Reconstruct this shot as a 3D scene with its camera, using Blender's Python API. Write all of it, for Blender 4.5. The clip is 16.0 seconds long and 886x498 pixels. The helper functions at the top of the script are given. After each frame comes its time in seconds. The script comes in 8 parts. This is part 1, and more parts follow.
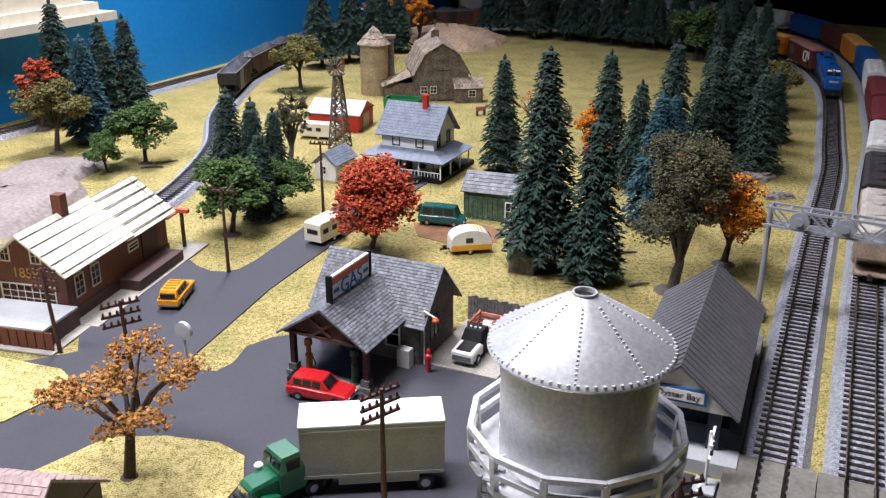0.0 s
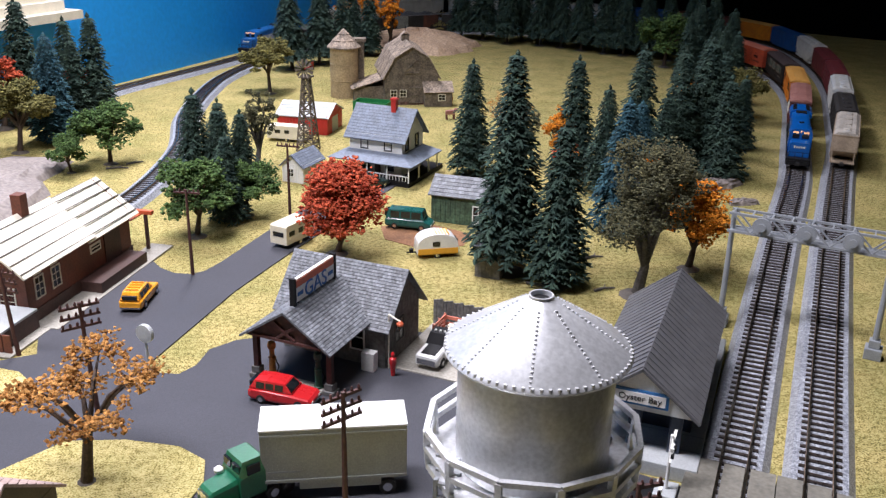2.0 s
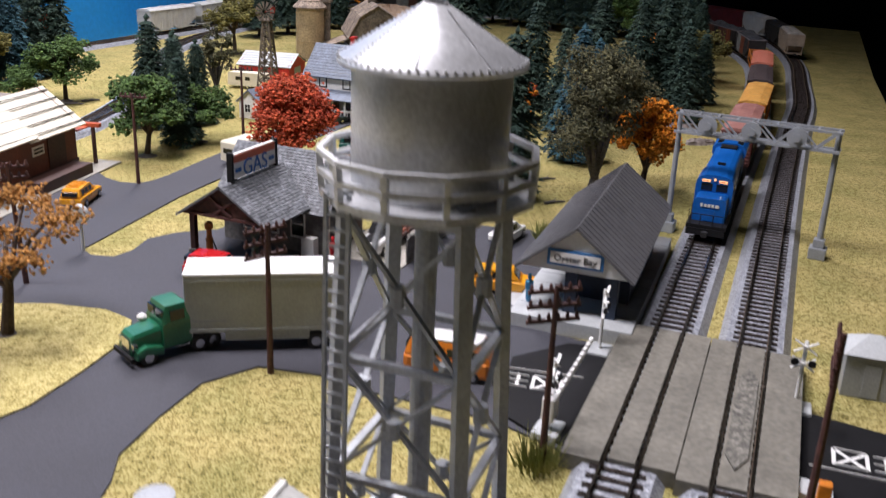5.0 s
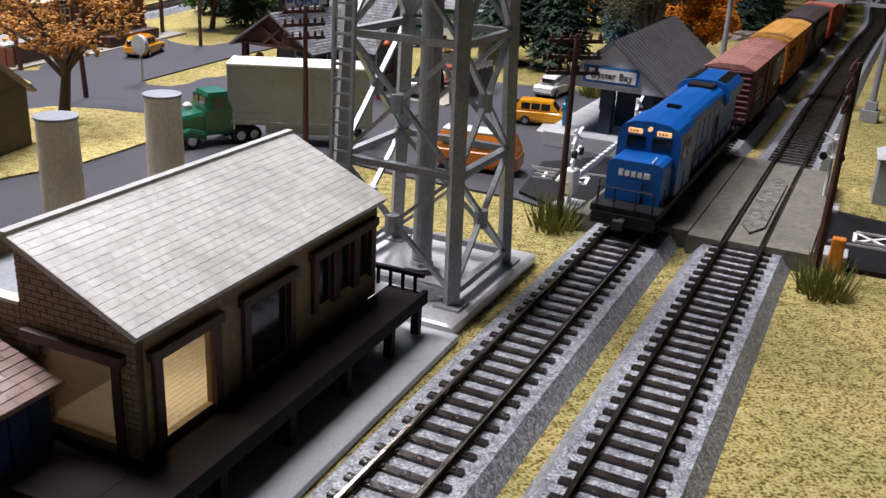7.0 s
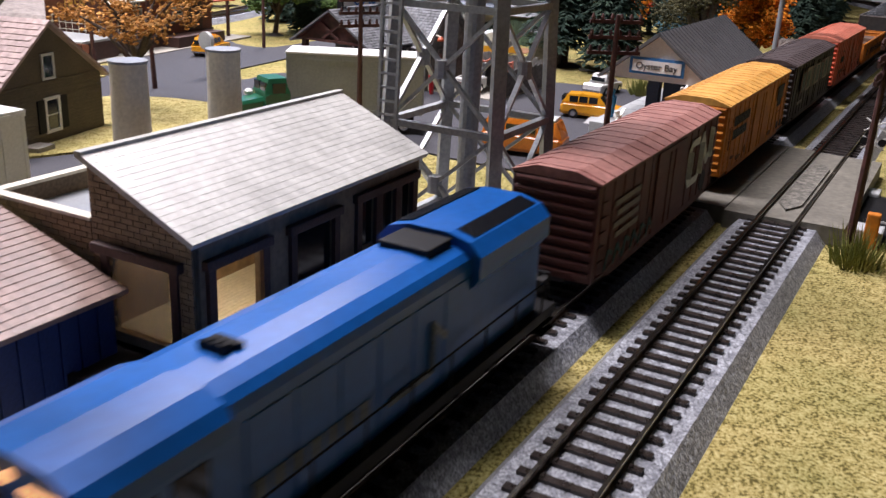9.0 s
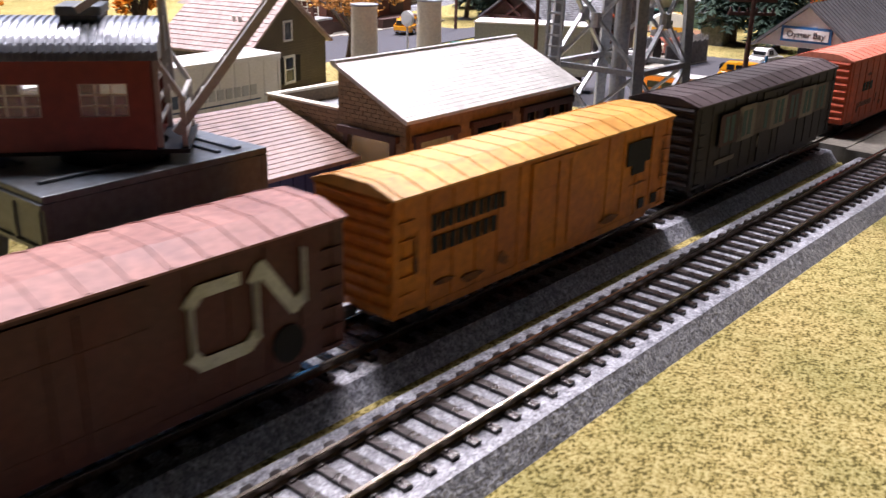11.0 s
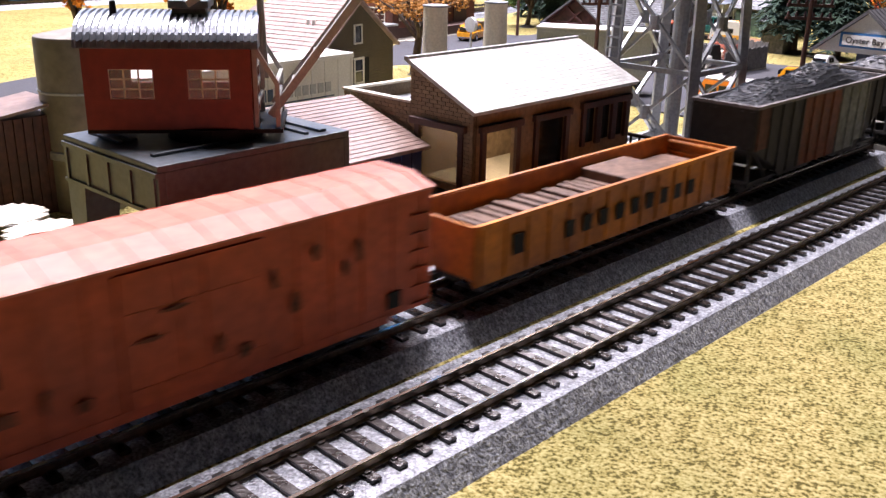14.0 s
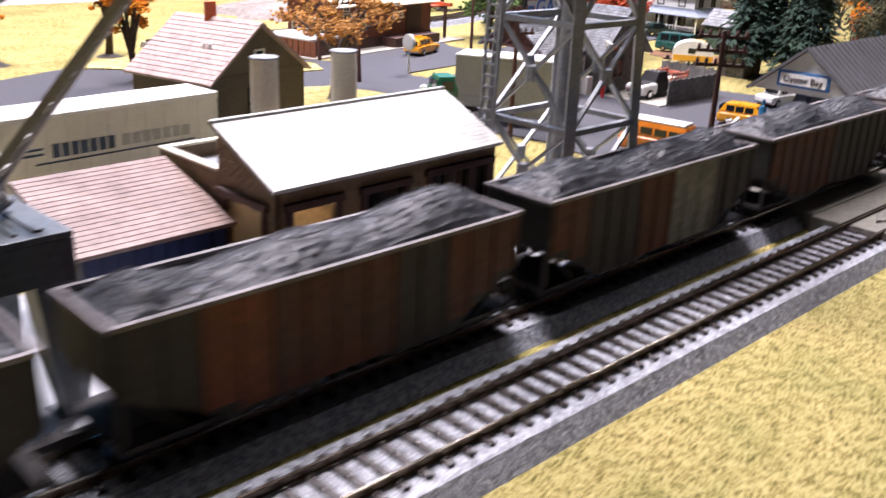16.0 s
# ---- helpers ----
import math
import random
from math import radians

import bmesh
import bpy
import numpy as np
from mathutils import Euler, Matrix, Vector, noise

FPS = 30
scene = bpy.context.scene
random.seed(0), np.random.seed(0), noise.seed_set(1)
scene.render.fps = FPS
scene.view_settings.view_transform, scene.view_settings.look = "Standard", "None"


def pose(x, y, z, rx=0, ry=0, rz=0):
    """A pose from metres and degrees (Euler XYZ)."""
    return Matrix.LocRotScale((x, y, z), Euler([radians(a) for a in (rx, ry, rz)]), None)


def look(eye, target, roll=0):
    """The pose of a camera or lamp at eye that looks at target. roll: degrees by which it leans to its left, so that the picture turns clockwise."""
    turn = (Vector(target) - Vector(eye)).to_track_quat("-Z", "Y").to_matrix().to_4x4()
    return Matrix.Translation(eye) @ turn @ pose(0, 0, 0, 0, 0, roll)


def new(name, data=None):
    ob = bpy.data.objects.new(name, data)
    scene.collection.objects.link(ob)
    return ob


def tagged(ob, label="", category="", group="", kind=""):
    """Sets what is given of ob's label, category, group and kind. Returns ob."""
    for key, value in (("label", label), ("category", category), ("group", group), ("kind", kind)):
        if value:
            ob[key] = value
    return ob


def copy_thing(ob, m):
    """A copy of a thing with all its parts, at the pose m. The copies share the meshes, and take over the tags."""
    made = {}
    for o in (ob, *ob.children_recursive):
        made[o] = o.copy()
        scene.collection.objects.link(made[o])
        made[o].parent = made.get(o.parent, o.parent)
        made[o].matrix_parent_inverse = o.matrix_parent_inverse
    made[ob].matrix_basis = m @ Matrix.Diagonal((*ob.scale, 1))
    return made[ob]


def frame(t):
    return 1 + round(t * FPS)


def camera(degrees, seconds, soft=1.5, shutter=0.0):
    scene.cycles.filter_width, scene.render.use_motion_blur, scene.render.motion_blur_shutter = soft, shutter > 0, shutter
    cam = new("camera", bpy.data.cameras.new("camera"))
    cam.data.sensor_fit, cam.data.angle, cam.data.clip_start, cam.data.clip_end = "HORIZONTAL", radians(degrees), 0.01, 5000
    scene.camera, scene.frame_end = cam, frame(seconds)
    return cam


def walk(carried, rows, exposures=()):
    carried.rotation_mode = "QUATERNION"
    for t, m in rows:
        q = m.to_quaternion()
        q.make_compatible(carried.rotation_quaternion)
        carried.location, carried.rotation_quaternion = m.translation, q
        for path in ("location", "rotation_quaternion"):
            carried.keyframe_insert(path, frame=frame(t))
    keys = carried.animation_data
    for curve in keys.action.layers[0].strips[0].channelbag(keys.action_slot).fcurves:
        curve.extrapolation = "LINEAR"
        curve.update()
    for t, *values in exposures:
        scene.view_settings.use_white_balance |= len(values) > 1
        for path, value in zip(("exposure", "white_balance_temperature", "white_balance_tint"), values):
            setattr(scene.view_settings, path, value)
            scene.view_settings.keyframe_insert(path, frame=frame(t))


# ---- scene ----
cam = camera(51.8, 16.0, soft=1.35, shutter=0.5)
PATH = [
    (0, (0.0321, 0.0533, 0.3518), (0.0088, 1.9146, -0.3795), 0.21),
    (0.5, (0.0341, 0.0543, 0.3518), (0.0188, 1.9164, -0.3778), 0.31),
    (1, (0.0361, 0.0543, 0.3518), (0.0359, 1.9170, -0.3765), 0.62),
    (1.5, (0.0351, 0.0533, 0.3518), (0.0589, 1.9169, -0.3737), 1.04),
    (2, (0.0371, 0.0543, 0.3508), (0.0759, 1.9190, -0.3713), 1.25),
    (2.5, (0.0381, 0.0543, 0.3498), (0.0930, 1.9204, -0.3676), 1.46),
    (3, (0.0381, 0.0543, 0.3488), (0.1120, 1.9205, -0.3664), 1.57),
    (3.2, (0.0381, 0.0543, 0.3498), (0.1210, 1.9197, -0.3666), 1.58),
    (5.3, (0.081, 0.01, 0.223), (0.155, 1.895, -0.439), 2.7),
    (5.5, (0.089, -0.001, 0.203), (0.145, 1.891, -0.443), 2.9),
    (6, (0.093, -0.018, 0.172), (0.12, 1.862, -0.511), 3.6),
    (6.5, (0.095, -0.024, 0.157), (0.077, 1.844, -0.557), 3.9),
    (7, (0.099, -0.026, 0.153), (0.025, 1.838, -0.568), 3.2),
    (7.5, (0.101, -0.03, 0.149), (-0.01, 1.841, -0.548), 2.8),
    (8, (0.105, -0.035, 0.15), (-0.035, 1.835, -0.546), 2.5),
    (8.2, (0.104, -0.036, 0.148), (-0.037, 1.836, -0.542), 2.7),
    (10.3, (0.138, -0.113, 0.126), (-0.341, 1.709, -0.546), 1.0),
    (10.5, (0.142, -0.125, 0.128), (-0.386, 1.674, -0.567), 0.5),
    (11, (0.141, -0.158, 0.129), (-0.442, 1.625, -0.565), 1.4),
    (11.5, (0.145, -0.176, 0.128), (-0.497, 1.593, -0.551), 1.2),
    (12, (0.145, -0.181, 0.128), (-0.531, 1.575, -0.55), 1.1),
    (12.5, (0.145, -0.183, 0.127), (-0.542, 1.57, -0.547), 1.1),
    (13, (0.144, -0.185, 0.128), (-0.537, 1.57, -0.548), 1.4),
    (13.5, (0.144, -0.185, 0.127), (-0.54, 1.569, -0.548), 1.4),
    (14, (0.147, -0.185, 0.127), (-0.552, 1.563, -0.548), 1.3),
    (14.5, (0.15, -0.184, 0.128), (-0.56, 1.558, -0.55), 1.3),
    (15, (0.16, -0.176, 0.132), (-0.558, 1.556, -0.563), 1.3),
    (15.5, (0.178, -0.151, 0.142), (-0.555, 1.565, -0.577), 1.0),
    (16, (0.197, -0.103, 0.151), (-0.525, 1.626, -0.549), 2.5),
]
walk(cam, [(t, look(eye, target, roll)) for t, eye, target, roll in PATH], [(0, 0.06, 6200, 11), (3.2, 0.1, 6250, 11), (5, -0.1, 6450, 12), (6, 0.08, 6500, 11), (7, -0.08, 6550, 10), (8.2, -0.05, 6600, 11), (10.3, 0.45, 6600, 17), (13, 0.72, 6500, 18), (15, 0.82, 6500, 18), (16, 0.75, 6500, 17)])

# ---- world, lamps ----
world = bpy.data.worlds.new("room_dusk")
scene.world = world
world.use_nodes = True
world.node_tree.nodes["Background"].inputs[0].default_value = (0.24, 0.29, 0.40, 1)
world.node_tree.nodes["Background"].inputs[1].default_value = 0.024


def area_lamp(name, eye, target, sx, sy, watts, col, spread):
    d = bpy.data.lights.new(name, "AREA")
    d.shape, d.size, d.size_y, d.energy, d.color = "RECTANGLE", sx, sy, watts, col
    d.spread = radians(spread)
    ob = new(name, d)
    ob.matrix_world = look(eye, target)
    return ob


area_lamp("key_lamp", (-0.40, 0.49, 1.22), (-0.16, 0.43, 0.0), 0.20, 0.9, 19.5, (1.02, 0.965, 1.03), 140)
area_lamp("far_lamp", (-0.28, 1.68, 1.40), (-0.36, 1.35, 0.0), 0.22, 0.8, 15.0, (1.02, 0.965, 1.03), 105)

# ---- builders; every length below is in centimetres ----
U = 0.01
rng = random.Random(7)


class Geo:
    """Vertices and faces of one part, in centimetres."""

    def __init__(self):
        self.v, self.f, self.smooth = [], [], False

    def add(self, verts, faces):
        n = len(self.v)
        self.v.extend([tuple(p) for p in verts])
        self.f.extend([tuple(i + n for i in q) for q in faces])
        return self

    def box(self, x0, y0, z0, x1, y1, z1, ch=0.0):
        if ch <= 0:
            return self.add([(x0, y0, z0), (x1, y0, z0), (x1, y1, z0), (x0, y1, z0), (x0, y0, z1), (x1, y0, z1), (x1, y1, z1), (x0, y1, z1)],
                            [(3, 2, 1, 0), (4, 5, 6, 7), (0, 1, 5, 4), (1, 2, 6, 5), (2, 3, 7, 6), (3, 0, 4, 7)])
        bm = bmesh.new()
        bmesh.ops.create_cube(bm, size=1.0)
        for p in bm.verts:
            p.co = ((x0 + x1) / 2 + p.co.x * (x1 - x0), (y0 + y1) / 2 + p.co.y * (y1 - y0), (z0 + z1) / 2 + p.co.z * (z1 - z0))
        bmesh.ops.bevel(bm, geom=list(bm.edges), offset=ch, segments=2, profile=0.6, affect="EDGES")
        bm.verts.index_update()
        self.add([p.co[:] for p in bm.verts], [[p.index for p in q.verts] for q in bm.faces])
        bm.free()
        return self

    def rod(self, a, b, r0, r1=None, n=8, caps=True):
        r1 = r0 if r1 is None else r1
        a, b = Vector(a), Vector(b)
        q = (b - a).to_track_quat("Z", "Y")
        ring = [Vector((math.cos(2 * math.pi * i / n), math.sin(2 * math.pi * i / n), 0)) for i in range(n)]
        vs = [a + q @ (p * r0) for p in ring] + [b + q @ (p * r1) for p in ring]
        fs = [(i, (i + 1) % n, n + (i + 1) % n, n + i) for i in range(n)]
        if caps:
            fs += [tuple(range(n - 1, -1, -1)), tuple(range(n, 2 * n))]
        return self.add(vs, fs)

    def beam(self, a, b, w, h=None):
        """A square bar from a to b."""
        h = w if h is None else h
        a, b = Vector(a), Vector(b)
        q = (b - a).to_track_quat("Z", "Y")
        c = [Vector((sx * w / 2, sy * h / 2, 0)) for sx, sy in ((-1, -1), (1, -1), (1, 1), (-1, 1))]
        return self.add([a + q @ p for p in c] + [b + q @ p for p in c],
                        [(3, 2, 1, 0), (4, 5, 6, 7), (0, 1, 5, 4), (1, 2, 6, 5), (2, 3, 7, 6), (3, 0, 4, 7)])

    def prism(self, outline, z0, z1):
        """An upright prism on an outline of x, y."""
        n = len(outline)
        return self.add([(x, y, z0) for x, y in outline] + [(x, y, z1) for x, y in outline],
                        [tuple(range(n - 1, -1, -1)), tuple(range(n, 2 * n))] + [(i, (i + 1) % n, n + (i + 1) % n, n + i) for i in range(n)])

    def side(self, outline, y0, y1):
        """An outline of x, z pushed along y."""
        n = len(outline)
        return self.add([(x, y0, z) for x, z in outline] + [(x, y1, z) for x, z in outline],
                        [tuple(range(n)), tuple(range(2 * n - 1, n - 1, -1))] + [((i + 1) % n, i, n + i, n + (i + 1) % n) for i in range(n)])

    def along(self, outline, x0, x1):
        """An outline of y, z pushed along x."""
        n = len(outline)
        return self.add([(x0, y, z) for y, z in outline] + [(x1, y, z) for y, z in outline],
                        [tuple(range(n - 1, -1, -1)), tuple(range(n, 2 * n))] + [(i, (i + 1) % n, n + (i + 1) % n, n + i) for i in range(n)])

    def slab(self, p, t):
        """A sheet through four corners, t thick downwards along its normal."""
        p = [Vector(q) for q in p]
        nrm = (p[1] - p[0]).cross(p[3] - p[0]).normalized()
        if nrm.z < 0:
            nrm = -nrm
        lo = [q - nrm * t for q in p]
        return self.add(p + lo, [(0, 1, 2, 3), (7, 6, 5, 4), (0, 4, 5, 1), (1, 5, 6, 2), (2, 6, 7, 3), (3, 7, 4, 0)])

    def lathe(self, profile, n=24, x=0, y=0):
        """A turned body from a profile of radius, z."""
        vs, fs = [], []
        for r, z in profile:
            vs += [(x + r * math.cos(2 * math.pi * i / n), y + r * math.sin(2 * math.pi * i / n), z) for i in range(n)]
        for k in range(len(profile) - 1):
            fs += [(k * n + i, k * n + (i + 1) % n, (k + 1) * n + (i + 1) % n, (k + 1) * n + i) for i in range(n)]
        fs += [tuple(range(n - 1, -1, -1)), tuple((len(profile) - 1) * n + i for i in range(n))]
        return self.add(vs, fs)

    def sweep(self, pts, outline):
        """An outline of across, up drawn along points of x, y (flat ground)."""
        n, vs, fs = len(outline), [], []
        for i, p in enumerate(pts):
            a, c = pts[max(i - 1, 0)], pts[min(i + 1, len(pts) - 1)]
            d = Vector((c[0] - a[0], c[1] - a[1])).normalized()
            vs += [(p[0] + d.y * u, p[1] - d.x * u, z) for u, z in outline]
        for i in range(len(pts) - 1):
            fs += [(i * n + k, i * n + (k + 1) % n, (i + 1) * n + (k + 1) % n, (i + 1) * n + k) for k in range(n)]
        fs += [tuple(range(n)), tuple(range(len(vs) - 1, len(vs) - n - 1, -1))]
        return self.add(vs, fs)

    def lump(self, c, rx, ry, rz, rand, rough=0.25):
        """A small uneven lump."""
        vs = []
        for d in ((1, 0, 0), (0, 1, 0), (-1, 0, 0), (0, -1, 0), (0, 0, 1), (0, 0, -1)):
            k = 1 + rand.uniform(-rough, rough)
            vs.append((c[0] + d[0] * rx * k + rand.uniform(-.2, .2) * rx, c[1] + d[1] * ry * k + rand.uniform(-.2, .2) * ry, c[2] + d[2] * rz * k))
        return self.add(vs, [(0, 1, 4), (1, 2, 4), (2, 3, 4), (3, 0, 4), (1, 0, 5), (2, 1, 5), (3, 2, 5), (0, 3, 5)])

    def spindle(self, a, b, w, rand):
        """A flattened tuft from a to b, thickest past its root."""
        d = b - a
        side = Vector((-d.y, d.x, 0)).normalized() * w * rand.uniform(0.8, 1.2)
        c, up = a + d * rand.uniform(0.4, 0.6), Vector((0, 0, w * rand.uniform(0.45, 0.75)))
        return self.add([a, b, c + side, c - side, c + up, c - up * 0.8], [(0, 2, 4), (2, 1, 4), (1, 3, 4), (3, 0, 4), (2, 0, 5), (1, 2, 5), (3, 1, 5), (0, 3, 5)])

    def turned(self, m):
        self.v = [tuple(m @ Vector(p)) for p in self.v]
        return self

    def mesh(self, name, material):
        me = bpy.data.meshes.new(name)
        me.from_pydata([(x * U, y * U, z * U) for x, y, z in self.v], [], self.f)
        if self.smooth:
            me.shade_smooth()
            me.set_sharp_from_angle(angle=radians(38))
        me.materials.append(material)
        me.update()
        return me


def put(ob, x, y, z=0.0, rz=0.0, k=1.0):
    ob.matrix_basis = at(x, y, z, rz, k)
    return ob


def laid(x, y):
    """From the sketch plan to the table: the sketch runs true up to y = 42 and is drawn too deep beyond."""
    w = 1 + 0.000329 * x + 0.000574 * y
    u = max(0.0, min(1.0, (y - 42) / 18))
    u = u * u * (3 - 2 * u)
    px, py = (1.0284 * x + 0.0003 * y + 0.038) / w, (1.0301 * y + 0.0035 * x - 0.19) / w
    return x + (px - x) * u, y + (py - y) * u


def size_at(x, y):
    u = max(0.0, min(1.0, (y - 42) / 18))
    return 1 + (1.03 / (1 + 0.000329 * x + 0.000574 * y) - 1) * u


def at(x, y, z=0.0, rz=0.0, k=1.0):
    """A place on the sketch plan, with a turn and a scale, as a pose on the table."""
    g = size_at(x, y)
    px, py = laid(x, y)
    return pose(px * U, py * U, z * g * U, 0, 0, rz) @ Matrix.Scale(k * g, 4)


def thing(name, label, category, group="", x=0.0, y=0.0, z=0.0, rz=0.0, kind=""):
    return tagged(put(new(name), x, y, z, rz), label, category, group, kind)


def solid(name, geo, material, label, category="", group="", kind="", x=0.0, y=0.0, z=0.0, rz=0.0):
    """A thing of one mesh."""
    return tagged(put(new(name, geo.mesh(name, material)), x, y, z, rz), label, category, group, kind)


def part(name, geo, material, parent, label=""):
    ob = new(name, geo.mesh(name, material))
    ob.parent = parent
    return tagged(ob, label)


def lettering(name, text, size, material, parent, m, label="", depth=0.02):
    """Raised letters, in the parent's space (centimetres)."""
    cu = bpy.data.curves.new(name, "FONT")
    cu.body, cu.size, cu.align_x, cu.align_y, cu.extrude = text, size * U, "CENTER", "CENTER", depth * U
    tmp = bpy.data.objects.new(name, cu)
    me = bpy.data.meshes.new_from_object(tmp)
    bpy.data.objects.remove(tmp)
    me.materials.clear()
    me.materials.append(material)
    ob = new(name, me)
    ob.parent = parent
    ob.matrix_basis = m
    return tagged(ob, label)


# ---- materials ----
def mat(name, c, rough=0.6, metal=0.0, fine=900.0, coarse=60.0, var=0.18, bump=0.25, c2=None, mix=0.35, spec=0.5, coat=0.0, isle=0.0):
    """Paint, plastic, wood or turf: grain and blotches at two scales, with fine relief."""
    m = bpy.data.materials.new(name)
    m.use_nodes = True
    n, l = m.node_tree.nodes, m.node_tree.links
    p = n["Principled BSDF"]
    p.inputs["Roughness"].default_value, p.inputs["Metallic"].default_value = rough, metal
    p.inputs["Specular IOR Level"].default_value = spec
    p.inputs["Coat Weight"].default_value = coat
    tc = n.new("ShaderNodeTexCoord")
    a, b = n.new("ShaderNodeTexNoise"), n.new("ShaderNodeTexNoise")
    a.inputs["Scale"].default_value, b.inputs["Scale"].default_value = fine, coarse
    a.inputs["Detail"].default_value, b.inputs["Detail"].default_value = 3.0, 4.0
    l.new(tc.outputs["Object"], a.inputs["Vector"])
    l.new(tc.outputs["Object"], b.inputs["Vector"])
    ramp = n.new("ShaderNodeValToRGB")
    c2 = c2 or tuple(x * (1 - 2.2 * var) for x in c)
    ramp.color_ramp.elements[0].position, ramp.color_ramp.elements[1].position = 0.5 - mix / 2, 0.5 + mix / 2
    ramp.color_ramp.elements[0].color, ramp.color_ramp.elements[1].color = (*c2, 1), (*c, 1)
    l.new(b.outputs["Fac"], ramp.inputs["Fac"])
    hsv = n.new("ShaderNodeHueSaturation")
    mr = n.new("ShaderNodeMapRange")
    mr.inputs["From Min"].default_value, mr.inputs["From Max"].default_value = 0.3, 0.7
    mr.inputs["To Min"].default_value, mr.inputs["To Max"].default_value = 1 - 1.7 * var, 1 + 1.7 * var
    l.new(a.outputs["Fac"], mr.inputs["Value"])
    l.new(ramp.outputs["Color"], hsv.inputs["Color"])
    if isle > 0:
        gi, mu, ir = n.new("ShaderNodeNewGeometry"), n.new("ShaderNodeMath"), n.new("ShaderNodeMapRange")
        ir.inputs["To Min"].default_value, ir.inputs["To Max"].default_value = 1 - isle, 1 + isle
        mu.operation = "MULTIPLY"
        l.new(gi.outputs["Random Per Island"], ir.inputs["Value"])
        l.new(ir.outputs["Result"], mu.inputs[0])
        l.new(mr.outputs["Result"], mu.inputs[1])
        l.new(mu.outputs["Value"], hsv.inputs["Value"])
    else:
        l.new(mr.outputs["Result"], hsv.inputs["Value"])
    l.new(hsv.outputs["Color"], p.inputs["Base Color"])
    if bump > 0:
        bp = n.new("ShaderNodeBump")
        bp.inputs["Strength"].default_value, bp.inputs["Distance"].default_value = bump, 0.0006
        l.new(a.outputs["Fac"], bp.inputs["Height"])
        l.new(bp.outputs["Normal"], p.inputs["Normal"])
    rr = n.new("ShaderNodeMapRange")
    rr.inputs["To Min"].default_value, rr.inputs["To Max"].default_value = max(rough - 0.12, 0.03), min(rough + 0.12, 1)
    l.new(b.outputs["Fac"], rr.inputs["Value"])
    l.new(rr.outputs["Result"], p.inputs["Roughness"])
    return m


def glowing(name, c, power):
    m = mat(name, c, 0.4, var=0.02, bump=0)
    p = m.node_tree.nodes["Principled BSDF"]
    p.inputs["Emission Color"].default_value, p.inputs["Emission Strength"].default_value = (*c, 1), power
    return m


def clear(name, tint=(0.9, 0.9, 0.9), rough=0.08, alpha=0.35):
    m = bpy.data.materials.new(name)
    m.use_nodes = True
    p = m.node_tree.nodes["Principled BSDF"]
    p.inputs["Base Color"].default_value, p.inputs["Roughness"].default_value = (*tint, 1), rough
    p.inputs["Alpha"].default_value = alpha
    return m


def turf(name, dark, mid, pale, patch, grain=950.0):
    """Scattered foam turf: hard grains of three tones over slow patches."""
    m = bpy.data.materials.new(name)
    m.use_nodes = True
    n, l = m.node_tree.nodes, m.node_tree.links
    p = n["Principled BSDF"]
    p.inputs["Roughness"].default_value, p.inputs["Specular IOR Level"].default_value = 0.95, 0.1
    tc = n.new("ShaderNodeTexCoord")
    a, b, c = n.new("ShaderNodeTexNoise"), n.new("ShaderNodeTexNoise"), n.new("ShaderNodeTexNoise")
    for t, s, d in ((a, grain, 2.0), (b, 22.0, 4.0), (c, grain * 0.28, 3.0)):
        t.inputs["Scale"].default_value, t.inputs["Detail"].default_value = s, d
        l.new(tc.outputs["Object"], t.inputs["Vector"])
    r = n.new("ShaderNodeValToRGB")
    e = r.color_ramp.elements
    e[0].position, e[0].color = 0.36, (*dark, 1)
    e[1].position, e[1].color = 0.66, (*pale, 1)
    k = e.new(0.47)
    k.color = (*mid, 1)
    add = n.new("ShaderNodeMath")
    add.operation, add.inputs[1].default_value = "MULTIPLY_ADD", 0.55
    sub = n.new("ShaderNodeMath")
    sub.operation, sub.inputs[1].default_value = "SUBTRACT", 0.5
    l.new(c.outputs["Fac"], sub.inputs[0])
    l.new(sub.outputs["Value"], add.inputs[0])
    l.new(a.outputs["Fac"], add.inputs[2])
    l.new(add.outputs["Value"], r.inputs["Fac"])
    mx = n.new("ShaderNodeMix")
    mx.data_type, mx.blend_type = "RGBA", "MULTIPLY"
    r2 = n.new("ShaderNodeValToRGB")
    r2.color_ramp.elements[0].position, r2.color_ramp.elements[0].color = 0.35, (*patch, 1)
    r2.color_ramp.elements[1].position, r2.color_ramp.elements[1].color = 0.62, (1, 1, 1, 1)
    l.new(b.outputs["Fac"], r2.inputs["Fac"])
    mx.inputs["Factor"].default_value = 1.0
    l.new(r.outputs["Color"], mx.inputs["A"])
    l.new(r2.outputs["Color"], mx.inputs["B"])
    l.new(mx.outputs["Result"], p.inputs["Base Color"])
    bp = n.new("ShaderNodeBump")
    bp.inputs["Strength"].default_value, bp.inputs["Distance"].default_value = 0.8, 0.0009
    l.new(add.outputs["Value"], bp.inputs["Height"])
    l.new(bp.outputs["Normal"], p.inputs["Normal"])
    return m


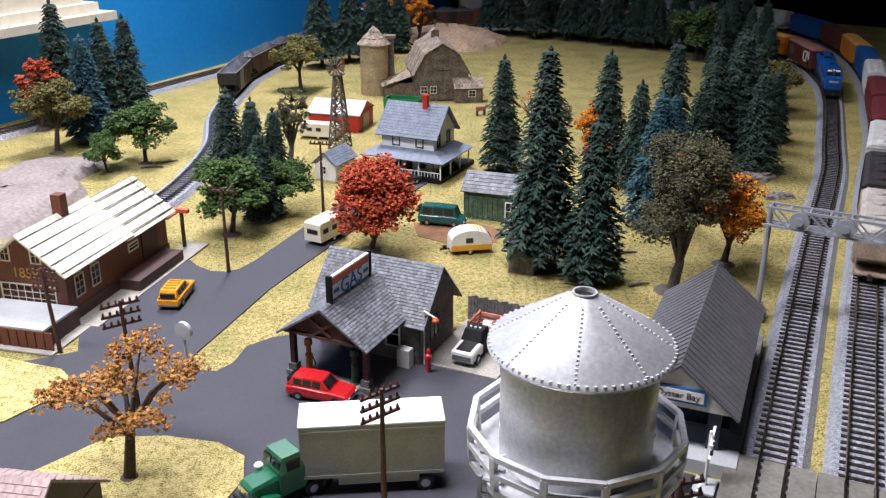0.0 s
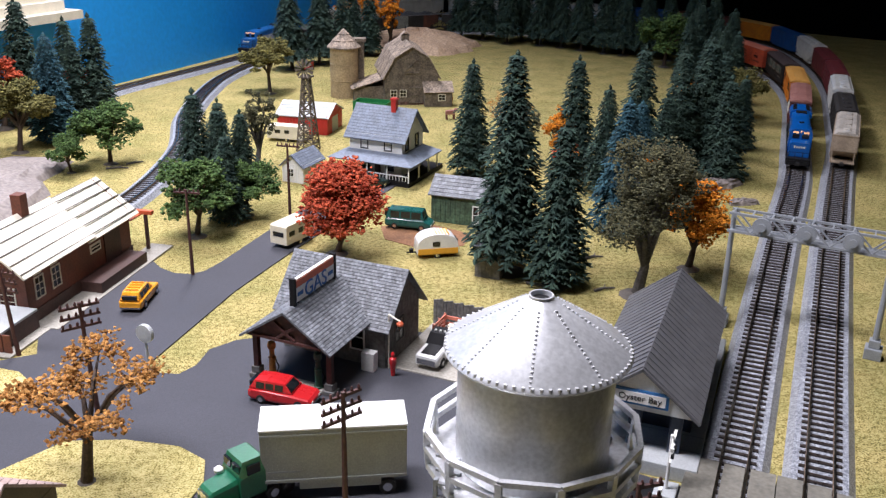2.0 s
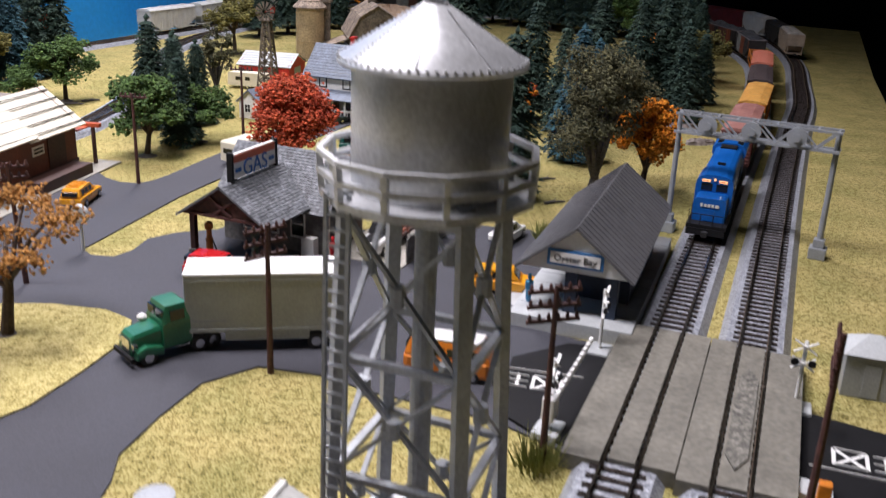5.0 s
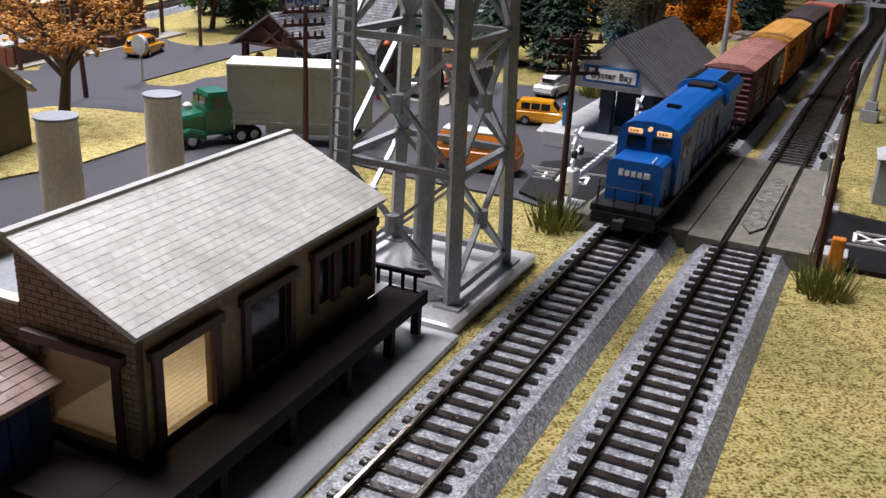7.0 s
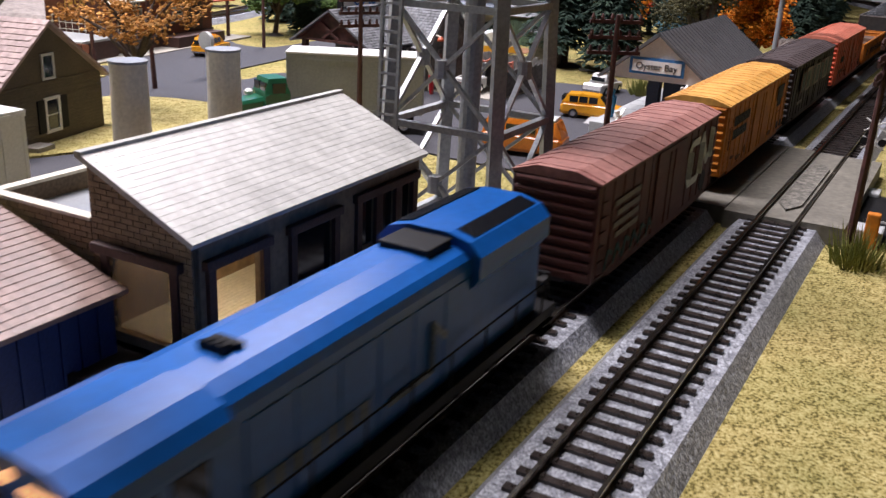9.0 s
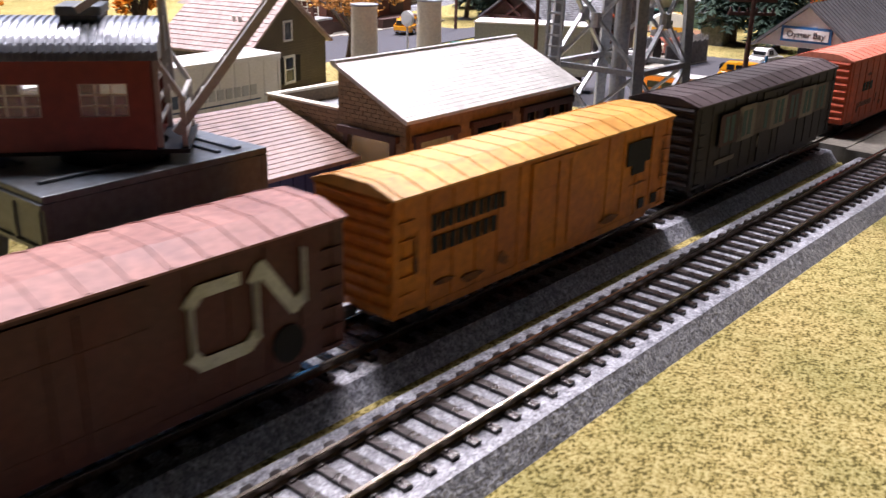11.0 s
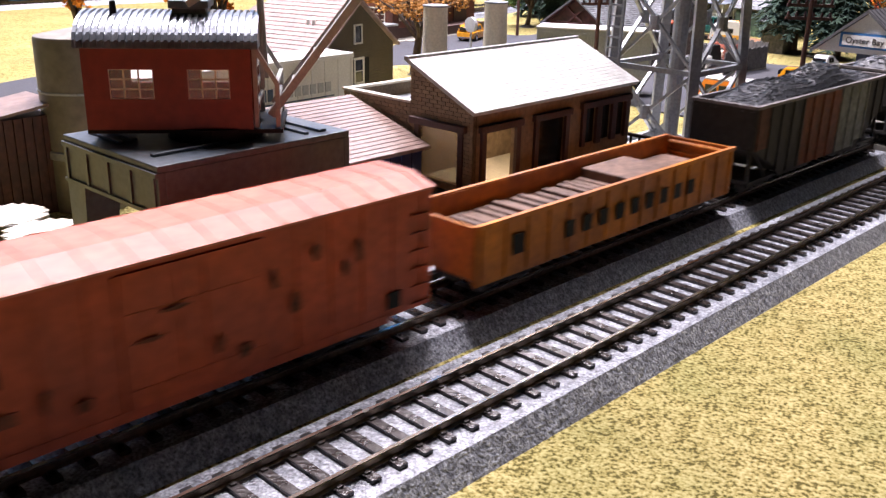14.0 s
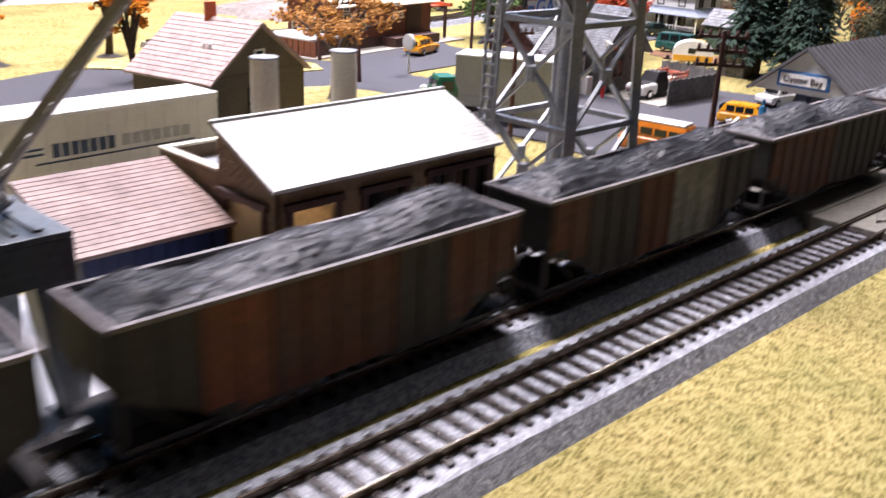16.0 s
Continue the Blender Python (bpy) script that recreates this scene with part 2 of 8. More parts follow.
M_TURF = turf("turf", (0.105, 0.085, 0.026), (0.325, 0.262, 0.092), (0.50, 0.425, 0.19), (0.72, 0.78, 0.72), 820.0)
M_TURF2 = turf("turf_light", (0.20, 0.165, 0.05), (0.45, 0.375, 0.145), (0.62, 0.53, 0.25), (0.85, 0.87, 0.82), 800.0)
M_ROAD = mat("asphalt", (0.060, 0.061, 0.072), 0.75, fine=1400, coarse=18, var=0.12, bump=0.25, mix=0.5, spec=0.3)
M_BLACK = mat("black_paint", (0.010, 0.010, 0.011), 0.6, var=0.1, bump=0.1, spec=0.2)
M_STRIP = mat("dark_edge", (0.02, 0.018, 0.015), 0.8)
M_BALLAST = mat("ballast", (0.36, 0.38, 0.415), 0.36, fine=1100, coarse=420, var=0.42, bump=1.0, c2=(0.17, 0.18, 0.205), mix=0.22, spec=0.8)
M_TIE = mat("tie_plastic", (0.035, 0.026, 0.022), 0.30, fine=700, coarse=200, var=0.2, bump=0.5, spec=0.6)
M_RAIL = mat("rail_side", (0.24, 0.175, 0.125), 0.34, 0.7, fine=500, coarse=80, var=0.2, bump=0.15)
M_RAILTOP = mat("rail_head", (0.62, 0.56, 0.48), 0.22, 1.0, fine=300, coarse=60, var=0.12, bump=0.05)
M_PLANK = mat("grey_plank", (0.175, 0.165, 0.135), 0.7, fine=300, coarse=60, var=0.12, bump=0.3)
M_SILVER = mat("silver_paint", (0.66, 0.67, 0.68), 0.36, 0.4, fine=600, coarse=50, var=0.08, bump=0.08)
# Silver for legs and bracing, darkened to hold the shade on their near sides.
M_SILVERSHADE = mat("silver_shaded", (0.40, 0.42, 0.44), 0.42, 0.3, fine=600, coarse=50, var=0.1, bump=0.08)
M_GREYP = mat("grey_plastic", (0.30, 0.32, 0.34), 0.42, 0.1, var=0.07, bump=0.1)
M_LIGHTGREY = mat("light_grey_plastic", (0.45, 0.47, 0.47), 0.5, var=0.06, bump=0.1)
M_SLAB = mat("grey_slab", (0.44, 0.46, 0.48), 0.32, var=0.06, bump=0.08)
M_WHITE = mat("white_plastic", (0.78, 0.78, 0.75), 0.4, var=0.05, bump=0.05)
M_CREAM = mat("cream_plastic", (0.74, 0.69, 0.56), 0.45, var=0.06, bump=0.06)
M_BLUEWALL = mat("blue_wall", (0.008, 0.27, 0.72), 0.6, fine=120, coarse=4, var=0.05, bump=0.05)
M_UNLIT = mat("unlit_room", (0.03, 0.03, 0.033), 0.9, fine=60, coarse=4, var=0.1)
M_TRUNK = mat("bark", (0.075, 0.05, 0.035), 0.85, fine=500, coarse=90, var=0.25, bump=0.8)
M_TRUNKG = mat("grey_bark", (0.11, 0.10, 0.09), 0.85, fine=500, coarse=90, var=0.25, bump=0.8)
M_BASE = mat("tree_base", (0.085, 0.07, 0.055), 0.7, fine=300, coarse=60, bump=0.5)
M_FIR = mat("fir_needles", (0.044, 0.072, 0.050), 0.85, fine=900, coarse=60, var=0.25, bump=0.9, c2=(0.020, 0.040, 0.033), isle=0.5, spec=0.2)
M_FIRB = mat("blue_fir_needles", (0.034, 0.085, 0.100), 0.85, fine=900, coarse=60, var=0.25, bump=0.9, c2=(0.022, 0.058, 0.075), isle=0.5, spec=0.2)
M_LEAFG = mat("green_foliage", (0.085, 0.14, 0.040), 0.9, fine=900, coarse=70, var=0.25, bump=0.9, c2=(0.045, 0.085, 0.028), isle=0.5, spec=0.2)
M_LEAFO = mat("olive_foliage", (0.16, 0.145, 0.045), 0.9, fine=900, coarse=70, var=0.25, bump=0.9, c2=(0.09, 0.085, 0.028), isle=0.5, spec=0.2)
M_LEAFS = mat("grey_green_foliage", (0.125, 0.118, 0.058), 0.9, fine=900, coarse=70, var=0.25, bump=0.9, c2=(0.058, 0.062, 0.038), isle=0.5, spec=0.2)
M_LEAFR = mat("red_foliage", (0.50, 0.105, 0.045), 0.9, fine=900, coarse=70, var=0.25, bump=0.9, c2=(0.28, 0.04, 0.02), isle=0.45, spec=0.2)
M_LEAFY = mat("orange_foliage", (0.70, 0.27, 0.025), 0.9, fine=900, coarse=70, var=0.25, bump=0.9, c2=(0.46, 0.15, 0.015), isle=0.45, spec=0.2)
M_LEAFT = mat("tan_foliage", (0.46, 0.235, 0.070), 0.9, fine=900, coarse=70, var=0.25, bump=0.9, c2=(0.28, 0.13, 0.035), isle=0.45, spec=0.2)

# ---- setting: room, table, ground, roads ----
TABLE = [laid(*p) for p in [(-56, -150), (-39.3, -150), (24, 0), (105.1, 192.3), (158, 310), (125, 335), (95, 362), (-35, 362), (-25, 300), (-42.5, 247), (-51, 226), (-60.6, 198), (-70, 160), (-97, 75), (-97, -40)]]
solid("ground", Geo().prism(TABLE, -1.5, 0.0), M_TURF, "table top covered with mottled yellow-green turf", kind="structure")
solid("table_frame", Geo().prism([(x * 0.97 + 1, y * 0.97 + 3) for x, y in TABLE], -9, -1.5), M_UNLIT, "dark table frame under the layout", kind="structure")
# Unlit room: its darkness is put into near-black paint on floor and walls.
solid("floor", Geo().box(-260, -260, -92, 330, 480, -90), M_UNLIT, "room floor, near-black for the unlit room", kind="structure")
solid("ceiling", Geo().box(-260, -260, 150, 330, 480, 152), mat("ceiling_paint", (0.30, 0.30, 0.29), 0.9), "pale room ceiling", kind="structure")
solid("wall_south", Geo().box(-260, -264, -90, 330, -260, 150), M_UNLIT, "room wall, near-black for the unlit room", kind="structure")
solid("wall_north", Geo().box(-260, 480, -90, 330, 484, 150), M_UNLIT, "room wall, near-black for the unlit room", kind="structure")
solid("wall_east", Geo().box(330, -260, -90, 334, 480, 150), M_UNLIT, "room wall, near-black for the unlit room", kind="structure")
W0 = Vector(laid(-70.6, 158.5))
WD = (Vector(laid(-24.85, 301.3)) - W0).normalized()
WN = Vector((-WD.y, WD.x))


def wall_pt(s, d=0.0):
    p = W0 + WD * s + WN * d
    return p.x, p.y


solid("wall_west", Geo().prism([wall_pt(-180), wall_pt(-180, 4), wall_pt(185, 4), wall_pt(185)], -20, 100), M_BLUEWALL, "bright blue painted wall behind the layout", kind="structure")
ledge = thing("wall_ledge", "white moulded wooden ledge fixed on the blue wall", "ledge")
part("moulding", Geo().prism([wall_pt(-150), wall_pt(-150, -4), wall_pt(16, -4), wall_pt(16)], 15.6, 17.2), M_CREAM, ledge)
part("top_board", Geo().prism([wall_pt(-150), wall_pt(-150, -3), wall_pt(13.5, -3), wall_pt(13.5)], 17.2, 40), M_CREAM, ledge)
part("lower_trim", Geo().prism([wall_pt(-150), wall_pt(-150, -6), wall_pt(18, -6), wall_pt(18)], 14.2, 15.6), M_CREAM, ledge)

ROAD = [laid(*p) for p in [(-44, 20), (-7.5, 20), (-6.5, 39), (-6.8, 41.2), (-5.8, 44.9), (-4.4, 48.6), (-1.6, 50.8), (2.2, 49.9), (5, 48.1), (11.9, 45.1), (15, 42.3), (20.6, 54.6),
        (14.3, 58), (20.5, 72.5), (18, 79), (9, 80.5), (8, 76), (-7, 80), (-9, 76), (-12.2, 74.8), (-14.0, 73.0), (-14.4, 70.2), (-15.4, 68.6), (-17.2, 68.8), (-18.2, 70.1),
        (-14.4, 85.3), (-12.6, 90.6), (-9.9, 98.3), (-3.3, 115.6), (0.2, 124), (-7, 125), (-12.7, 107.9), (-17.3, 93), (-18.4, 90.4), (-19.6, 89.5),
        (-21.2, 89.7), (-22.9, 91), (-25.8, 95), (-28, 86), (-29.5, 77), (-27.5, 71.5), (-36, 67), (-44, 63)]]
solid("road", Geo().prism(ROAD, 0.0, 0.12), M_ROAD, "dark grey asphalt roads and yard sheet", kind="structure")


def patch(name, pts, label):
    g = Geo().prism([laid(*p) for p in pts], 0.12, 0.24)
    solid(name, g, M_TURF2, label, kind="structure")


patch("grass_patch_1", [(-10.6, 56.6), (-12.7, 58.2), (-16.5, 58.9), (-20.4, 58.6), (-23.6, 54.6), (-29, 50), (-32, 38.5), (-20, 37.5), (-15.5, 42), (-12.8, 45.5), (-11.4, 49.3), (-10.1, 54)], "yellow-green grass island beside the road")
patch("grass_patch_2", [(-44, 73), (-33, 70), (-27.5, 68.2), (-25.2, 65.7), (-28.4, 60.4), (-44, 52)], "yellow-green grass by the depot road")


# ---- tracks ----
def curve(pts, step=0.5):
    """A smooth line through points of x, y, in even steps."""
    out = []
    for i in range(len(pts) - 1):
        p = [Vector(pts[max(min(k, len(pts) - 1), 0)]) for k in (i - 1, i, i + 1, i + 2)]
        n = max(int((p[2] - p[1]).length / 0.25), 1)
        for k in range(n):
            u = k / n
            out.append(0.5 * (2 * p[1] + (p[2] - p[0]) * u + (2 * p[0] - 5 * p[1] + 4 * p[2] - p[3]) * u * u + (3 * p[1] - p[0] - 3 * p[2] + p[3]) * u ** 3))
    out.append(Vector(pts[-1]))
    length = [0.0]
    for a, b in zip(out, out[1:]):
        length.append(length[-1] + (b - a).length)
    total, even, k = length[-1], [], 0
    for i in range(int(total / step) + 1):
        s = i * step
        while k < len(out) - 2 and length[k + 1] < s:
            k += 1
        u = (s - length[k]) / max(length[k + 1] - length[k], 1e-6)
        even.append(out[k].lerp(out[k + 1], u))
    return even


def inner_x(y):
    return 1.0 + 0.404 * y + 0.00018 * y * y


def outer_x(y):
    return 6.38 + 0.411 * y + 0.000176 * y * y


INNER = curve([laid(*p) for p in [(-46, 66), (-41, 82), (-36, 98), (-32.4, 115), (-33.0, 139), (-37.4, 160), (-39.4, 180), (-39.6, 200), (-36.2, 222), (-29, 246), (-17, 272), (0, 291), (22, 298), (48, 294), (70, 279), (83, 256),
               (87, 230), (83.5, 205), (77.2, 184), (72, 170), (67, 157), (62.6, 145.6)] + [(inner_x(y), y) for y in (130, 110, 90, 70, 50, 30, 10, -10, -30, -50, -70, -90, -110, -130, -148)]])
OUTER = curve([laid(*p) for p in [(outer_x(y), y) for y in (-148, -110, -80, -50, -30, -10, 10, 30, 50, 70, 90, 110, 130, 150)] +
              [(81.5, 174), (93.4, 205), (102.5, 236), (107.5, 264), (107, 290), (97, 313), (78, 328), (52, 337), (22, 340), (-4, 330), (-20, 308), (-29, 280), (-36.5, 250), (-42.5, 225), (-48.6, 206), (-56, 185), (-65, 154), (-73, 132), (-84, 100), (-91, 70), (-93, 20), (-93, -40), (-90, -145)]])
BED = [(-2.25, 0.0), (2.25, 0.0), (1.75, 0.62), (-1.75, 0.62)]
RAILS = (("rail", -0.86), ("rail", 0.86))


def on_path(path, s):
    s = max(0.0, min(s / 0.5, len(path) - 1.001))
    i = int(s)
    return path[i].lerp(path[i + 1], s - i)


def near_zone(p):
    return p.y < 46 and p.y > -22


def track(name, path, label):
    tr = thing(name, label, "railway track", "railway tracks")
    part("roadbed", Geo().sweep(path, BED), M_BALLAST, tr, "grey moulded ballast bed")
    for u in (-0.86, 0.86):
        r = part("rail", Geo().sweep(path, [(u - 0.11, 0.72), (u + 0.11, 0.72), (u + 0.03, 0.76), (u + 0.03, 0.88), (u + 0.055, 0.90), (u + 0.055, 0.955), (u - 0.055, 0.955), (u - 0.055, 0.90), (u - 0.03, 0.88), (u - 0.03, 0.76)]), M_RAIL, tr, "dark brown steel rail")
        part("rail_head", Geo().sweep(path, [(u - 0.066, 0.94), (u + 0.066, 0.94), (u + 0.055, 0.968), (u - 0.055, 0.968)]), M_RAILTOP, r, "polished rail head")
    # sleepers: those near the foreground one by one, the others joined
    one, far = Geo(), Geo()
    one.box(-1.35, -0.14, 0.60, 1.35, 0.14, 0.73)
    for sx in (-0.86, 0.86):
        for d in (-0.17, 0.17):
            one.box(sx + d - 0.045, -0.08, 0.73, sx + d + 0.045, 0.08, 0.775)
    me = one.mesh("sleeper", M_TIE)
    n = int((len(path) - 1) * 0.5 / 0.83)
    for i in range(n):
        s = (i + 0.5) * 0.83
        p, q = on_path(path, s), on_path(path, s + 0.4)
        a = math.atan2(q.y - p.y, q.x - p.x) - math.pi / 2
        if near_zone(p) and p.x > -25:
            ob = new("sleeper", me)
            ob.parent = tr
            ob.matrix_basis = pose(p.x * U, p.y * U, 0, 0, 0, math.degrees(a))
        else:
            ca, sa = math.cos(a), math.sin(a)
            far.add([(p.x + ca * u - sa * v, p.y + sa * u + ca * v, z) for u, v, z in ((-1.35, -.14, .6), (1.35, -.14, .6), (1.35, .14, .6), (-1.35, .14, .6), (-1.35, -.14, .73), (1.35, -.14, .73), (1.35, .14, .73), (-1.35, .14, .73))],
                    [(4, 5, 6, 7), (0, 1, 5, 4), (1, 2, 6, 5), (2, 3, 7, 6), (3, 0, 4, 7)])
    tagged(part("sleepers", far, M_TIE, tr, "dark brown plastic sleepers"), kind="stuff")
    return tr


track("inner_railway_track", INNER, "model railway track on grey ballast, inner loop")
track("outer_railway_track", OUTER, "model railway track on grey ballast, outer loop")

# ---- rolling stock; x is forward, the origin is on the rail top at the middle ----
M_STEEL = mat("wheel_steel", (0.10, 0.09, 0.085), 0.4, 0.8)
M_UNDER = mat("underframe", (0.016, 0.015, 0.015), 0.7)


def trucks(ob, half, r=0.40):
    for sx in (-1, 1):
        c = sx * half
        g = Geo()
        for sy in (-1, 1):
            g.side([(c - 1.35, 0.55), (c - 0.9, 0.25), (c + 0.9, 0.25), (c + 1.35, 0.55), (c + 1.1, 0.72), (c - 1.1, 0.72)], sy * 1.02 - 0.1, sy * 1.02 + 0.1)
            for k in (-1, 1):
                g.box(c + k * 0.95 - 0.16, sy * 1.14 - 0.06, 0.28, c + k * 0.95 + 0.16, sy * 1.14 + 0.06, 0.55)
        g.box(c - 0.3, -1.0, 0.35, c + 0.3, 1.0, 0.75)
        tk = part("truck", g, M_UNDER, ob, "black truck side frames")
        for k in (-0.95, 0.95):
            w = Geo()
            w.rod((c + k, -1.1, r), (c + k, 1.1, r), 0.08, n=8)
            for sy in (-1, 1):
                w.rod((c + k, sy * 0.74, r), (c + k, sy * 0.93, r), r, n=18)
                w.rod((c + k, sy * 0.70, r), (c + k, sy * 0.74, r), r + 0.06, n=18)
            w.smooth = True
            part("wheelset", w, M_STEEL, tk, "steel wheels on an axle")


def coupler(ob, half):
    for sx in (-1, 1):
        g = Geo().box(min(sx * half, sx * (half + 0.75)), -0.14, 0.62, max(sx * half, sx * (half + 0.75)), 0.14, 0.86)
        g.box(min(sx * (half + 0.6), sx * (half + 0.95)), -0.26, 0.55, max(sx * (half + 0.6), sx * (half + 0.95)), 0.24, 0.95)
        part("coupler", g, M_UNDER, ob)


def bars(parent, x0, x1, y, z0, z1, n, m, label, sy=-1, gap=0.28, name="lettering"):
    """A row of plain bars standing for letters, on the side of a car."""
    g, w = Geo(), (x1 - x0) / n
    for i in range(n):
        g.box(x0 + i * w + w * gap / 2, y - 0.012, z0, x0 + (i + 1) * w - w * gap / 2, y + 0.012, z1)
    return part(name, g, m, parent, label)


def blotches(parent, y, spots, m, label, seed):
    """Thin ragged patches of grime on the side of a car."""
    rd = random.Random(seed)
    for x, z, w, h in spots:
        out = []
        for k in range(10):
            a = 6.283 * k / 10
            q = rd.uniform(0.55, 1.1)
            out.append((x + w * q * math.cos(a), z + h * q * math.sin(a)))
        part("grime_patch", Geo().side(out, y - 0.010, y + 0.010), m, parent, label)


def boxcar(label, paint, roof_paint, L=16.2, top=4.85, group="freight train"):
    ob = thing("boxcar", label, "boxcar", group)
    h, w, z0, z1 = L / 2, 1.62, 0.82, top - 0.42
    part("body", Geo().box(-h, -w, z0, h, w, z1, 0.03), paint, ob)
    # side sill, posts and sliding door
    for sy in (-1, 1):
        g = Geo()
        for k in range(15):
            x = -h + 0.4 + k * (L - 0.8) / 14
            if abs(x + 0.4) > 2.1:
                g.box(x - 0.05, sy * w - 0.035, z0 + 0.12, x + 0.05, sy * w + 0.035, z1 - 0.05)
        g.box(-h, sy * w - 0.05, z1 - 0.10, h, sy * w + 0.05, z1 + 0.02)
        g.box(-h * 0.8, sy * w - 0.05, z0 - 0.16, h * 0.8, sy * w + 0.02, z0 + 0.10)
        part("side_ribs", g, paint, ob)
        d = Geo().box(-2.3, sy * (w + 0.05) - 0.035, z0 + 0.12, 1.6, sy * (w + 0.05) + 0.035, z1 - 0.14, 0.015)
        dr = part("door", d, paint, ob)
        for k in range(2):
            part("door_rib", Geo().box(-2.2, sy * (w + 0.085) - 0.012, z0 + 0.55 + k * 1.9, 1.5, sy * (w + 0.085) + 0.012, z0 + 0.60 + k * 1.9), paint, dr)
        for x in (-0.6, 0.1):
            part("lock_rod", Geo().rod((x, sy * (w + 0.12), z0 + 0.2), (x, sy * (w + 0.12), z1 - 0.3), 0.025, n=6), paint, dr)
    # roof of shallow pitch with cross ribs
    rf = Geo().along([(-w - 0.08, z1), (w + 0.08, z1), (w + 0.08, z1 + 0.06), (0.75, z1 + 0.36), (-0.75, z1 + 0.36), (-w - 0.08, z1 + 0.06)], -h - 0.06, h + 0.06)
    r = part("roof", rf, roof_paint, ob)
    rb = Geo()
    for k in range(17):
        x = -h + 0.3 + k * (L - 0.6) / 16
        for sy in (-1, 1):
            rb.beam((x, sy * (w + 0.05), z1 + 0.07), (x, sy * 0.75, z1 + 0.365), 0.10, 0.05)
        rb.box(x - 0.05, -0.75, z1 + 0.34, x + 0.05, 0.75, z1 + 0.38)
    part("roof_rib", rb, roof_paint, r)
    # corrugated ends
    for sx in (-1, 1):
        g = Geo()
        for k in range(9):
            z = z0 + 0.3 + k * (z1 - z0 - 0.45) / 8
            g.rod((sx * h, -w + 0.12, z), (sx * h, w - 0.12, z), 0.11, n=8)
        g.smooth = True
        part("end_rib", g, paint, ob)
        for y in (-w - 0.06, w + 0.06):
            xx = sx * (h - 0.5)
            for k in range(6):
                part("rung", Geo().box(xx - 0.30, y - 0.03, z0 + 0.15 + k * 0.55, xx + 0.30, y + 0.03, z0 + 0.19 + k * 0.55), paint, ob)
    part("underframe", Geo().box(-h + 0.3, -0.5, 0.55, h - 0.3, 0.5, 0.84).box(-2.6, -1.2, 0.38, -0.6, -0.5, 0.82), M_UNDER, ob)
    trucks(ob, h - 2.7)
    coupler(ob, h)
    return ob


def hopper(label, paint, panels, L=15.0, top=4.25, coal=None, roofed=False, group="freight train", roof=None):
    ob = thing("hopper_car", label, "hopper car", group)
    h, w, z1 = L / 2, 1.60, top
    prof = [(-h, z1), (-h, 2.35), (-h + 2.4, 1.15), (-h + 3.0, 0.62), (-1.4, 0.62), (0, 1.3), (1.4, 0.62), (h - 3.0, 0.62), (h - 2.4, 1.15), (h, 2.35), (h, z1)]
    if roofed:
        part("body", Geo().side(prof, -w, w), paint, ob)
        rf = Geo().along([(-w - 0.03, z1), (w + 0.03, z1), (w * 0.7, z1 + 0.36), (-w * 0.7, z1 + 0.36)], -h, h)
        part("roof", rf, roof or paint, ob)
        hat = Geo().box(-h + 0.4, -0.5, z1 + 0.34, h - 0.4, 0.5, z1 + 0.40)
        part("roof_walk", hat, roof or paint, ob)
        for k in range(4):
            x = -h + 2.2 + k * (L - 4.4) / 3
            part("hatch", Geo().lathe([(0.55, z1 + 0.36), (0.55, z1 + 0.52), (0.35, z1 + 0.58)], 14, x, 0), roof or paint, ob)
    else:
        for sy in (-1, 1):
            part("side_sheet", Geo().side(prof, sy * w - 0.04, sy * w + 0.04), paint, ob)
        part("hopper_floor", Geo().slab([(-h, -w, 2.35), (-h + 3, -w, 0.9), (-h + 3, w, 0.9), (-h, w, 2.35)], 0.08).slab([(h, -w, 2.35), (h - 3, -w, 0.9), (h - 3, w, 0.9), (h, w, 2.35)], 0.08).box(-h + 3, -w, 0.85, h - 3, w, 0.93), paint, ob)
        for sx in (-1, 1):
            part("end_sheet", Geo().box(sx * h - 0.04, -w, 2.35, sx * h + 0.04, w, z1), paint, ob)
    rim = Geo()
    for sy in (-1, 1):
        rim.box(-h - 0.05, sy * w - 0.09, z1 - 0.10, h + 0.05, sy * w + 0.09, z1 + 0.04)
    for sx in (-1, 1):
        rim.box(sx * h - 0.09, -w, z1 - 0.10, sx * h + 0.09, w, z1 + 0.04)
    part("top_rim", rim, paint if roofed else M_RIM, ob)
    n = len(panels)
    for sy in (-1, 1):
        for k in range(14):
            x = -h + 0.2 + k * (L - 0.4) / 13
            zb = max(0.75, 2.35 - 0.52 * (h - abs(x) if h - abs(x) < 3 else 3))
            part("side_rib", Geo().box(x - 0.06, sy * (w + 0.08) - 0.05, zb, x + 0.06, sy * (w + 0.08) + 0.05, z1 - 0.1), panels[min(n - 1, k * n // 14)], ob)
            if k < 13 and not roofed:
                x2 = x + (L - 0.4) / 13
                zz = max(zb, max(0.75, 2.35 - 0.52 * min(h - abs(x2), 3)))
                part("side_panel", Geo().box(x + 0.06, sy * (w + 0.045) - 0.012, zz, x2 - 0.06, sy * (w + 0.045) + 0.012, z1 - 0.1), panels[min(n - 1, k * n // 13)], ob)
    for sx in (-1, 1):
        fr = Geo()
        for sy in (-1, 1):
            fr.beam((sx * (h - 0.1), sy * (w - 0.15), 0.75), (sx * (h - 0.1), sy * (w - 0.15), 2.4), 0.14)
            fr.beam((sx * (h - 1.9), sy * (w - 0.15), 0.75), (sx * (h - 0.2), sy * (w - 0.15), 2.3), 0.10)
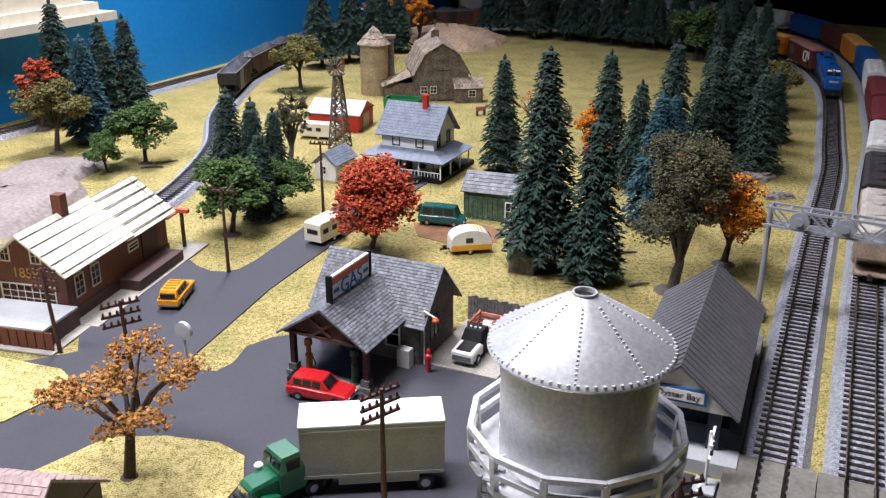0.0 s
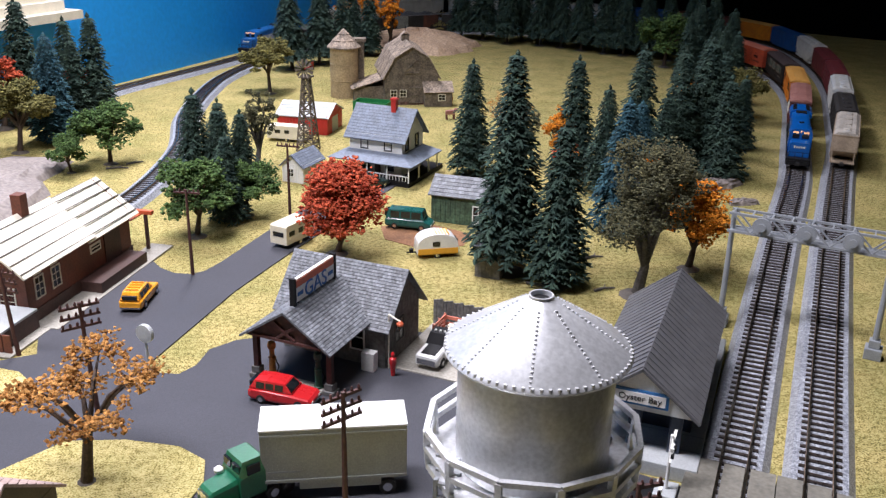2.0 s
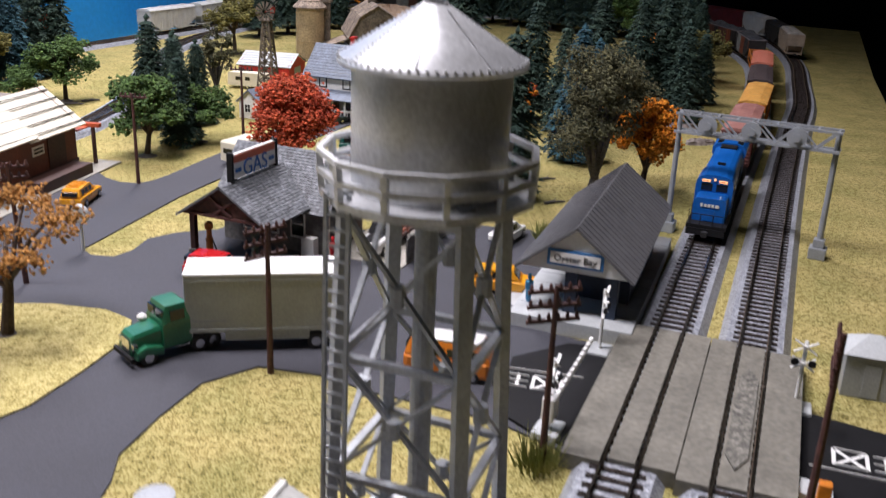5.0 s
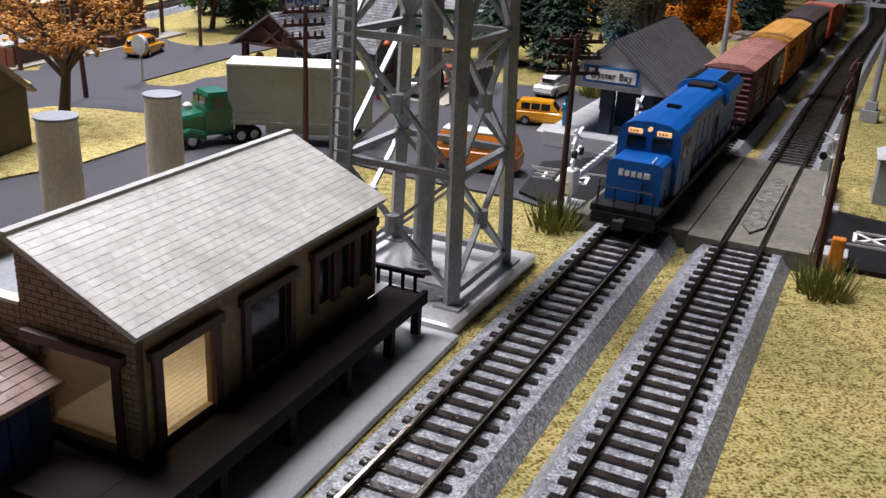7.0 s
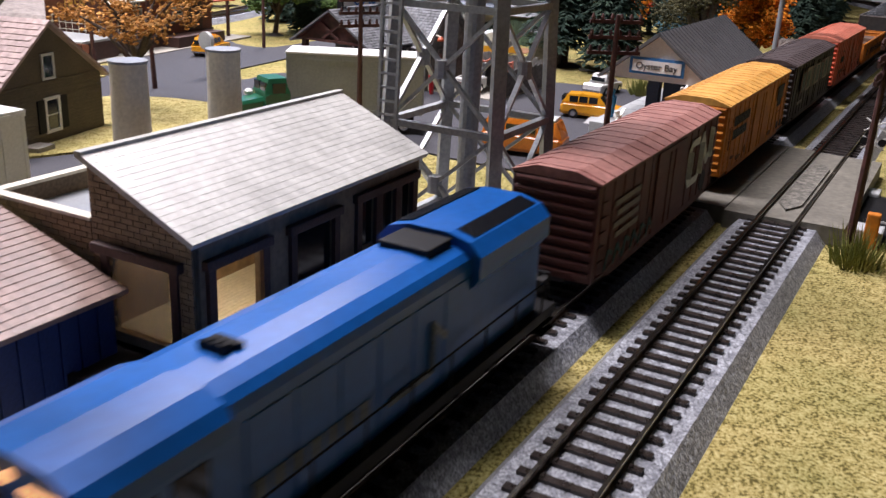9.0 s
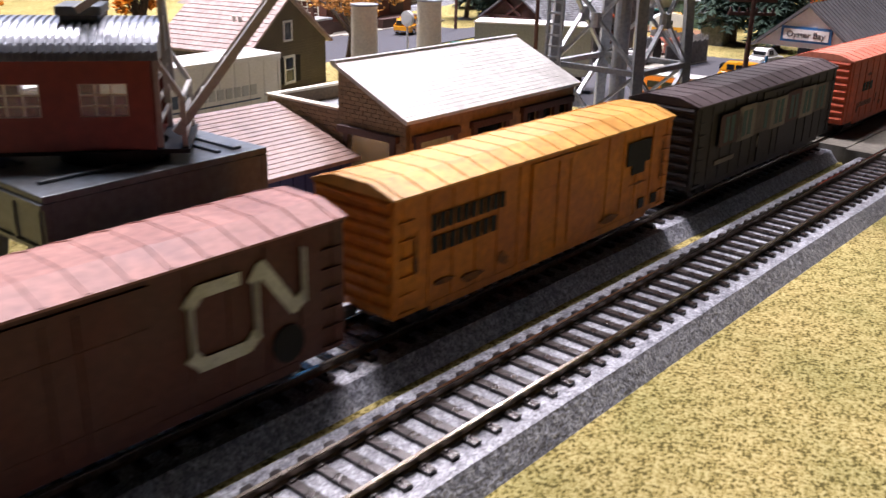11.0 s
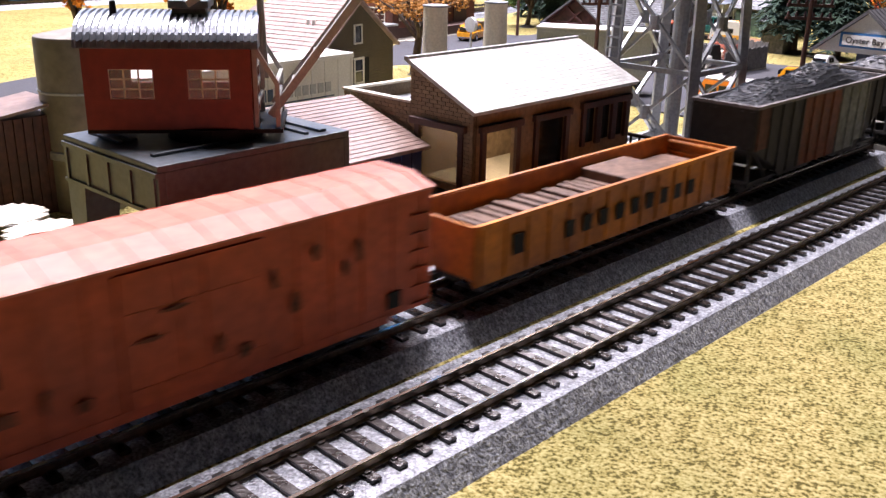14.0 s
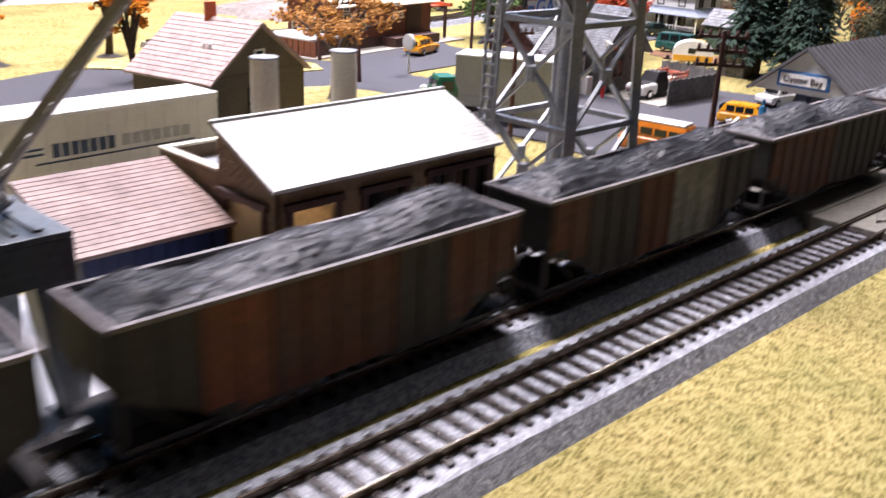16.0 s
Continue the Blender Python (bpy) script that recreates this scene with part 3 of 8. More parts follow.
        fr.box(min(sx * h, sx * (h - 2.6)), -w, 0.66, max(sx * h, sx * (h - 2.6)), w, 0.80)
        part("end_frame", fr, paint, ob)
    if coal:
        cr = random.Random(len(label) + int(coal * 10))
        g, nx, ny = Geo(), 44, 12
        vs, fs = [], []
        for i in range(nx + 1):
            for j in range(ny + 1):
                x, y = -h + 0.1 + (L - 0.2) * i / nx, -w + 0.06 + (2 * w - 0.12) * j / ny
                e = 1 - (abs(y) / w) ** 2.2
                ex = min(1, (h - abs(x)) / 1.3)
                zz = z1 - 0.28 + e * ex * (0.78 + 0.46 * math.sin(x * 0.75 + coal * 3) * math.cos(x * 0.31 + coal)) + cr.uniform(-0.05, 0.05)
                vs.append((x, y, zz))
        for i in range(nx):
            for j in range(ny):
                a = i * (ny + 1) + j
                fs.append((a, a + ny + 1, a + ny + 2, a + 1))
        g.add(vs, fs)
        for k in range(3200 if coal < 3.9 else 700):
            i = cr.randrange(len(vs))
            x, y, z = vs[i]
            g.lump((x + cr.uniform(-.15, .15), min(max(y + cr.uniform(-.1, .1), -w + 0.15), w - 0.15), z + 0.02), cr.uniform(.035, .075), cr.uniform(.035, .075), cr.uniform(.03, .055), cr)
        tagged(part("coal_load", g, M_COAL, ob, "heaped black coal load"), kind="stuff")
    trucks(ob, h - 1.9)
    coupler(ob, h)
    return ob


M_RIM = mat("worn_rim", (0.22, 0.20, 0.20), 0.6, var=0.2)
M_COAL = mat("coal", (0.075, 0.080, 0.090), 0.5, fine=600, coarse=200, var=0.3, bump=0.8, isle=0.3, spec=0.45)
# Sides darker than roofs; the side browns also hold the shade on that side.
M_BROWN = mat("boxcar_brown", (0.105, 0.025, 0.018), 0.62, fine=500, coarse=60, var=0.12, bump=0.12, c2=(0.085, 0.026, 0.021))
M_BROWNTOP = mat("pale_brown_roof", (0.36, 0.17, 0.14), 0.6, fine=400, coarse=70, var=0.12, bump=0.15, c2=(0.24, 0.10, 0.085))
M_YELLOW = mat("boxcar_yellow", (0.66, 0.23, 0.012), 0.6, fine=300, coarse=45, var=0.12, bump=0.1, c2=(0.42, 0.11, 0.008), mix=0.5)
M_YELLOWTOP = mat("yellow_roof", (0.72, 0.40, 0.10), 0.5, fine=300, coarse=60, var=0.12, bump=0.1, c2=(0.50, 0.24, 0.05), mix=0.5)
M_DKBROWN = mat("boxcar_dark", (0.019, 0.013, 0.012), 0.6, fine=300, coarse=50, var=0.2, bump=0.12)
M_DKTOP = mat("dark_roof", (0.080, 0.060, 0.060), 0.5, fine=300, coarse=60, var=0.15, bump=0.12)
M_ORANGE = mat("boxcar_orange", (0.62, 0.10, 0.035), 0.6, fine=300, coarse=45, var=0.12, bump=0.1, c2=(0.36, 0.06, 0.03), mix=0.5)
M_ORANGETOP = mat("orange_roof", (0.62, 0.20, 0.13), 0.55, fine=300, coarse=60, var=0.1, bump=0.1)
M_GONDOLA = mat("gondola_orange", (0.62, 0.205, 0.014), 0.6, fine=300, coarse=45, var=0.12, bump=0.1, c2=(0.25, 0.075, 0.02), mix=0.45)
M_HRUST = mat("hopper_rust", (0.12, 0.040, 0.022), 0.7, fine=300, coarse=50, var=0.2, c2=(0.05, 0.025, 0.018), mix=0.5)
M_HBLACK = mat("hopper_black", (0.03, 0.027, 0.026), 0.65, fine=300, coarse=50, var=0.2)
M_HGREY = mat("hopper_grey", (0.24, 0.25, 0.23), 0.65, fine=300, coarse=50, var=0.2)
M_HORNG = mat("hopper_orange", (0.20, 0.055, 0.022), 0.65, fine=300, coarse=50, var=0.2)
M_LOCO = mat("loco_blue", (0.004, 0.095, 0.37), 0.34, fine=300, coarse=30, var=0.06, bump=0.04, spec=0.5)
M_WMARK = mat("white_marking", (0.72, 0.74, 0.66), 0.5, var=0.1)
M_GMARK = mat("green_marking", (0.025, 0.085, 0.068), 0.55, var=0.15)
M_OMARK = mat("faded_tan_marking", (0.24, 0.20, 0.15), 0.6, var=0.2)
M_OMARKD = mat("dull_tan_marking", (0.15, 0.115, 0.085), 0.65, coarse=90, var=0.25)
M_RMARKD = mat("dark_red_patch", (0.085, 0.03, 0.022), 0.65, coarse=90, var=0.25)
M_RUST = mat("rust_patch", (0.20, 0.050, 0.026), 0.75, coarse=120, var=0.3)
M_GRIME = mat("grime_patch", (0.30, 0.105, 0.012), 0.75, coarse=120, var=0.3)
M_RMARK = mat("faded_red_marking", (0.20, 0.06, 0.035), 0.6, var=0.2)
M_GLASS = mat("dark_glass", (0.01, 0.012, 0.014), 0.08, var=0.02, bump=0)
M_LAMP = glowing("loco_lamp", (1.0, 0.55, 0.32), 1.2)


M_BOARD = glowing("number_board_glow", (1.0, 0.50, 0.22), 0.9)
M_FADED = mat("faded_white", (0.16, 0.19, 0.24), 0.6, var=0.2)


def diesel(label, L=21.5, group="freight train", blue=None):
    blue = blue or M_LOCO
    ob = thing("diesel_locomotive", label, "locomotive", group)
    h = L / 2
    part("frame", Geo().box(-h, -1.62, 0.95, h, 1.62, 1.30, 0.03), M_BLACK, ob, "black walkway frame")
    part("fuel_tank", Geo().box(-2.8, -1.25, 0.35, 2.8, 1.25, 0.97, 0.12), M_BLACK, ob)
    arch = lambda w, e, t: [(-w, 1.30), (w, 1.30), (w, e), (w * 0.96, e + (t - e) * 0.38), (w * 0.84, e + (t - e) * 0.68), (w * 0.55, e + (t - e) * 0.92), (0, t), (-w * 0.55, e + (t - e) * 0.92), (-w * 0.84, e + (t - e) * 0.68), (-w * 0.96, e + (t - e) * 0.38), (-w, e)]
    part("long_hood", Geo().along(arch(1.30, 4.15, 4.70), -h + 1.0, h - 6.6), blue, ob)
    rad = Geo().along([(-1.32, 3.5), (1.32, 3.5), (1.58, 3.85), (1.58, 4.45), (1.25, 4.80), (0.6, 4.97), (-0.6, 4.97), (-1.25, 4.80), (-1.58, 4.45), (-1.58, 3.85)], -h + 1.05, -h + 5.6)
    rd = part("radiator", rad, blue, ob)
    for sy in (-1, 1):
        for k in range(24):
            part("grille", Geo().beam((-h + 1.4 + k * 0.165, sy * 0.66, 4.985), (-h + 1.4 + k * 0.165, sy * 1.2, 4.845), 0.06, 0.05), M_BLACK, rd)
    part("exhaust_box", Geo().box(-h + 5.65, -0.75, 4.5, -h + 6.9, 0.75, 4.86, 0.05), M_BLACK, ob, "black exhaust housing")
    cb = part("cab", Geo().along(arch(1.55, 3.95, 4.78), h - 6.6, h - 3.3), blue, ob)
    part("short_hood", Geo().along([(-1.32, 1.30), (1.32, 1.30), (1.32, 2.95), (1.24, 3.16), (1.05, 3.28), (-1.05, 3.28), (-1.24, 3.16), (-1.32, 2.95)], h - 3.3, h - 1.2), blue, ob)
    part("nose_door", Geo().box(h - 1.21, -0.42, 1.35, h - 1.14, 0.42, 2.35, 0.02), blue, ob)
    part("nose_grab", Geo().rod((h - 1.15, 0.75, 3.32), (h - 2.0, 0.75, 3.42), 0.03, n=5), M_WMARK, ob, "pale grab iron")
    for sy in (-1, 1):
        part("windscreen", Geo().box(h - 3.32, sy * 0.62 - 0.46, 3.42, h - 3.26, sy * 0.62 + 0.46, 4.02), M_GLASS, cb, "dark windscreen")
        for x in (h - 5.9, h - 4.7):
            part("side_window", Geo().box(x, sy * 1.55 - 0.02, 3.0, x + 0.85, sy * 1.55 + 0.02, 3.85), M_GLASS, cb)
        part("number_board", Geo().box(h - 3.33, sy * 0.70 - 0.34, 4.16, h - 3.2, sy * 0.70 + 0.34, 4.38), M_BOARD, cb, "lit amber number board")
        part("number_bars", Geo().box(h - 3.21, sy * 0.70 - 0.24, 4.22, h - 3.19, sy * 0.70 - 0.16, 4.32).box(h - 3.21, sy * 0.70 - 0.09, 4.22, h - 3.19, sy * 0.70 - 0.01, 4.32).box(h - 3.21, sy * 0.70 + 0.06, 4.22, h - 3.19, sy * 0.70 + 0.14, 4.32), M_BLACK, cb)
        g = Geo()
        for k in range(11):
            x = -h + 1.0 + k * (L - 2.0) / 10
            g.rod((x, sy * 1.55, 1.3), (x, sy * 1.55, 2.25), 0.035, n=5)
        g.rod((-h + 1.0, sy * 1.55, 2.25), (h - 7.0, sy * 1.55, 2.25), 0.03, n=5)
        part("handrail", g, M_BLACK, ob)
        for k in range(6):
            part("hood_door", Geo().box(-h + 5.6 + k * 1.5, sy * 1.30 - 0.03, 1.5, -h + 6.9 + k * 1.5, sy * 1.30 + 0.03, 3.9, 0.02), blue, ob)
        bars(ob, -0.5, 3.6, sy * 1.35, 2.1, 2.5, 7, M_FADED, "faded white lettering reduced to bars")
        part("emblem", Geo().beam((-1.2 , sy * 1.36, 2.0), (-3.2, sy * 1.36, 2.0), 0.03, 0.22).beam((-3.1, sy * 1.36, 2.0), (-3.1, sy * 1.36, 3.3), 0.03, 0.22).beam((-3.1, sy * 1.36, 3.3), (-3.9, sy * 1.36, 2.7), 0.03, 0.22), M_FADED, ob, "faded white ribbon emblem")
    part("headlight", Geo().rod((h - 3.32, 0, 4.42), (h - 3.16, 0, 4.42), 0.11, n=10), M_BOARD, cb, "lit headlight")
    part("lettering", Geo().box(h - 1.16, -0.75, 2.55, h - 1.12, -0.55, 2.85).box(h - 1.16, -0.45, 2.55, h - 1.12, -0.25, 2.8).box(h - 1.16, -0.15, 2.55, h - 1.12, 0.05, 2.8).box(h - 1.16, 0.15, 2.55, h - 1.12, 0.35, 2.8).box(h - 1.16, 0.45, 2.55, h - 1.12, 0.75, 2.8), M_WMARK, ob, "white nose lettering reduced to bars")
    horn = Geo()
    for y in (-0.2, 0, 0.2):
        horn.rod((2.6, y, 4.75), (3.1, y, 4.8), 0.06, 0.13, n=8)
    horn.box(2.5, -0.35, 4.6, 2.7, 0.35, 4.8)
    part("horn", horn, M_BLACK, ob)
    for sx in (-1, 1):
        g = Geo().box(sx * h - 0.1, -1.5, 0.45, sx * h + 0.1, 1.5, 1.0)
        for k in range(3):
            g.box(min(sx * (h - 0.9), sx * h), -1.62, 0.4 + 0.3 * k, max(sx * (h - 0.9), sx * h), -1.15, 0.46 + 0.3 * k)
            g.box(min(sx * (h - 0.9), sx * h), 1.15, 0.4 + 0.3 * k, max(sx * (h - 0.9), sx * h), 1.62, 0.46 + 0.3 * k)
        for y in (-1.3, -0.5, 0.5, 1.3):
            g.rod((sx * h, y, 1.0), (sx * h, y, 2.2), 0.04, n=5)
        g.rod((sx * h, -1.3, 2.2), (sx * h, 1.3, 2.2), 0.04, n=5)
        part("pilot", g, M_BLACK, ob, "black pilot with steps and rails")
    trucks(ob, h - 4.6, 0.5)
    coupler(ob, h)
    return ob


def gondola(label):
    ob = thing("gondola_car", label, "gondola car", "freight train")
    L, w, z0, z1 = 16.6, 1.6, 0.95, 2.75
    h = L / 2
    part("floor", Geo().box(-h, -w, z0, h, w, z0 + 0.15), M_GONDOLA, ob)
    for sy in (-1, 1):
        part("side_wall", Geo().box(-h, sy * w - 0.06, z0 - 0.25, h, sy * w + 0.06, z1), M_GONDOLA, ob)
        g = Geo()
        for k in range(15):
            x = -h + 0.3 + k * (L - 0.6) / 14
            g.box(x - 0.08, sy * (w + 0.09) - 0.05, z0 - 0.15, x + 0.08, sy * (w + 0.09) + 0.05, z1 - 0.05)
        g.box(-h, sy * (w + 0.06) - 0.09, z1 - 0.1, h, sy * (w + 0.06) + 0.09, z1 + 0.05)
        part("side_rib", g, M_GONDOLA, ob)
        bars(ob, -5.2, 4.0, sy * (w + 0.15), z0 + 0.45, z0 + 1.05, 9, M_BLACK, "black lettering reduced to bars", gap=0.5)
        part("side_mark", Geo().box(6.0, sy * (w + 0.15) - 0.012, z0 + 0.5, 6.6, sy * (w + 0.15) + 0.012, z0 + 1.2), M_BLACK, ob)
    for sx in (-1, 1):
        g = Geo().box(sx * h - 0.06, -w, z0, sx * h + 0.06, w, z1)
        for k in range(4):
            g.rod((sx * (h - 0.04), -w, z0 + 0.3 + 0.42 * k), (sx * (h - 0.04), w, z0 + 0.3 + 0.42 * k), 0.10, n=8)
        part("end_wall", g, M_GONDOLA, ob)
    wood = mat("crate_wood", (0.20, 0.12, 0.085), 0.75, fine=300, coarse=80, var=0.2, bump=0.4)
    rt = random.Random(8)
    for k in range(19):
        x = 7.5 - k * 0.47
        part("timber", Geo().box(x - 0.30, -1.38 + rt.uniform(0, 0.12), z0 + 0.15, x, 1.38 - rt.uniform(0, 0.12), z0 + 1.12 + rt.uniform(-0.06, 0.08), 0.03), wood, ob, "brown sawn timber")
    part("timber_block", Geo().box(-4.4, -1.4, z0 + 0.15, -1.35, 1.4, z0 + 1.5, 0.05), wood, ob, "bundle of brown sawn timber")
    part("timber_block", Geo().box(-7.6, -1.4, z0 + 0.15, -4.55, 1.4, z0 + 1.1, 0.05), wood, ob, "bundle of brown sawn timber")
    part("underframe", Geo().box(-h + 0.3, -0.5, 0.55, h - 0.3, 0.5, 0.96), M_UNDER, ob)
    trucks(ob, h - 2.3)
    coupler(ob, h)
    return ob


TRAIN = []
loco = diesel("bright blue diesel locomotive with lit number boards")
TRAIN.append((loco, 11.2))
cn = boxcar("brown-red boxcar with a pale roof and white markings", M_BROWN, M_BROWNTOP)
for sy in (-1, 1):
    y = sy * 1.68
    e = Geo()
    # a thick rounded ribbon mark made of strokes
    for x0, z0, x1, z1 in ((-5.05, 3.45, -5.05, 2.2), (-5.1, 3.4, -4.75, 3.75), (-4.85, 3.75, -3.6, 3.75), (-5.1, 2.25, -4.75, 1.92), (-4.85, 1.92, -3.45, 1.92), (-3.5, 1.88, -3.15, 2.2), (-3.2, 2.1, -3.2, 3.6), (-3.25, 3.5, -2.95, 3.9), (-3.05, 3.95, -1.95, 2.45), (-2.05, 2.45, -1.65, 2.75), (-1.7, 2.6, -1.7, 4.05)):
        e.beam((-sy * (x0 + 8.3), y, z0), (-sy * (x1 + 8.3), y, z1), 0.03, 0.34)
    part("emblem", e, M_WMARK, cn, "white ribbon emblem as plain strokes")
    b = Geo()
    for k in range(4):
        b.box(min(sy * 3.6, sy * (6.4 - 0.3 * (k % 2))), y - 0.012, 3.3 - k * 0.42, max(sy * 3.6, sy * (6.4 - 0.3 * (k % 2))), y + 0.012, 3.52 - k * 0.42)
    part("lettering", b, M_OMARK, cn, "pale lettering reduced to bars")
    sm, sk = Geo(), Geo()
    for k in range(6):
        x = sy * (7.0 - 0.95 * k)
        sm.beam((x, y, 1.0), (x - sy * 0.3, y, 1.75), 0.03, 0.16).beam((x - sy * 0.3, y, 1.72), (x - sy * 0.75, y, 1.5 - 0.3 * (k % 2)), 0.03, 0.16)
        sk.beam((x - sy * 0.1, y, 0.92), (x - sy * 0.85, y, 1.1 + 0.5 * (k % 2)), 0.028, 0.2)
    part("side_mark", sm, M_GMARK, cn, "green scrawl as plain strokes")
    part("side_mark", sk, M_RMARK, cn, "red scrawl as plain strokes")
    part("side_mark", Geo().rod((-sy * 6.1, y - 0.012, 1.55), (-sy * 6.1, y + 0.012, 1.55), 0.52, n=14), M_BLACK, cn, "black spot")
TRAIN.append((cn, 33.2))
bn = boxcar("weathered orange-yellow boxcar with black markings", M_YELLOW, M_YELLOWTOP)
for sy in (-1, 1):
    y = sy * 1.68
    bars(bn, 3.0, 6.6, y, 3.2, 3.7, 10, M_BLACK, "black lettering reduced to bars")
    bars(bn, 3.4, 6.6, y, 2.5, 3.0, 8, M_BLACK, "black lettering reduced to bars")
    part("emblem", Geo().box(-6.4, y - 0.012, 3.0, -4.6, y + 0.012, 3.9).box(-6.0, y - 0.012, 2.6, -5.0, y + 0.012, 3.0), M_BLACK, bn, "black block emblem")
    for x in (-6.2, -7.2):
        part("side_mark", Geo().box(x, y - 0.012, 1.1, x + 0.45, y + 0.012, 1.5), M_BLACK, bn)
for sy in (-1, 1):
    blotches(bn, sy * 1.675, [(5.9, 1.5, 0.5, 0.12), (4.6, 1.25, 0.7, 0.16), (3.0, 1.4, 0.3, 0.3), (-3.6, 1.2, 0.8, 0.15), (-5.6, 2.2, 0.8, 0.05), (7.2, 2.6, 0.1, 0.9), (-7.4, 2.7, 0.08, 1.0)], M_GRIME, "brown grime patch", 6)
TRAIN.append((bn, 51.3))
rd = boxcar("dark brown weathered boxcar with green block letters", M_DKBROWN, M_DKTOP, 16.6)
for sy in (-1, 1):
    y = sy * 1.68
    q = y + sy * 0.09
    for k in range(7):
        x = (5.9 - k * 1.86) * -sy
        part("sign_block", Geo().box(x - 0.93, q - 0.01, 2.42 - 0.05 * (k % 2), x + 0.93, q + 0.01, 3.86 + 0.06 * (k % 3)), (M_OMARKD, M_OMARK, M_RMARKD, M_OMARK, M_OMARKD, M_OMARK, M_RMARKD)[k], rd, "faded patch behind the lettering")
        g = Geo().box(x - 0.5, q - 0.018, 2.56, x - 0.12, q + 0.018, 3.74)
        if k != 4:
            g.box(x + 0.06, q - 0.018, 2.56, x + 0.46, q + 0.018, 3.74)
        part("lettering", g, M_GMARK, rd, "green letter reduced to plain bars")
    part("sign_block", Geo().side([(x - sy * 0.93, 2.42), (x - sy * 1.5, 2.9), (x - sy * 1.5, 3.4), (x - sy * 0.93, 3.86)], q - 0.01, q + 0.01), M_OMARKD, rd, "faded patch behind the lettering")
    part("side_mark", Geo().box(1.0, y - 0.012, 1.7, 1.7, y + 0.012, 2.2).box(4.2, y - 0.012, 1.6, 6.2, y + 0.012, 1.8), M_OMARK, rd)
TRAIN.append((rd, 69.9))
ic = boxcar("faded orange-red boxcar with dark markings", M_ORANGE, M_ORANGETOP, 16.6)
for sy in (-1, 1):
    y = sy * 1.68
    bars(ic, 4.2, 6.0, y, 2.5, 3.0, 3, M_BLACK, "black lettering reduced to bars")
    bars(ic, 4.0, 6.2, y, 1.6, 1.9, 7, M_RMARK, "lettering reduced to bars")
    part("side_mark", Geo().box(-7.0, y - 0.012, 1.1, -6.5, y + 0.012, 1.6), M_BLACK, ic)
    blotches(ic, y + sy * 0.055, [(-5.4, 3.3, 0.16, 0.4), (-4.9, 2.9, 0.12, 0.3), (-3.9, 3.5, 0.14, 0.25), (-3.2, 2.3, 0.2, 0.3), (-2.6, 3.1, 0.12, 0.4), (2.6, 1.5, 0.25, 0.2), (3.4, 1.9, 0.12, 0.35), (5.2, 3.5, 0.4, 0.1), (6.6, 1.6, 0.2, 0.3)], M_RUST, "brown rust patch", 4)
    blotches(ic, y + sy * 0.09, [(-1.6, 1.5, 0.22, 0.2), (-0.9, 1.9, 0.14, 0.35), (0.9, 2.6, 0.5, 0.07), (0.2, 3.2, 0.4, 0.06)], M_RUST, "brown rust patch", 5)
TRAIN.append((ic, 89.0))
TRAIN.append((gondola("orange gondola car carrying brown timber bundles"), 107.6))
PANELS = [[M_HBLACK, M_HGREY, M_HGREY, M_HORNG, M_HORNG, M_HBLACK, M_HBLACK, M_HRUST], [M_HRUST, M_HBLACK, M_HRUST, M_HRUST, M_HORNG, M_HBLACK], [M_HBLACK, M_HGREY, M_HRUST, M_HBLACK, M_HRUST], [M_HBLACK, M_HRUST], [M_HGREY, M_HBLACK, M_HRUST]]
for k in range(8):
    TRAIN.append((hopper("rusty patchwork open hopper car heaped with coal", M_HBLACK, PANELS[k % 5], coal=1.0 + 0.7 * k), 125.3 + 16.75 * k))

SECOND = []
m_tan, m_wht, m_ltop = mat("tan_hopper", (0.42, 0.33, 0.24), 0.6), mat("white_hopper", (0.6, 0.6, 0.57), 0.5, var=0.1), mat("hopper_roof", (0.5, 0.46, 0.40), 0.55)
SECOND.append((hopper("tan covered hopper car with round hatches", m_tan, [m_tan], top=4.6, roofed=True, group="second train", roof=m_ltop), 0.0))
SECOND.append((hopper("dull black covered hopper car", M_HBLACK, [M_HBLACK], top=4.4, roofed=True, group="second train"), -17.2))
SECOND.append((hopper("white covered hopper car with round hatches", m_wht, [m_wht], top=4.6, roofed=True, group="second train"), -34.4))
M_MAROON = mat("maroon_paint", (0.16, 0.025, 0.03), 0.55)
for k in range(2):
    SECOND.append((boxcar("plain dark maroon steel boxcar", M_MAROON, M_MAROON, group="second train"), -52.2 - 18.0 * k))
SECOND.append((hopper("white covered hopper car with round hatches", m_wht, [m_wht], top=4.6, roofed=True, group="second train"), -88.0))
M_HICUBE = mat("blue_boxcar", (0.012, 0.09, 0.30), 0.5)
SECOND.append((boxcar("plain blue steel boxcar", M_HICUBE, M_HICUBE, group="second train"), -105.6))
SECOND.append((boxcar("weathered plain orange-yellow steel boxcar", M_YELLOW, M_YELLOWTOP, group="second train"), -123.4))
SECOND.append((boxcar("plain brown-red steel boxcar", M_BROWN, M_BROWN, group="second train"), -141.2))
SECOND.append((boxcar("plain blue steel boxcar", M_HICUBE, M_HICUBE, group="second train"), -159.0))
for k in range(14):
    SECOND.append((hopper("pale grey covered hopper car", m_wht, [m_wht], top=4.6, roofed=True, group="second train"), -177.0 - 17.2 * k))
SECOND.append((diesel("blue and white diesel locomotive", group="second train", blue=mat("blue_white_loco", (0.02, 0.14, 0.42), 0.4)), -177.0 - 17.2 * 14 - 3.5))

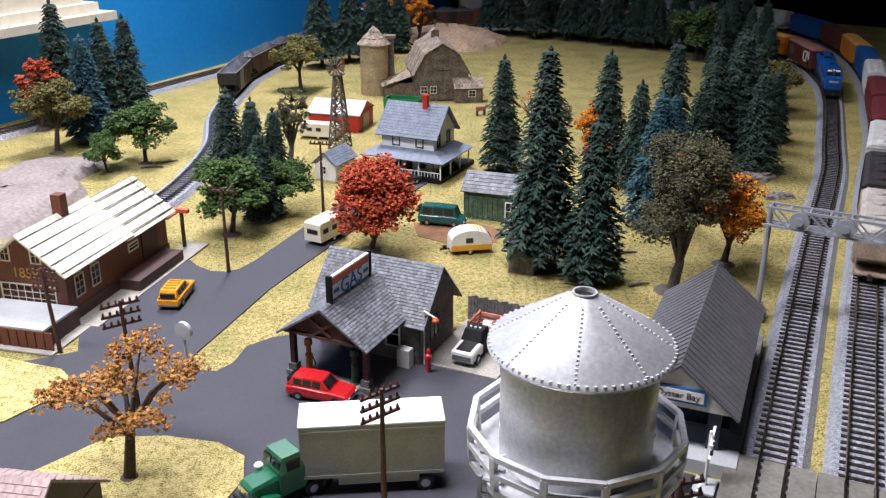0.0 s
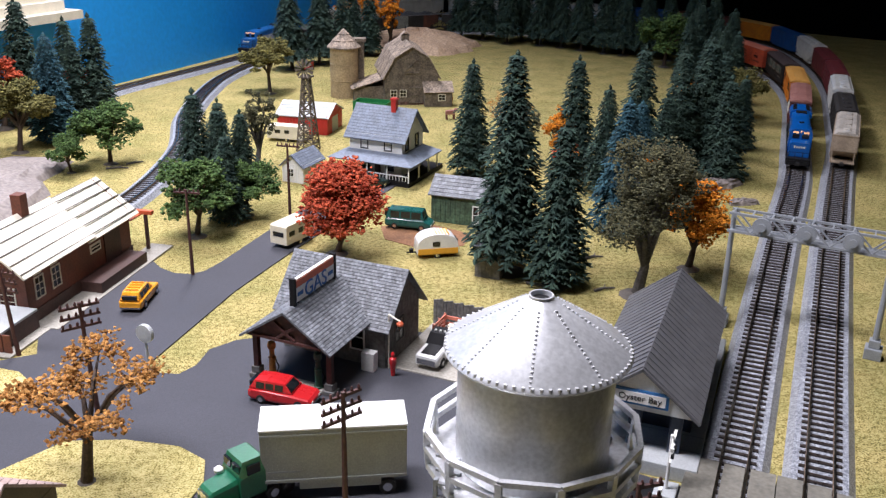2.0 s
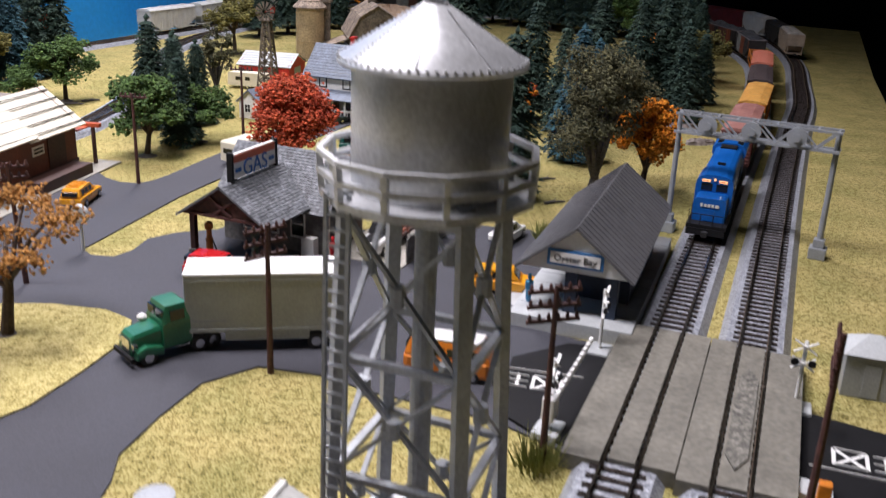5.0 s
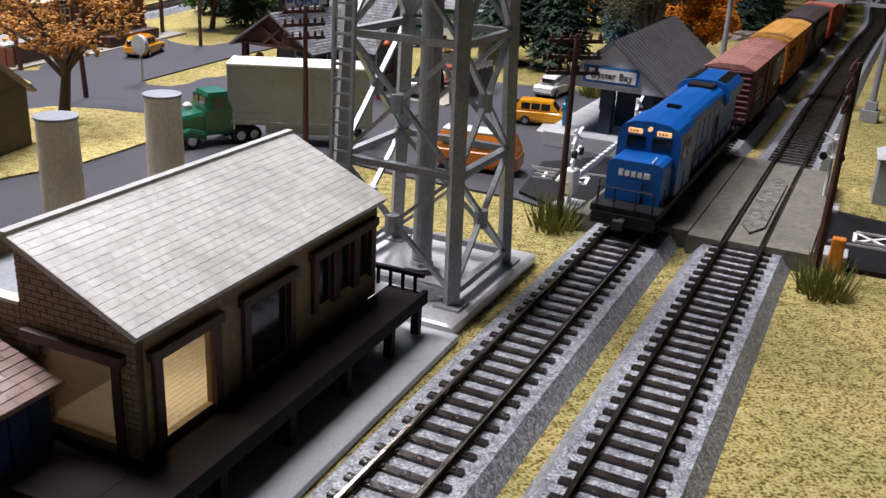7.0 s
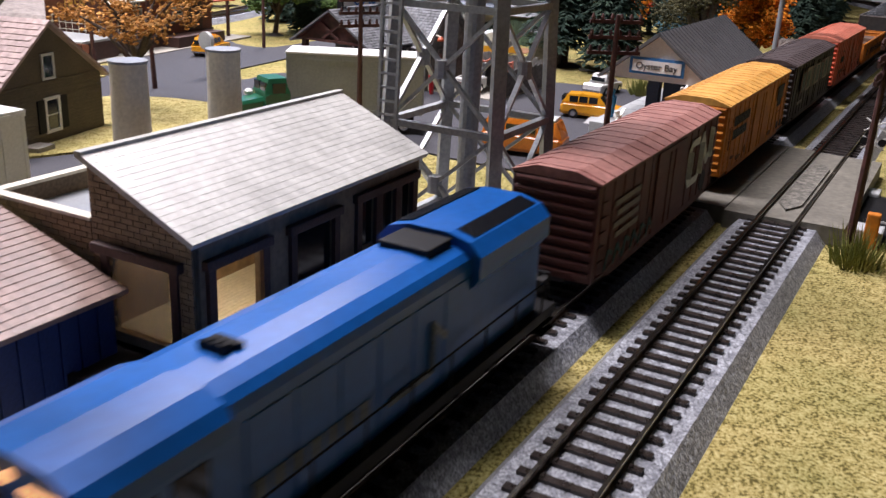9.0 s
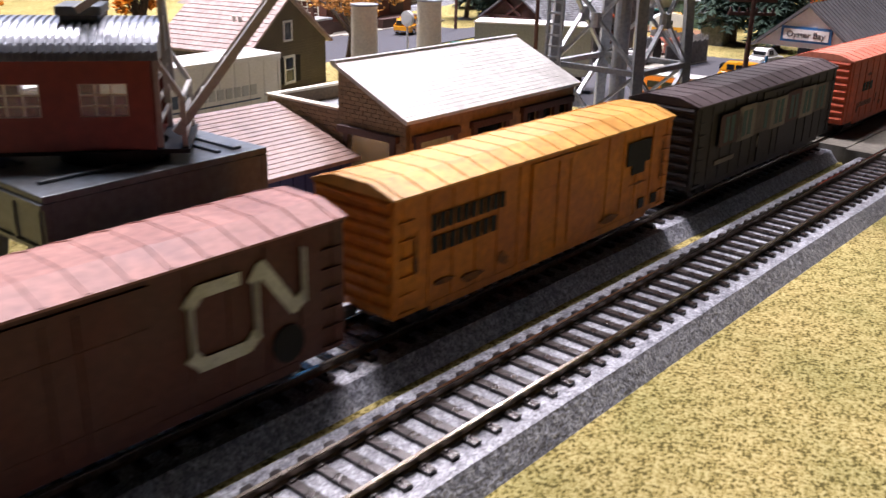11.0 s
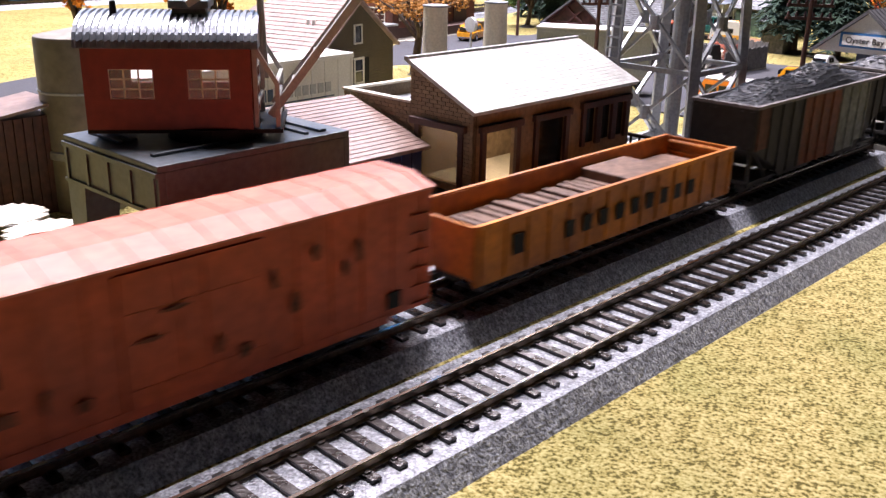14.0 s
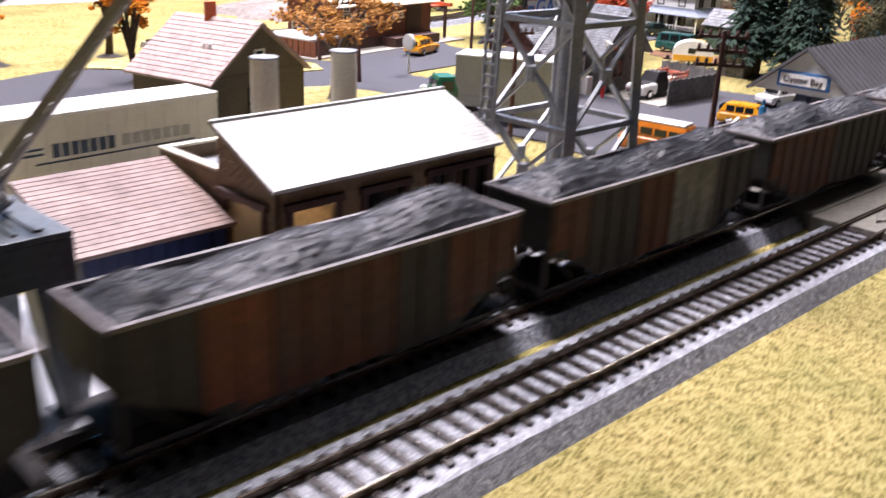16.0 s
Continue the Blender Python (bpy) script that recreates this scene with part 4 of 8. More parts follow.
# ---- trees ----
def conifer(label, h, r, needles, seed, bare=0.14):
    rd = random.Random(seed)
    ob = thing("conifer", label, "conifer tree", "conifers")
    part("trunk", Geo().rod((0, 0, 0), (0, 0, h * 0.96), 0.022 * h + 0.05, 0.05, 8), M_TRUNK, ob)
    g, z = Geo(), h * bare
    while z < h * 0.985:
        u = (z - h * bare) / (h * (1 - bare))
        rr = r * ((1 - u) ** 0.66 * rd.uniform(0.82, 1.12)) * min(1.0, 0.88 + 1.5 * u) + 0.26
        n = max(6, int(8 + 11 * (1 - u)))
        off = rd.uniform(0, 6.28)
        for k in range(n):
            a = off + 6.283 * k / n + rd.uniform(-0.2, 0.2)
            ln = rr * rd.uniform(0.78, 1.12)
            w = 0.20 + 0.009 * h * (1 - u)
            da, lift = Vector((math.cos(a), math.sin(a), 0)), rd.uniform(0.02, 0.16)
            p, steps = Vector((0, 0, z + 0.08 * ln)), max(2, int(ln / 0.75))
            for j in range(steps):
                q = (j + 1) / steps
                e = Vector((da.x * ln * q, da.y * ln * q, z + lift * ln - 0.52 * ln * q * q + rd.uniform(-.05, .05)))
                g.spindle(p, e + (e - p) * 0.35, w * (1.15 - 0.45 * q), rd)
                for sd, root in ((-1, 0.2), (1, 0.35), (-1, 0.7), (1, 0.85)):
                    tip = p.lerp(e, root) + Vector((da.x * 0.6 - sd * da.y * 0.7, da.y * 0.6 + sd * da.x * 0.7, rd.uniform(-0.5, -0.1))) * w * rd.uniform(2.4, 3.8)
                    g.spindle(p.lerp(e, root), tip, w * 0.8 * (1.1 - 0.35 * q), rd)
                p = e
        z += 0.40 + 0.028 * h * (1 - u)
    g.lump((0, 0, h - 0.1), 0.34, 0.34, 0.5, rd)
    part("crown", g, needles, ob, "drooping tiers of clumped needles")
    b = Geo().lathe([(0.09 * h, 0), (0.075 * h, 0.12), (0.03 * h, 0.35)], 9)
    part("base", b, M_BASE, ob, "brown moulded foot")
    return ob


def leafy(name, label, h, r, leaf, seed, trunk=0.35, dense=900, clump=0.34, bark=None, spread=1.0, ball=8, fill=0.46, tuft=1.0):
    rd = random.Random(seed)
    bark = bark or M_TRUNK
    ob = thing(name, label, "tree", "broadleaf trees")
    t = Geo().rod((0, 0, 0), (0.04 * h, 0.02 * h, h * trunk), 0.034 * h + 0.05, 0.026 * h, 8)
    cen, ends = (0.03 * h, 0.02 * h, h * (trunk + 1) / 2), []
    rz = h * (1 - trunk) / 2
    for k in range(ball):
        a, el = 6.283 * k / ball + rd.uniform(-.3, .3), rd.uniform(-0.65, 0.95)
        ca = math.sqrt(1 - min(el * el, 0.95))
        e = Vector((cen[0] + r * 0.66 * ca * math.cos(a) * spread, cen[1] + r * 0.66 * ca * math.sin(a) * spread, cen[2] + rz * 0.66 * el))
        ends.append(e)
        s = Vector((0.04 * h, 0.02 * h, h * trunk * rd.uniform(0.8, 1.0)))
        mid = (s + e) / 2 + Vector((0, 0, 0.06 * h))
        t.rod(s, mid, 0.016 * h + 0.03, 0.012 * h + 0.02, 6)
        t.rod(mid, e, 0.012 * h + 0.02, 0.03, 6)
    ends.append(Vector((cen[0], cen[1], cen[2] + rz * 0.45)))
    ends.append(Vector(cen))
    part("trunk", t, bark, ob, "trunk with forked limbs")
    g = Geo()
    dense, clump = int(dense * 3.2), clump * 0.58
    sprays = []
    for e in ends:
        for k in range(7):
            d = Vector((rd.gauss(0, 1), rd.gauss(0, 1), rd.gauss(0, 1))).normalized() * rd.uniform(0.35, 1.0)
            sprays.append((e + Vector((d.x * r * fill, d.y * r * fill, d.z * rz * fill * 0.9)), rd.uniform(0.13, 0.27) * tuft))
    for k in range(dense):
        e, f = sprays[rd.randrange(len(sprays))]
        d = Vector((rd.gauss(0, 1), rd.gauss(0, 1), rd.gauss(0, 1))).normalized() * (rd.random() ** 0.45)
        p = e + Vector((d.x * r * f, d.y * r * f, d.z * min(r, rz) * f * 0.8))
        w = clump * rd.uniform(0.55, 1.2)
        g.lump(p, w, w, w * 0.8, rd, 0.5)
    part("crown", g, leaf, ob, "crown of small foam leaf clumps")
    part("base", Geo().lathe([(0.10 * h + 0.2, 0), (0.08 * h + 0.1, 0.1), (0.04 * h, 0.3)], 10), M_BASE, ob, "brown moulded foot")
    return ob


L_FIR, L_FIRB = "dark green bottle-brush conifer on a moulded foot", "blue-green bottle-brush conifer on a moulded foot"
FIRS = [(22.4, 3.7, M_FIR, L_FIR, 0.16), (16.4, 3.1, M_FIR, L_FIR, 0.14), (13.4, 2.8, M_FIR, L_FIR, 0.12), (15.4, 3.5, M_FIRB, L_FIRB, 0.12), (22, 4.8, M_FIR, L_FIR, 0.20)]
proto = [conifer(lab, h, r, m, 40 + i, low) for i, (h, r, m, lab, low) in enumerate(FIRS)]
put(proto[0], 12.2, 92.5)
put(proto[1], 16.9, 89.2, 0, 40)
put(proto[2], -25.0, 116.5)
put(proto[3], 26.6, 106.8)
put(proto[4], 20.3, 282)
SPOTS = [(1, 10.0, 129.7, 1.0), (1, 24.7, 131.5, 1.04), (1, 27.6, 123.5, 0.88), (1, 34.3, 134, 1.12), (2, 36.8, 129, 0.95), (1, 40.2, 134.5, 1.1), (1, 44.6, 137, 1.18), (2, 46, 131, 1.12), (2, 55, 151, 0.9), (3, 31.5, 121, 0.85),
         (1, 53, 166, 1.0), (1, 50, 153, 1.05), (1, 60, 180, 1.0), (2, 66, 190, 1.1), (1, 49.5, 145, 1.0),
         (1, -61.6, 154.4, 1.25), (3, -52.9, 143, 1.08), (1, -54.0, 153.5, 1.08), (1, -49.8, 153.2, 1.12), (1, -51.6, 149.5, 0.92), (2, -22.1, 116.2, 0.88), (2, -20.0, 119.5, 0.80), (2, -19.2, 107, 0.8), (2, -23.5, 123, 0.85),
         (4, -27.3, 217, 1.0), (4, -22, 226, 0.95), (4, -30.5, 232, 0.9), (1, -22.5, 241, 1.2), (1, -15.5, 246, 1.1), (1, -11, 243, 1.05), (1, -17, 232, 1.05),
         (4, 14, 284, 0.95), (4, 27, 275, 1.0), (4, 32, 283, 1.0), (4, 36.5, 273, 1.0), (4, 42, 269.5, 0.95), (4, 47, 264.5, 1.0), (4, 40, 281, 1.0), (4, 49, 276, 1.0), (4, 52.5, 260, 0.97), (4, 57.5, 257.5, 1.0), (4, 58, 270, 1.0), (4, 63, 255, 0.95), (4, 67.5, 250, 0.95), (4, 65, 263, 1.0),
         (4, 71.5, 244, 0.95), (1, 74, 233, 1.2), (1, 69, 228, 1.15), (1, 75.5, 222, 1.0), (1, 66, 217, 1.1), (1, 71.5, 211, 1.05), (1, 66, 203, 1.0), (1, 61, 207, 1.0)]
for k, x, y, sc in SPOTS:
    copy_thing(proto[k], at(x, y, 0, rng.uniform(0, 360), sc))

red = put(leafy("maple_tree", "dense brick-red autumn tree beside the road", 10.3, 4.5, M_LEAFR, 3, 0.12, 2300, 0.36, ball=16, fill=0.42, tuft=1.5), -5.7, 96.6)
put(leafy("broadleaf_tree", "large grey-green tree with fine foliage", 15.8, 4.9, M_LEAFS, 5, 0.20, 2900, 0.25, M_TRUNKG, ball=14, fill=0.45, tuft=1.25), 24.5, 87)
put(leafy("broadleaf_tree", "bright orange-yellow autumn tree", 10.4, 3.3, M_LEAFY, 6, 0.22, 1700, 0.32, ball=12, tuft=1.45), 31.6, 94.5)
green = put(leafy("broadleaf_tree", "leafy green tree with a thick clumped crown", 9.0, 4.6, M_LEAFG, 8, 0.30, 1100, 0.40, tuft=1.3), -21.6, 101)
copy_thing(green, at(-40.7, 130.5, 0, 80, 1.0))
copy_thing(green, at(-44.4, 125.5, 0, 160, 0.62))
copy_thing(green, at(-17.5, 109, 0, 250, 0.78))
copy_thing(green, at(64, 238, 0, 30, 1.5))
olive = put(leafy("broadleaf_tree", "olive-brown tree with a bare forked trunk", 11.0, 5.2, M_LEAFO, 9, 0.38, 1200, 0.40, tuft=1.3), -55.4, 135.5)
copy_thing(olive, at(62, 172, 0, 120, 0.95))
grey = put(leafy("broadleaf_tree", "tall grey-green tree with sparse foliage", 12.5, 3.0, M_LEAFS, 10, 0.30, 900, 0.24, M_TRUNKG), -19.6, 126.9)
copy_thing(olive, at(-27.5, 187, 0, 90, 1.05))
copy_thing(grey, at(18.5, 137, 0, 90, 0.8))
orange = put(leafy("broadleaf_tree", "slender orange autumn tree among the conifers", 10.0, 2.0, M_LEAFY, 12, 0.25, 500, 0.28), 22.0, 131)
for x, y, k in ((33, 118, 0.8), (22.5, 122, 0.75), (52, 172, 1.0), (-6.5, 252, 1.6), (-12, 256, 1.7), (-18, 252, 1.5), (-34.6, 51, 1.15), (-46, 60, 1.15), (-50, 50, 1.1)):
    copy_thing(orange, at(x, y, 0, rng.uniform(0, 360), k))
scarlet = put(leafy("broadleaf_tree", "thin rust-red bush between conifers", 6.5, 1.8, M_LEAFR, 13, 0.2, 350, 0.25), 22.5, 126)
copy_thing(scarlet, at(-64, 150, 0, 10, 2.0))
copy_thing(scarlet, at(-53, 152, 0, 10, 1.7))
bare = leafy("bare_tree", "thin tan autumn tree with few leaves", 9.5, 3.2, M_LEAFT, 14, 0.25, 220, 0.16, M_TRUNKG)
put(bare, 15.5, 150)
copy_thing(bare, at(20, 158, 0, 60, 0.8))
put(leafy("autumn_tree", "brown forked tree with sparse tan foliage clumps", 10.6, 5.2, M_LEAFT, 21, 0.36, 520, 0.27, M_TRUNK, 1.2, 9, 0.27), -17.4, 54.0)

# ---- water tower ----
def water_tower(x, y, rz):
    ob = thing("water_tower", "silver painted steel water tower with a conical roof", "water tower", x=x, y=y, rz=rz)
    part("base_plate", Geo().box(-3.6, -4.5, 0.0, 3.6, 4.5, 0.5, 0.22), M_SILVER, ob, "silver rounded base slab")
    part("drain", Geo().lathe([(0.75, 0.75), (0.5, 0.6), (0.5, 0.92), (0.3, 0.92)], 20), M_SILVER, ob)
    f, tp, zt = 2.7, 2.15, 16.6
    cor = [(-1, -1), (1, -1), (1, 1), (-1, 1)]

    def leg_at(c, z):
        k = (z - 0.5) / (zt - 0.5)
        return Vector((c[0] * (f + (tp - f) * k), c[1] * (f + (tp - f) * k), z))

    for c in cor:
        g = Geo().beam(leg_at(c, 0.5), leg_at(c, zt), 0.52, 0.42)
        lg = part("leg", g, M_SILVERSHADE, ob)
        p = leg_at(c, 0.5)
        part("foot_plate", Geo().box(p.x - 0.55, p.y - 0.55, 0.5, p.x + 0.55, p.y + 0.55, 0.6), M_SILVERSHADE, lg)
    levels = [1.0, 5.6, 10.4, 15.8]
    for i in range(4):
        a, b = cor[i], cor[(i + 1) % 4]
        for z in levels:
            part("girt", Geo().beam(leg_at(a, z), leg_at(b, z), 0.32, 0.26), M_SILVERSHADE, ob)
        for z0, z1 in zip(levels, levels[1:]):
            part("cross_brace", Geo().beam(leg_at(a, z0), leg_at(b, z1), 0.22, 0.14), M_SILVERSHADE, ob)
            part("cross_brace", Geo().beam(leg_at(b, z0), leg_at(a, z1), 0.22, 0.14), M_SILVERSHADE, ob)
            m = (leg_at(a, z0) + leg_at(b, z1)) / 2
            part("gusset", Geo().rod(m - Vector((0, 0, 0.36)), m + Vector((0, 0, 0.36)), 0.30, n=8), M_SILVERSHADE, ob)
    part("riser_pipe", Geo().rod((0, 0, 0.8), (0, 0, 16.6), 0.42, n=14), M_SILVERSHADE, ob)
    lad = Geo()
    lx, ly = -2.1, -3.35
    for d in (-0.42, 0.42):
        lad.beam((lx + d, ly, 0.6), (lx + d, ly + 0.5, 16.6), 0.13, 0.16)
    for k in range(31):
        z = 1.0 + k * 0.55
        yy = ly + 0.5 * (z - 0.6) / 16.6
        lad.box(lx - 0.42, yy - 0.06, z, lx + 0.42, yy + 0.06, z + 0.10)
    part("ladder", lad, M_SILVERSHADE, ob)
    tank = Geo().lathe([(2.6, 16.3), (2.72, 16.5), (2.72, 20.75), (2.68, 20.85)], 56)
    tank.smooth = True
    tk = part("tank", tank, M_SILVER, ob, "silver cylindrical tank")
    roof = Geo().lathe([(3.17, 20.68), (3.23, 20.78), (3.17, 20.91), (0.42, 22.66), (0.42, 22.76), (0.36, 22.76), (0.33, 22.4)], 56)
    roof.smooth = True
    rf = part("roof", roof, M_SILVER, ob, "silver conical roof with rivet seams")
    # Black disc fills the roof hole and paints the shade inside it.
    part("vent", Geo().lathe([(0.0, 22.45), (0.35, 22.45), (0.35, 22.6)], 20), M_BLACK, rf, "black disc painted for the shaded vent hole")
    rv = Geo()
    for k in range(8):
        a = 6.283 * k / 8 + 0.2
        for j in range(17):
            r = 0.78 + j * 0.145
            z = 20.91 + (3.17 - r) * 1.75 / 2.75
            rv.lathe([(0.055, z), (0.045, z + 0.04)], 6, r * math.cos(a), r * math.sin(a))
    for k in range(70):
        a = 6.283 * k / 70
        rv.lathe([(0.07, 20.83), (0.06, 20.95)], 6, 3.15 * math.cos(a), 3.15 * math.sin(a))
    part("rivets", rv, M_SILVER, rf)
    n = 12
    walkw = Geo().lathe([(2.7, 16.2), (3.8, 16.2), (3.8, 16.45), (2.7, 16.45)], n)
    part("walkway", walkw, M_SILVER, ob, "silver octagonal walkway")
    for k in range(n):
        rail = Geo()
        a, b = 6.283 * k / n, 6.283 * (k + 1) / n
        pa, pb = Vector((3.72 * math.cos(a), 3.72 * math.sin(a), 0)), Vector((3.72 * math.cos(b), 3.72 * math.sin(b), 0))
        rail.beam(pa + Vector((0, 0, 16.45)), pa * 1.02 + Vector((0, 0, 17.75)), 0.22)
        for z in (17.1, 17.75):
            rail.beam(pa * 1.02 + Vector((0, 0, z)), pb * 1.02 + Vector((0, 0, z)), 0.20)
        part("handrail", rail, M_SILVER, ob)
    return ob


water_tower(7.6, 33.2, -22.5)
M_SHINGLE = mat("grey_shingle", (0.17, 0.18, 0.195), 0.6, fine=500, coarse=100, var=0.2, bump=0.4, isle=0.4)
M_TIMBER = mat("red_brown_wood", (0.085, 0.032, 0.026), 0.65, fine=300, coarse=80, var=0.2, bump=0.3)


def gable_roof(parent, x0, x1, y0, y1, ze, zr, over, t, m, axis="x", name="roof_slope", rows=0, label=""):
    """Two slopes over a block; the ridge runs along x or y. rows: courses of shingle laid on each slope."""
    for s in (-1, 1):
        g = Geo()
        if axis == "x":
            c, hw, a0, a1 = (y0 + y1) / 2, (y1 - y0) / 2, x0 - over, x1 + over
        else:
            c, hw, a0, a1 = (x0 + x1) / 2, (x1 - x0) / 2, y0 - over, y1 + over
        k = (hw + over) / hw
        zlow = zr - (zr - ze) * k

        def pt(u, v):
            # u along the ridge, v from ridge (0) to eave (1)
            q = c + s * hw * k * v
            z = zr + (zlow - zr) * v
            return (u, q, z) if axis == "x" else (q, u, z)

        g.slab([pt(a0, 0), pt(a1, 0), pt(a1, 1), pt(a0, 1)], t)
        ob = part(name, g, m, parent, label)
        if rows:
            sh, rr = Geo(), random.Random(rows)
            up = Vector((0, -s, 0)) if axis == "x" else Vector((-s, 0, 0))
            lift = 0.05
            cols = max(6, int((a1 - a0) / ((hw * k) / rows * 1.25)))
            for i in range(rows):
                for j in range(cols):
                    ofs = 0.5 * (i % 2)
                    u0, u1 = a0 + (a1 - a0) * max(0, (j - ofs) / cols), a0 + (a1 - a0) * min(1, (j + 1 - ofs) / cols)
                    if u1 - u0 < 0.02:
                        continue
                    gap = 0.05 * (a1 - a0) / cols
                    e = rr.uniform(0, 0.02)
                    p = [Vector(pt(u0 + gap, i / rows)), Vector(pt(u1 - gap, i / rows)), Vector(pt(u1 - gap, (i + 1) / rows)), Vector(pt(u0 + gap, (i + 1) / rows))]
                    p = [p[0] + Vector((0, 0, 0.012)), p[1] + Vector((0, 0, 0.012)), p[2] + Vector((0, 0, lift + e)), p[3] + Vector((0, 0, lift + e))]
                    nn = len(sh.v)
                    sh.add(p + [p[3] - Vector((0, 0, 0.05)), p[2] - Vector((0, 0, 0.05))], [(0, 1, 2, 3), (3, 2, 5, 4)])
            part("shingles", sh, m, ob)


def window(parent, x0, z0, x1, z1, y, frame_m, glass_m, muntins=(1, 1), out=-1, axis="x", fw=0.12):
    """A framed window on a wall at y (axis x) or at x (axis y); out: the side that faces out."""
    def bx(a0, b0, c0, a1, b1, c1):
        return (a0, min(b0, b1), c0, a1, max(b0, b1), c1) if axis == "x" else (min(b0, b1), a0, c0, max(b0, b1), a1, c1)
    g = Geo()
    d0, d1 = y - 0.02 * out, y + 0.09 * out
    for a0, c0, a1, c1 in ((x0 - fw, z0 - fw, x1 + fw, z0), (x0 - fw, z1, x1 + fw, z1 + fw), (x0 - fw, z0, x0, z1), (x1, z0, x1 + fw, z1)):
        g.box(*bx(a0, d0, c0, a1, d1, c1))
    for k in range(muntins[0]):
        x = x0 + (x1 - x0) * (k + 1) / (muntins[0] + 1)
        g.box(*bx(x - 0.03, d0, z0, x + 0.03, y + 0.05 * out, z1))
    for k in range(muntins[1]):
        z = z0 + (z1 - z0) * (k + 1) / (muntins[1] + 1)
        g.box(*bx(x0, d0, z - 0.03, x1, y + 0.05 * out, z + 0.03))
    w = part("window", g, frame_m, parent, "framed window")
    part("pane", Geo().box(*bx(x0, y, z0, x1, y + 0.02 * out, z1)), glass_m, w, "dark glass pane")
    return w


# ---- petrol station ----
M_GASWALL = mat("weathered_wall", (0.17, 0.165, 0.155), 0.8, fine=300, coarse=60, var=0.2, bump=0.3)
M_CONC = mat("concrete", (0.36, 0.34, 0.29), 0.8, fine=500, coarse=60, var=0.12, bump=0.2)
M_SIGNRED = mat("sign_orange", (0.55, 0.11, 0.04), 0.5, var=0.1)
M_SIGNBLUE = mat("sign_blue", (0.015, 0.13, 0.42), 0.5, var=0.1)


def gas_station():
    ob = thing("gas_station", "old gas station with a shingled canopy and roof sign", "gas station", x=-9.4, y=68.8, rz=-24.5)
    z = 0.12
    part("wall", Geo().box(-0.8, 5.2, z, 8.6, 5.4, 4.2).box(-0.8, 11.2, z, 8.6, 11.4, 4.2).box(-0.8, 5.4, z, -0.6, 11.2, 4.2), M_GASWALL, ob)
    part("gable_wall", Geo().along([(5.2, z), (11.4, z), (11.4, 4.2), (8.3, 7.5), (5.2, 4.2)], 8.42, 8.62), M_GASWALL, ob)
    gable_roof(ob, -0.8, 8.6, 5.2, 11.4, 4.2, 7.6, 0.6, 0.12, M_SHINGLE, "x", rows=20, label="weathered grey shingle slope")
    gable_roof(ob, 0.0, 6.9, -0.6, 7.0, 4.3, 6.6, 0.55, 0.14, M_SHINGLE, "y", rows=17, label="weathered grey shingle slope")
    part("canopy_gable", Geo().side([(0.1, 4.25), (6.8, 4.25), (3.45, 6.4)], -0.75, -0.6), M_TIMBER, ob, "dark timber canopy gable")
    for a, b in (((0.1, -0.8, 4.1), (3.45, -0.8, 6.45)), ((6.8, -0.8, 4.1), (3.45, -0.8, 6.45)), ((0, -0.8, 4.15), (6.9, -0.8, 4.15)), ((2.4, -0.8, 5.6), (4.2, -0.8, 4.3)), ((4.5, -0.8, 5.6), (2.7, -0.8, 4.3))):
        part("truss_bar", Geo().beam(a, b, 0.28, 0.2), M_TIMBER, ob)
    for x, y in ((0.2, 0.0), (6.7, 0.0)):
        part("post", Geo().beam((x, y, z), (x, y, 4.2), 0.42), M_TIMBER, ob, "dark red timber post")
        part("post_foot", Geo().box(x - 0.5, y - 0.5, z, x + 0.5, y + 0.5, z + 0.35, 0.05).box(x - 0.35, y - 0.35, z + 0.35, x + 0.35, y + 0.35, z + 0.9, 0.04), M_GASWALL, ob)
    part("ceiling_board", Geo().box(0.1, -0.5, 4.05, 6.8, 5.2, 4.15), M_TIMBER, ob)
    part("pump_island", Geo().box(0.4, -0.4, z, 6.5, 0.6, z + 0.22, 0.08), M_CONC, ob, "pale concrete pump island")
    for x in (1.2, 3.2, 5.6):
        window(ob, x, 1.4, x + 1.1, 3.4, 5.2, M_WHITE, M_GLASS, (0, 1))
    part("door", Geo().box(2.3, 5.1, z, 3.1, 5.2, 3.2), M_TIMBER, ob)
    window(ob, 7.0, 1.6, 8.4, 3.4, 8.62, M_GASWALL, M_GLASS, (1, 1), 1, "y")
    # roof sign along the canopy ridge
    sg = part("sign_board", Geo().box(3.30, 0.4, 6.75, 3.60, 6.2, 8.6, 0.03), M_WHITE, ob, "white roof sign with orange and blue letters")
    part("sign_frame", Geo().box(3.22, 0.25, 6.55, 3.68, 0.5, 8.75).box(3.22, 6.1, 6.55, 3.68, 6.35, 8.75), M_BLACK, sg)
    part("sign_band", Geo().box(3.61, 0.6, 7.95, 3.65, 6.0, 8.5), M_SIGNRED, sg, "orange band of unreadable lettering")
    lettering("lettering", "GAS", 1.75, M_SIGNBLUE, sg, pose(3.66 * U, 3.3 * U, 7.32 * U, 90, 0, 90), "blue letters")
    part("small_lettering", Geo().box(3.61, 0.75, 7.2, 3.65, 1.5, 7.5).box(3.61, 5.2, 7.2, 3.65, 5.9, 7.5), M_SIGNBLUE, sg)
    for y in (1.0, 5.6):
        part("sign_post", Geo().beam((3.45, y, 6.2), (3.45, y, 6.8), 0.14), M_BLACK, sg)
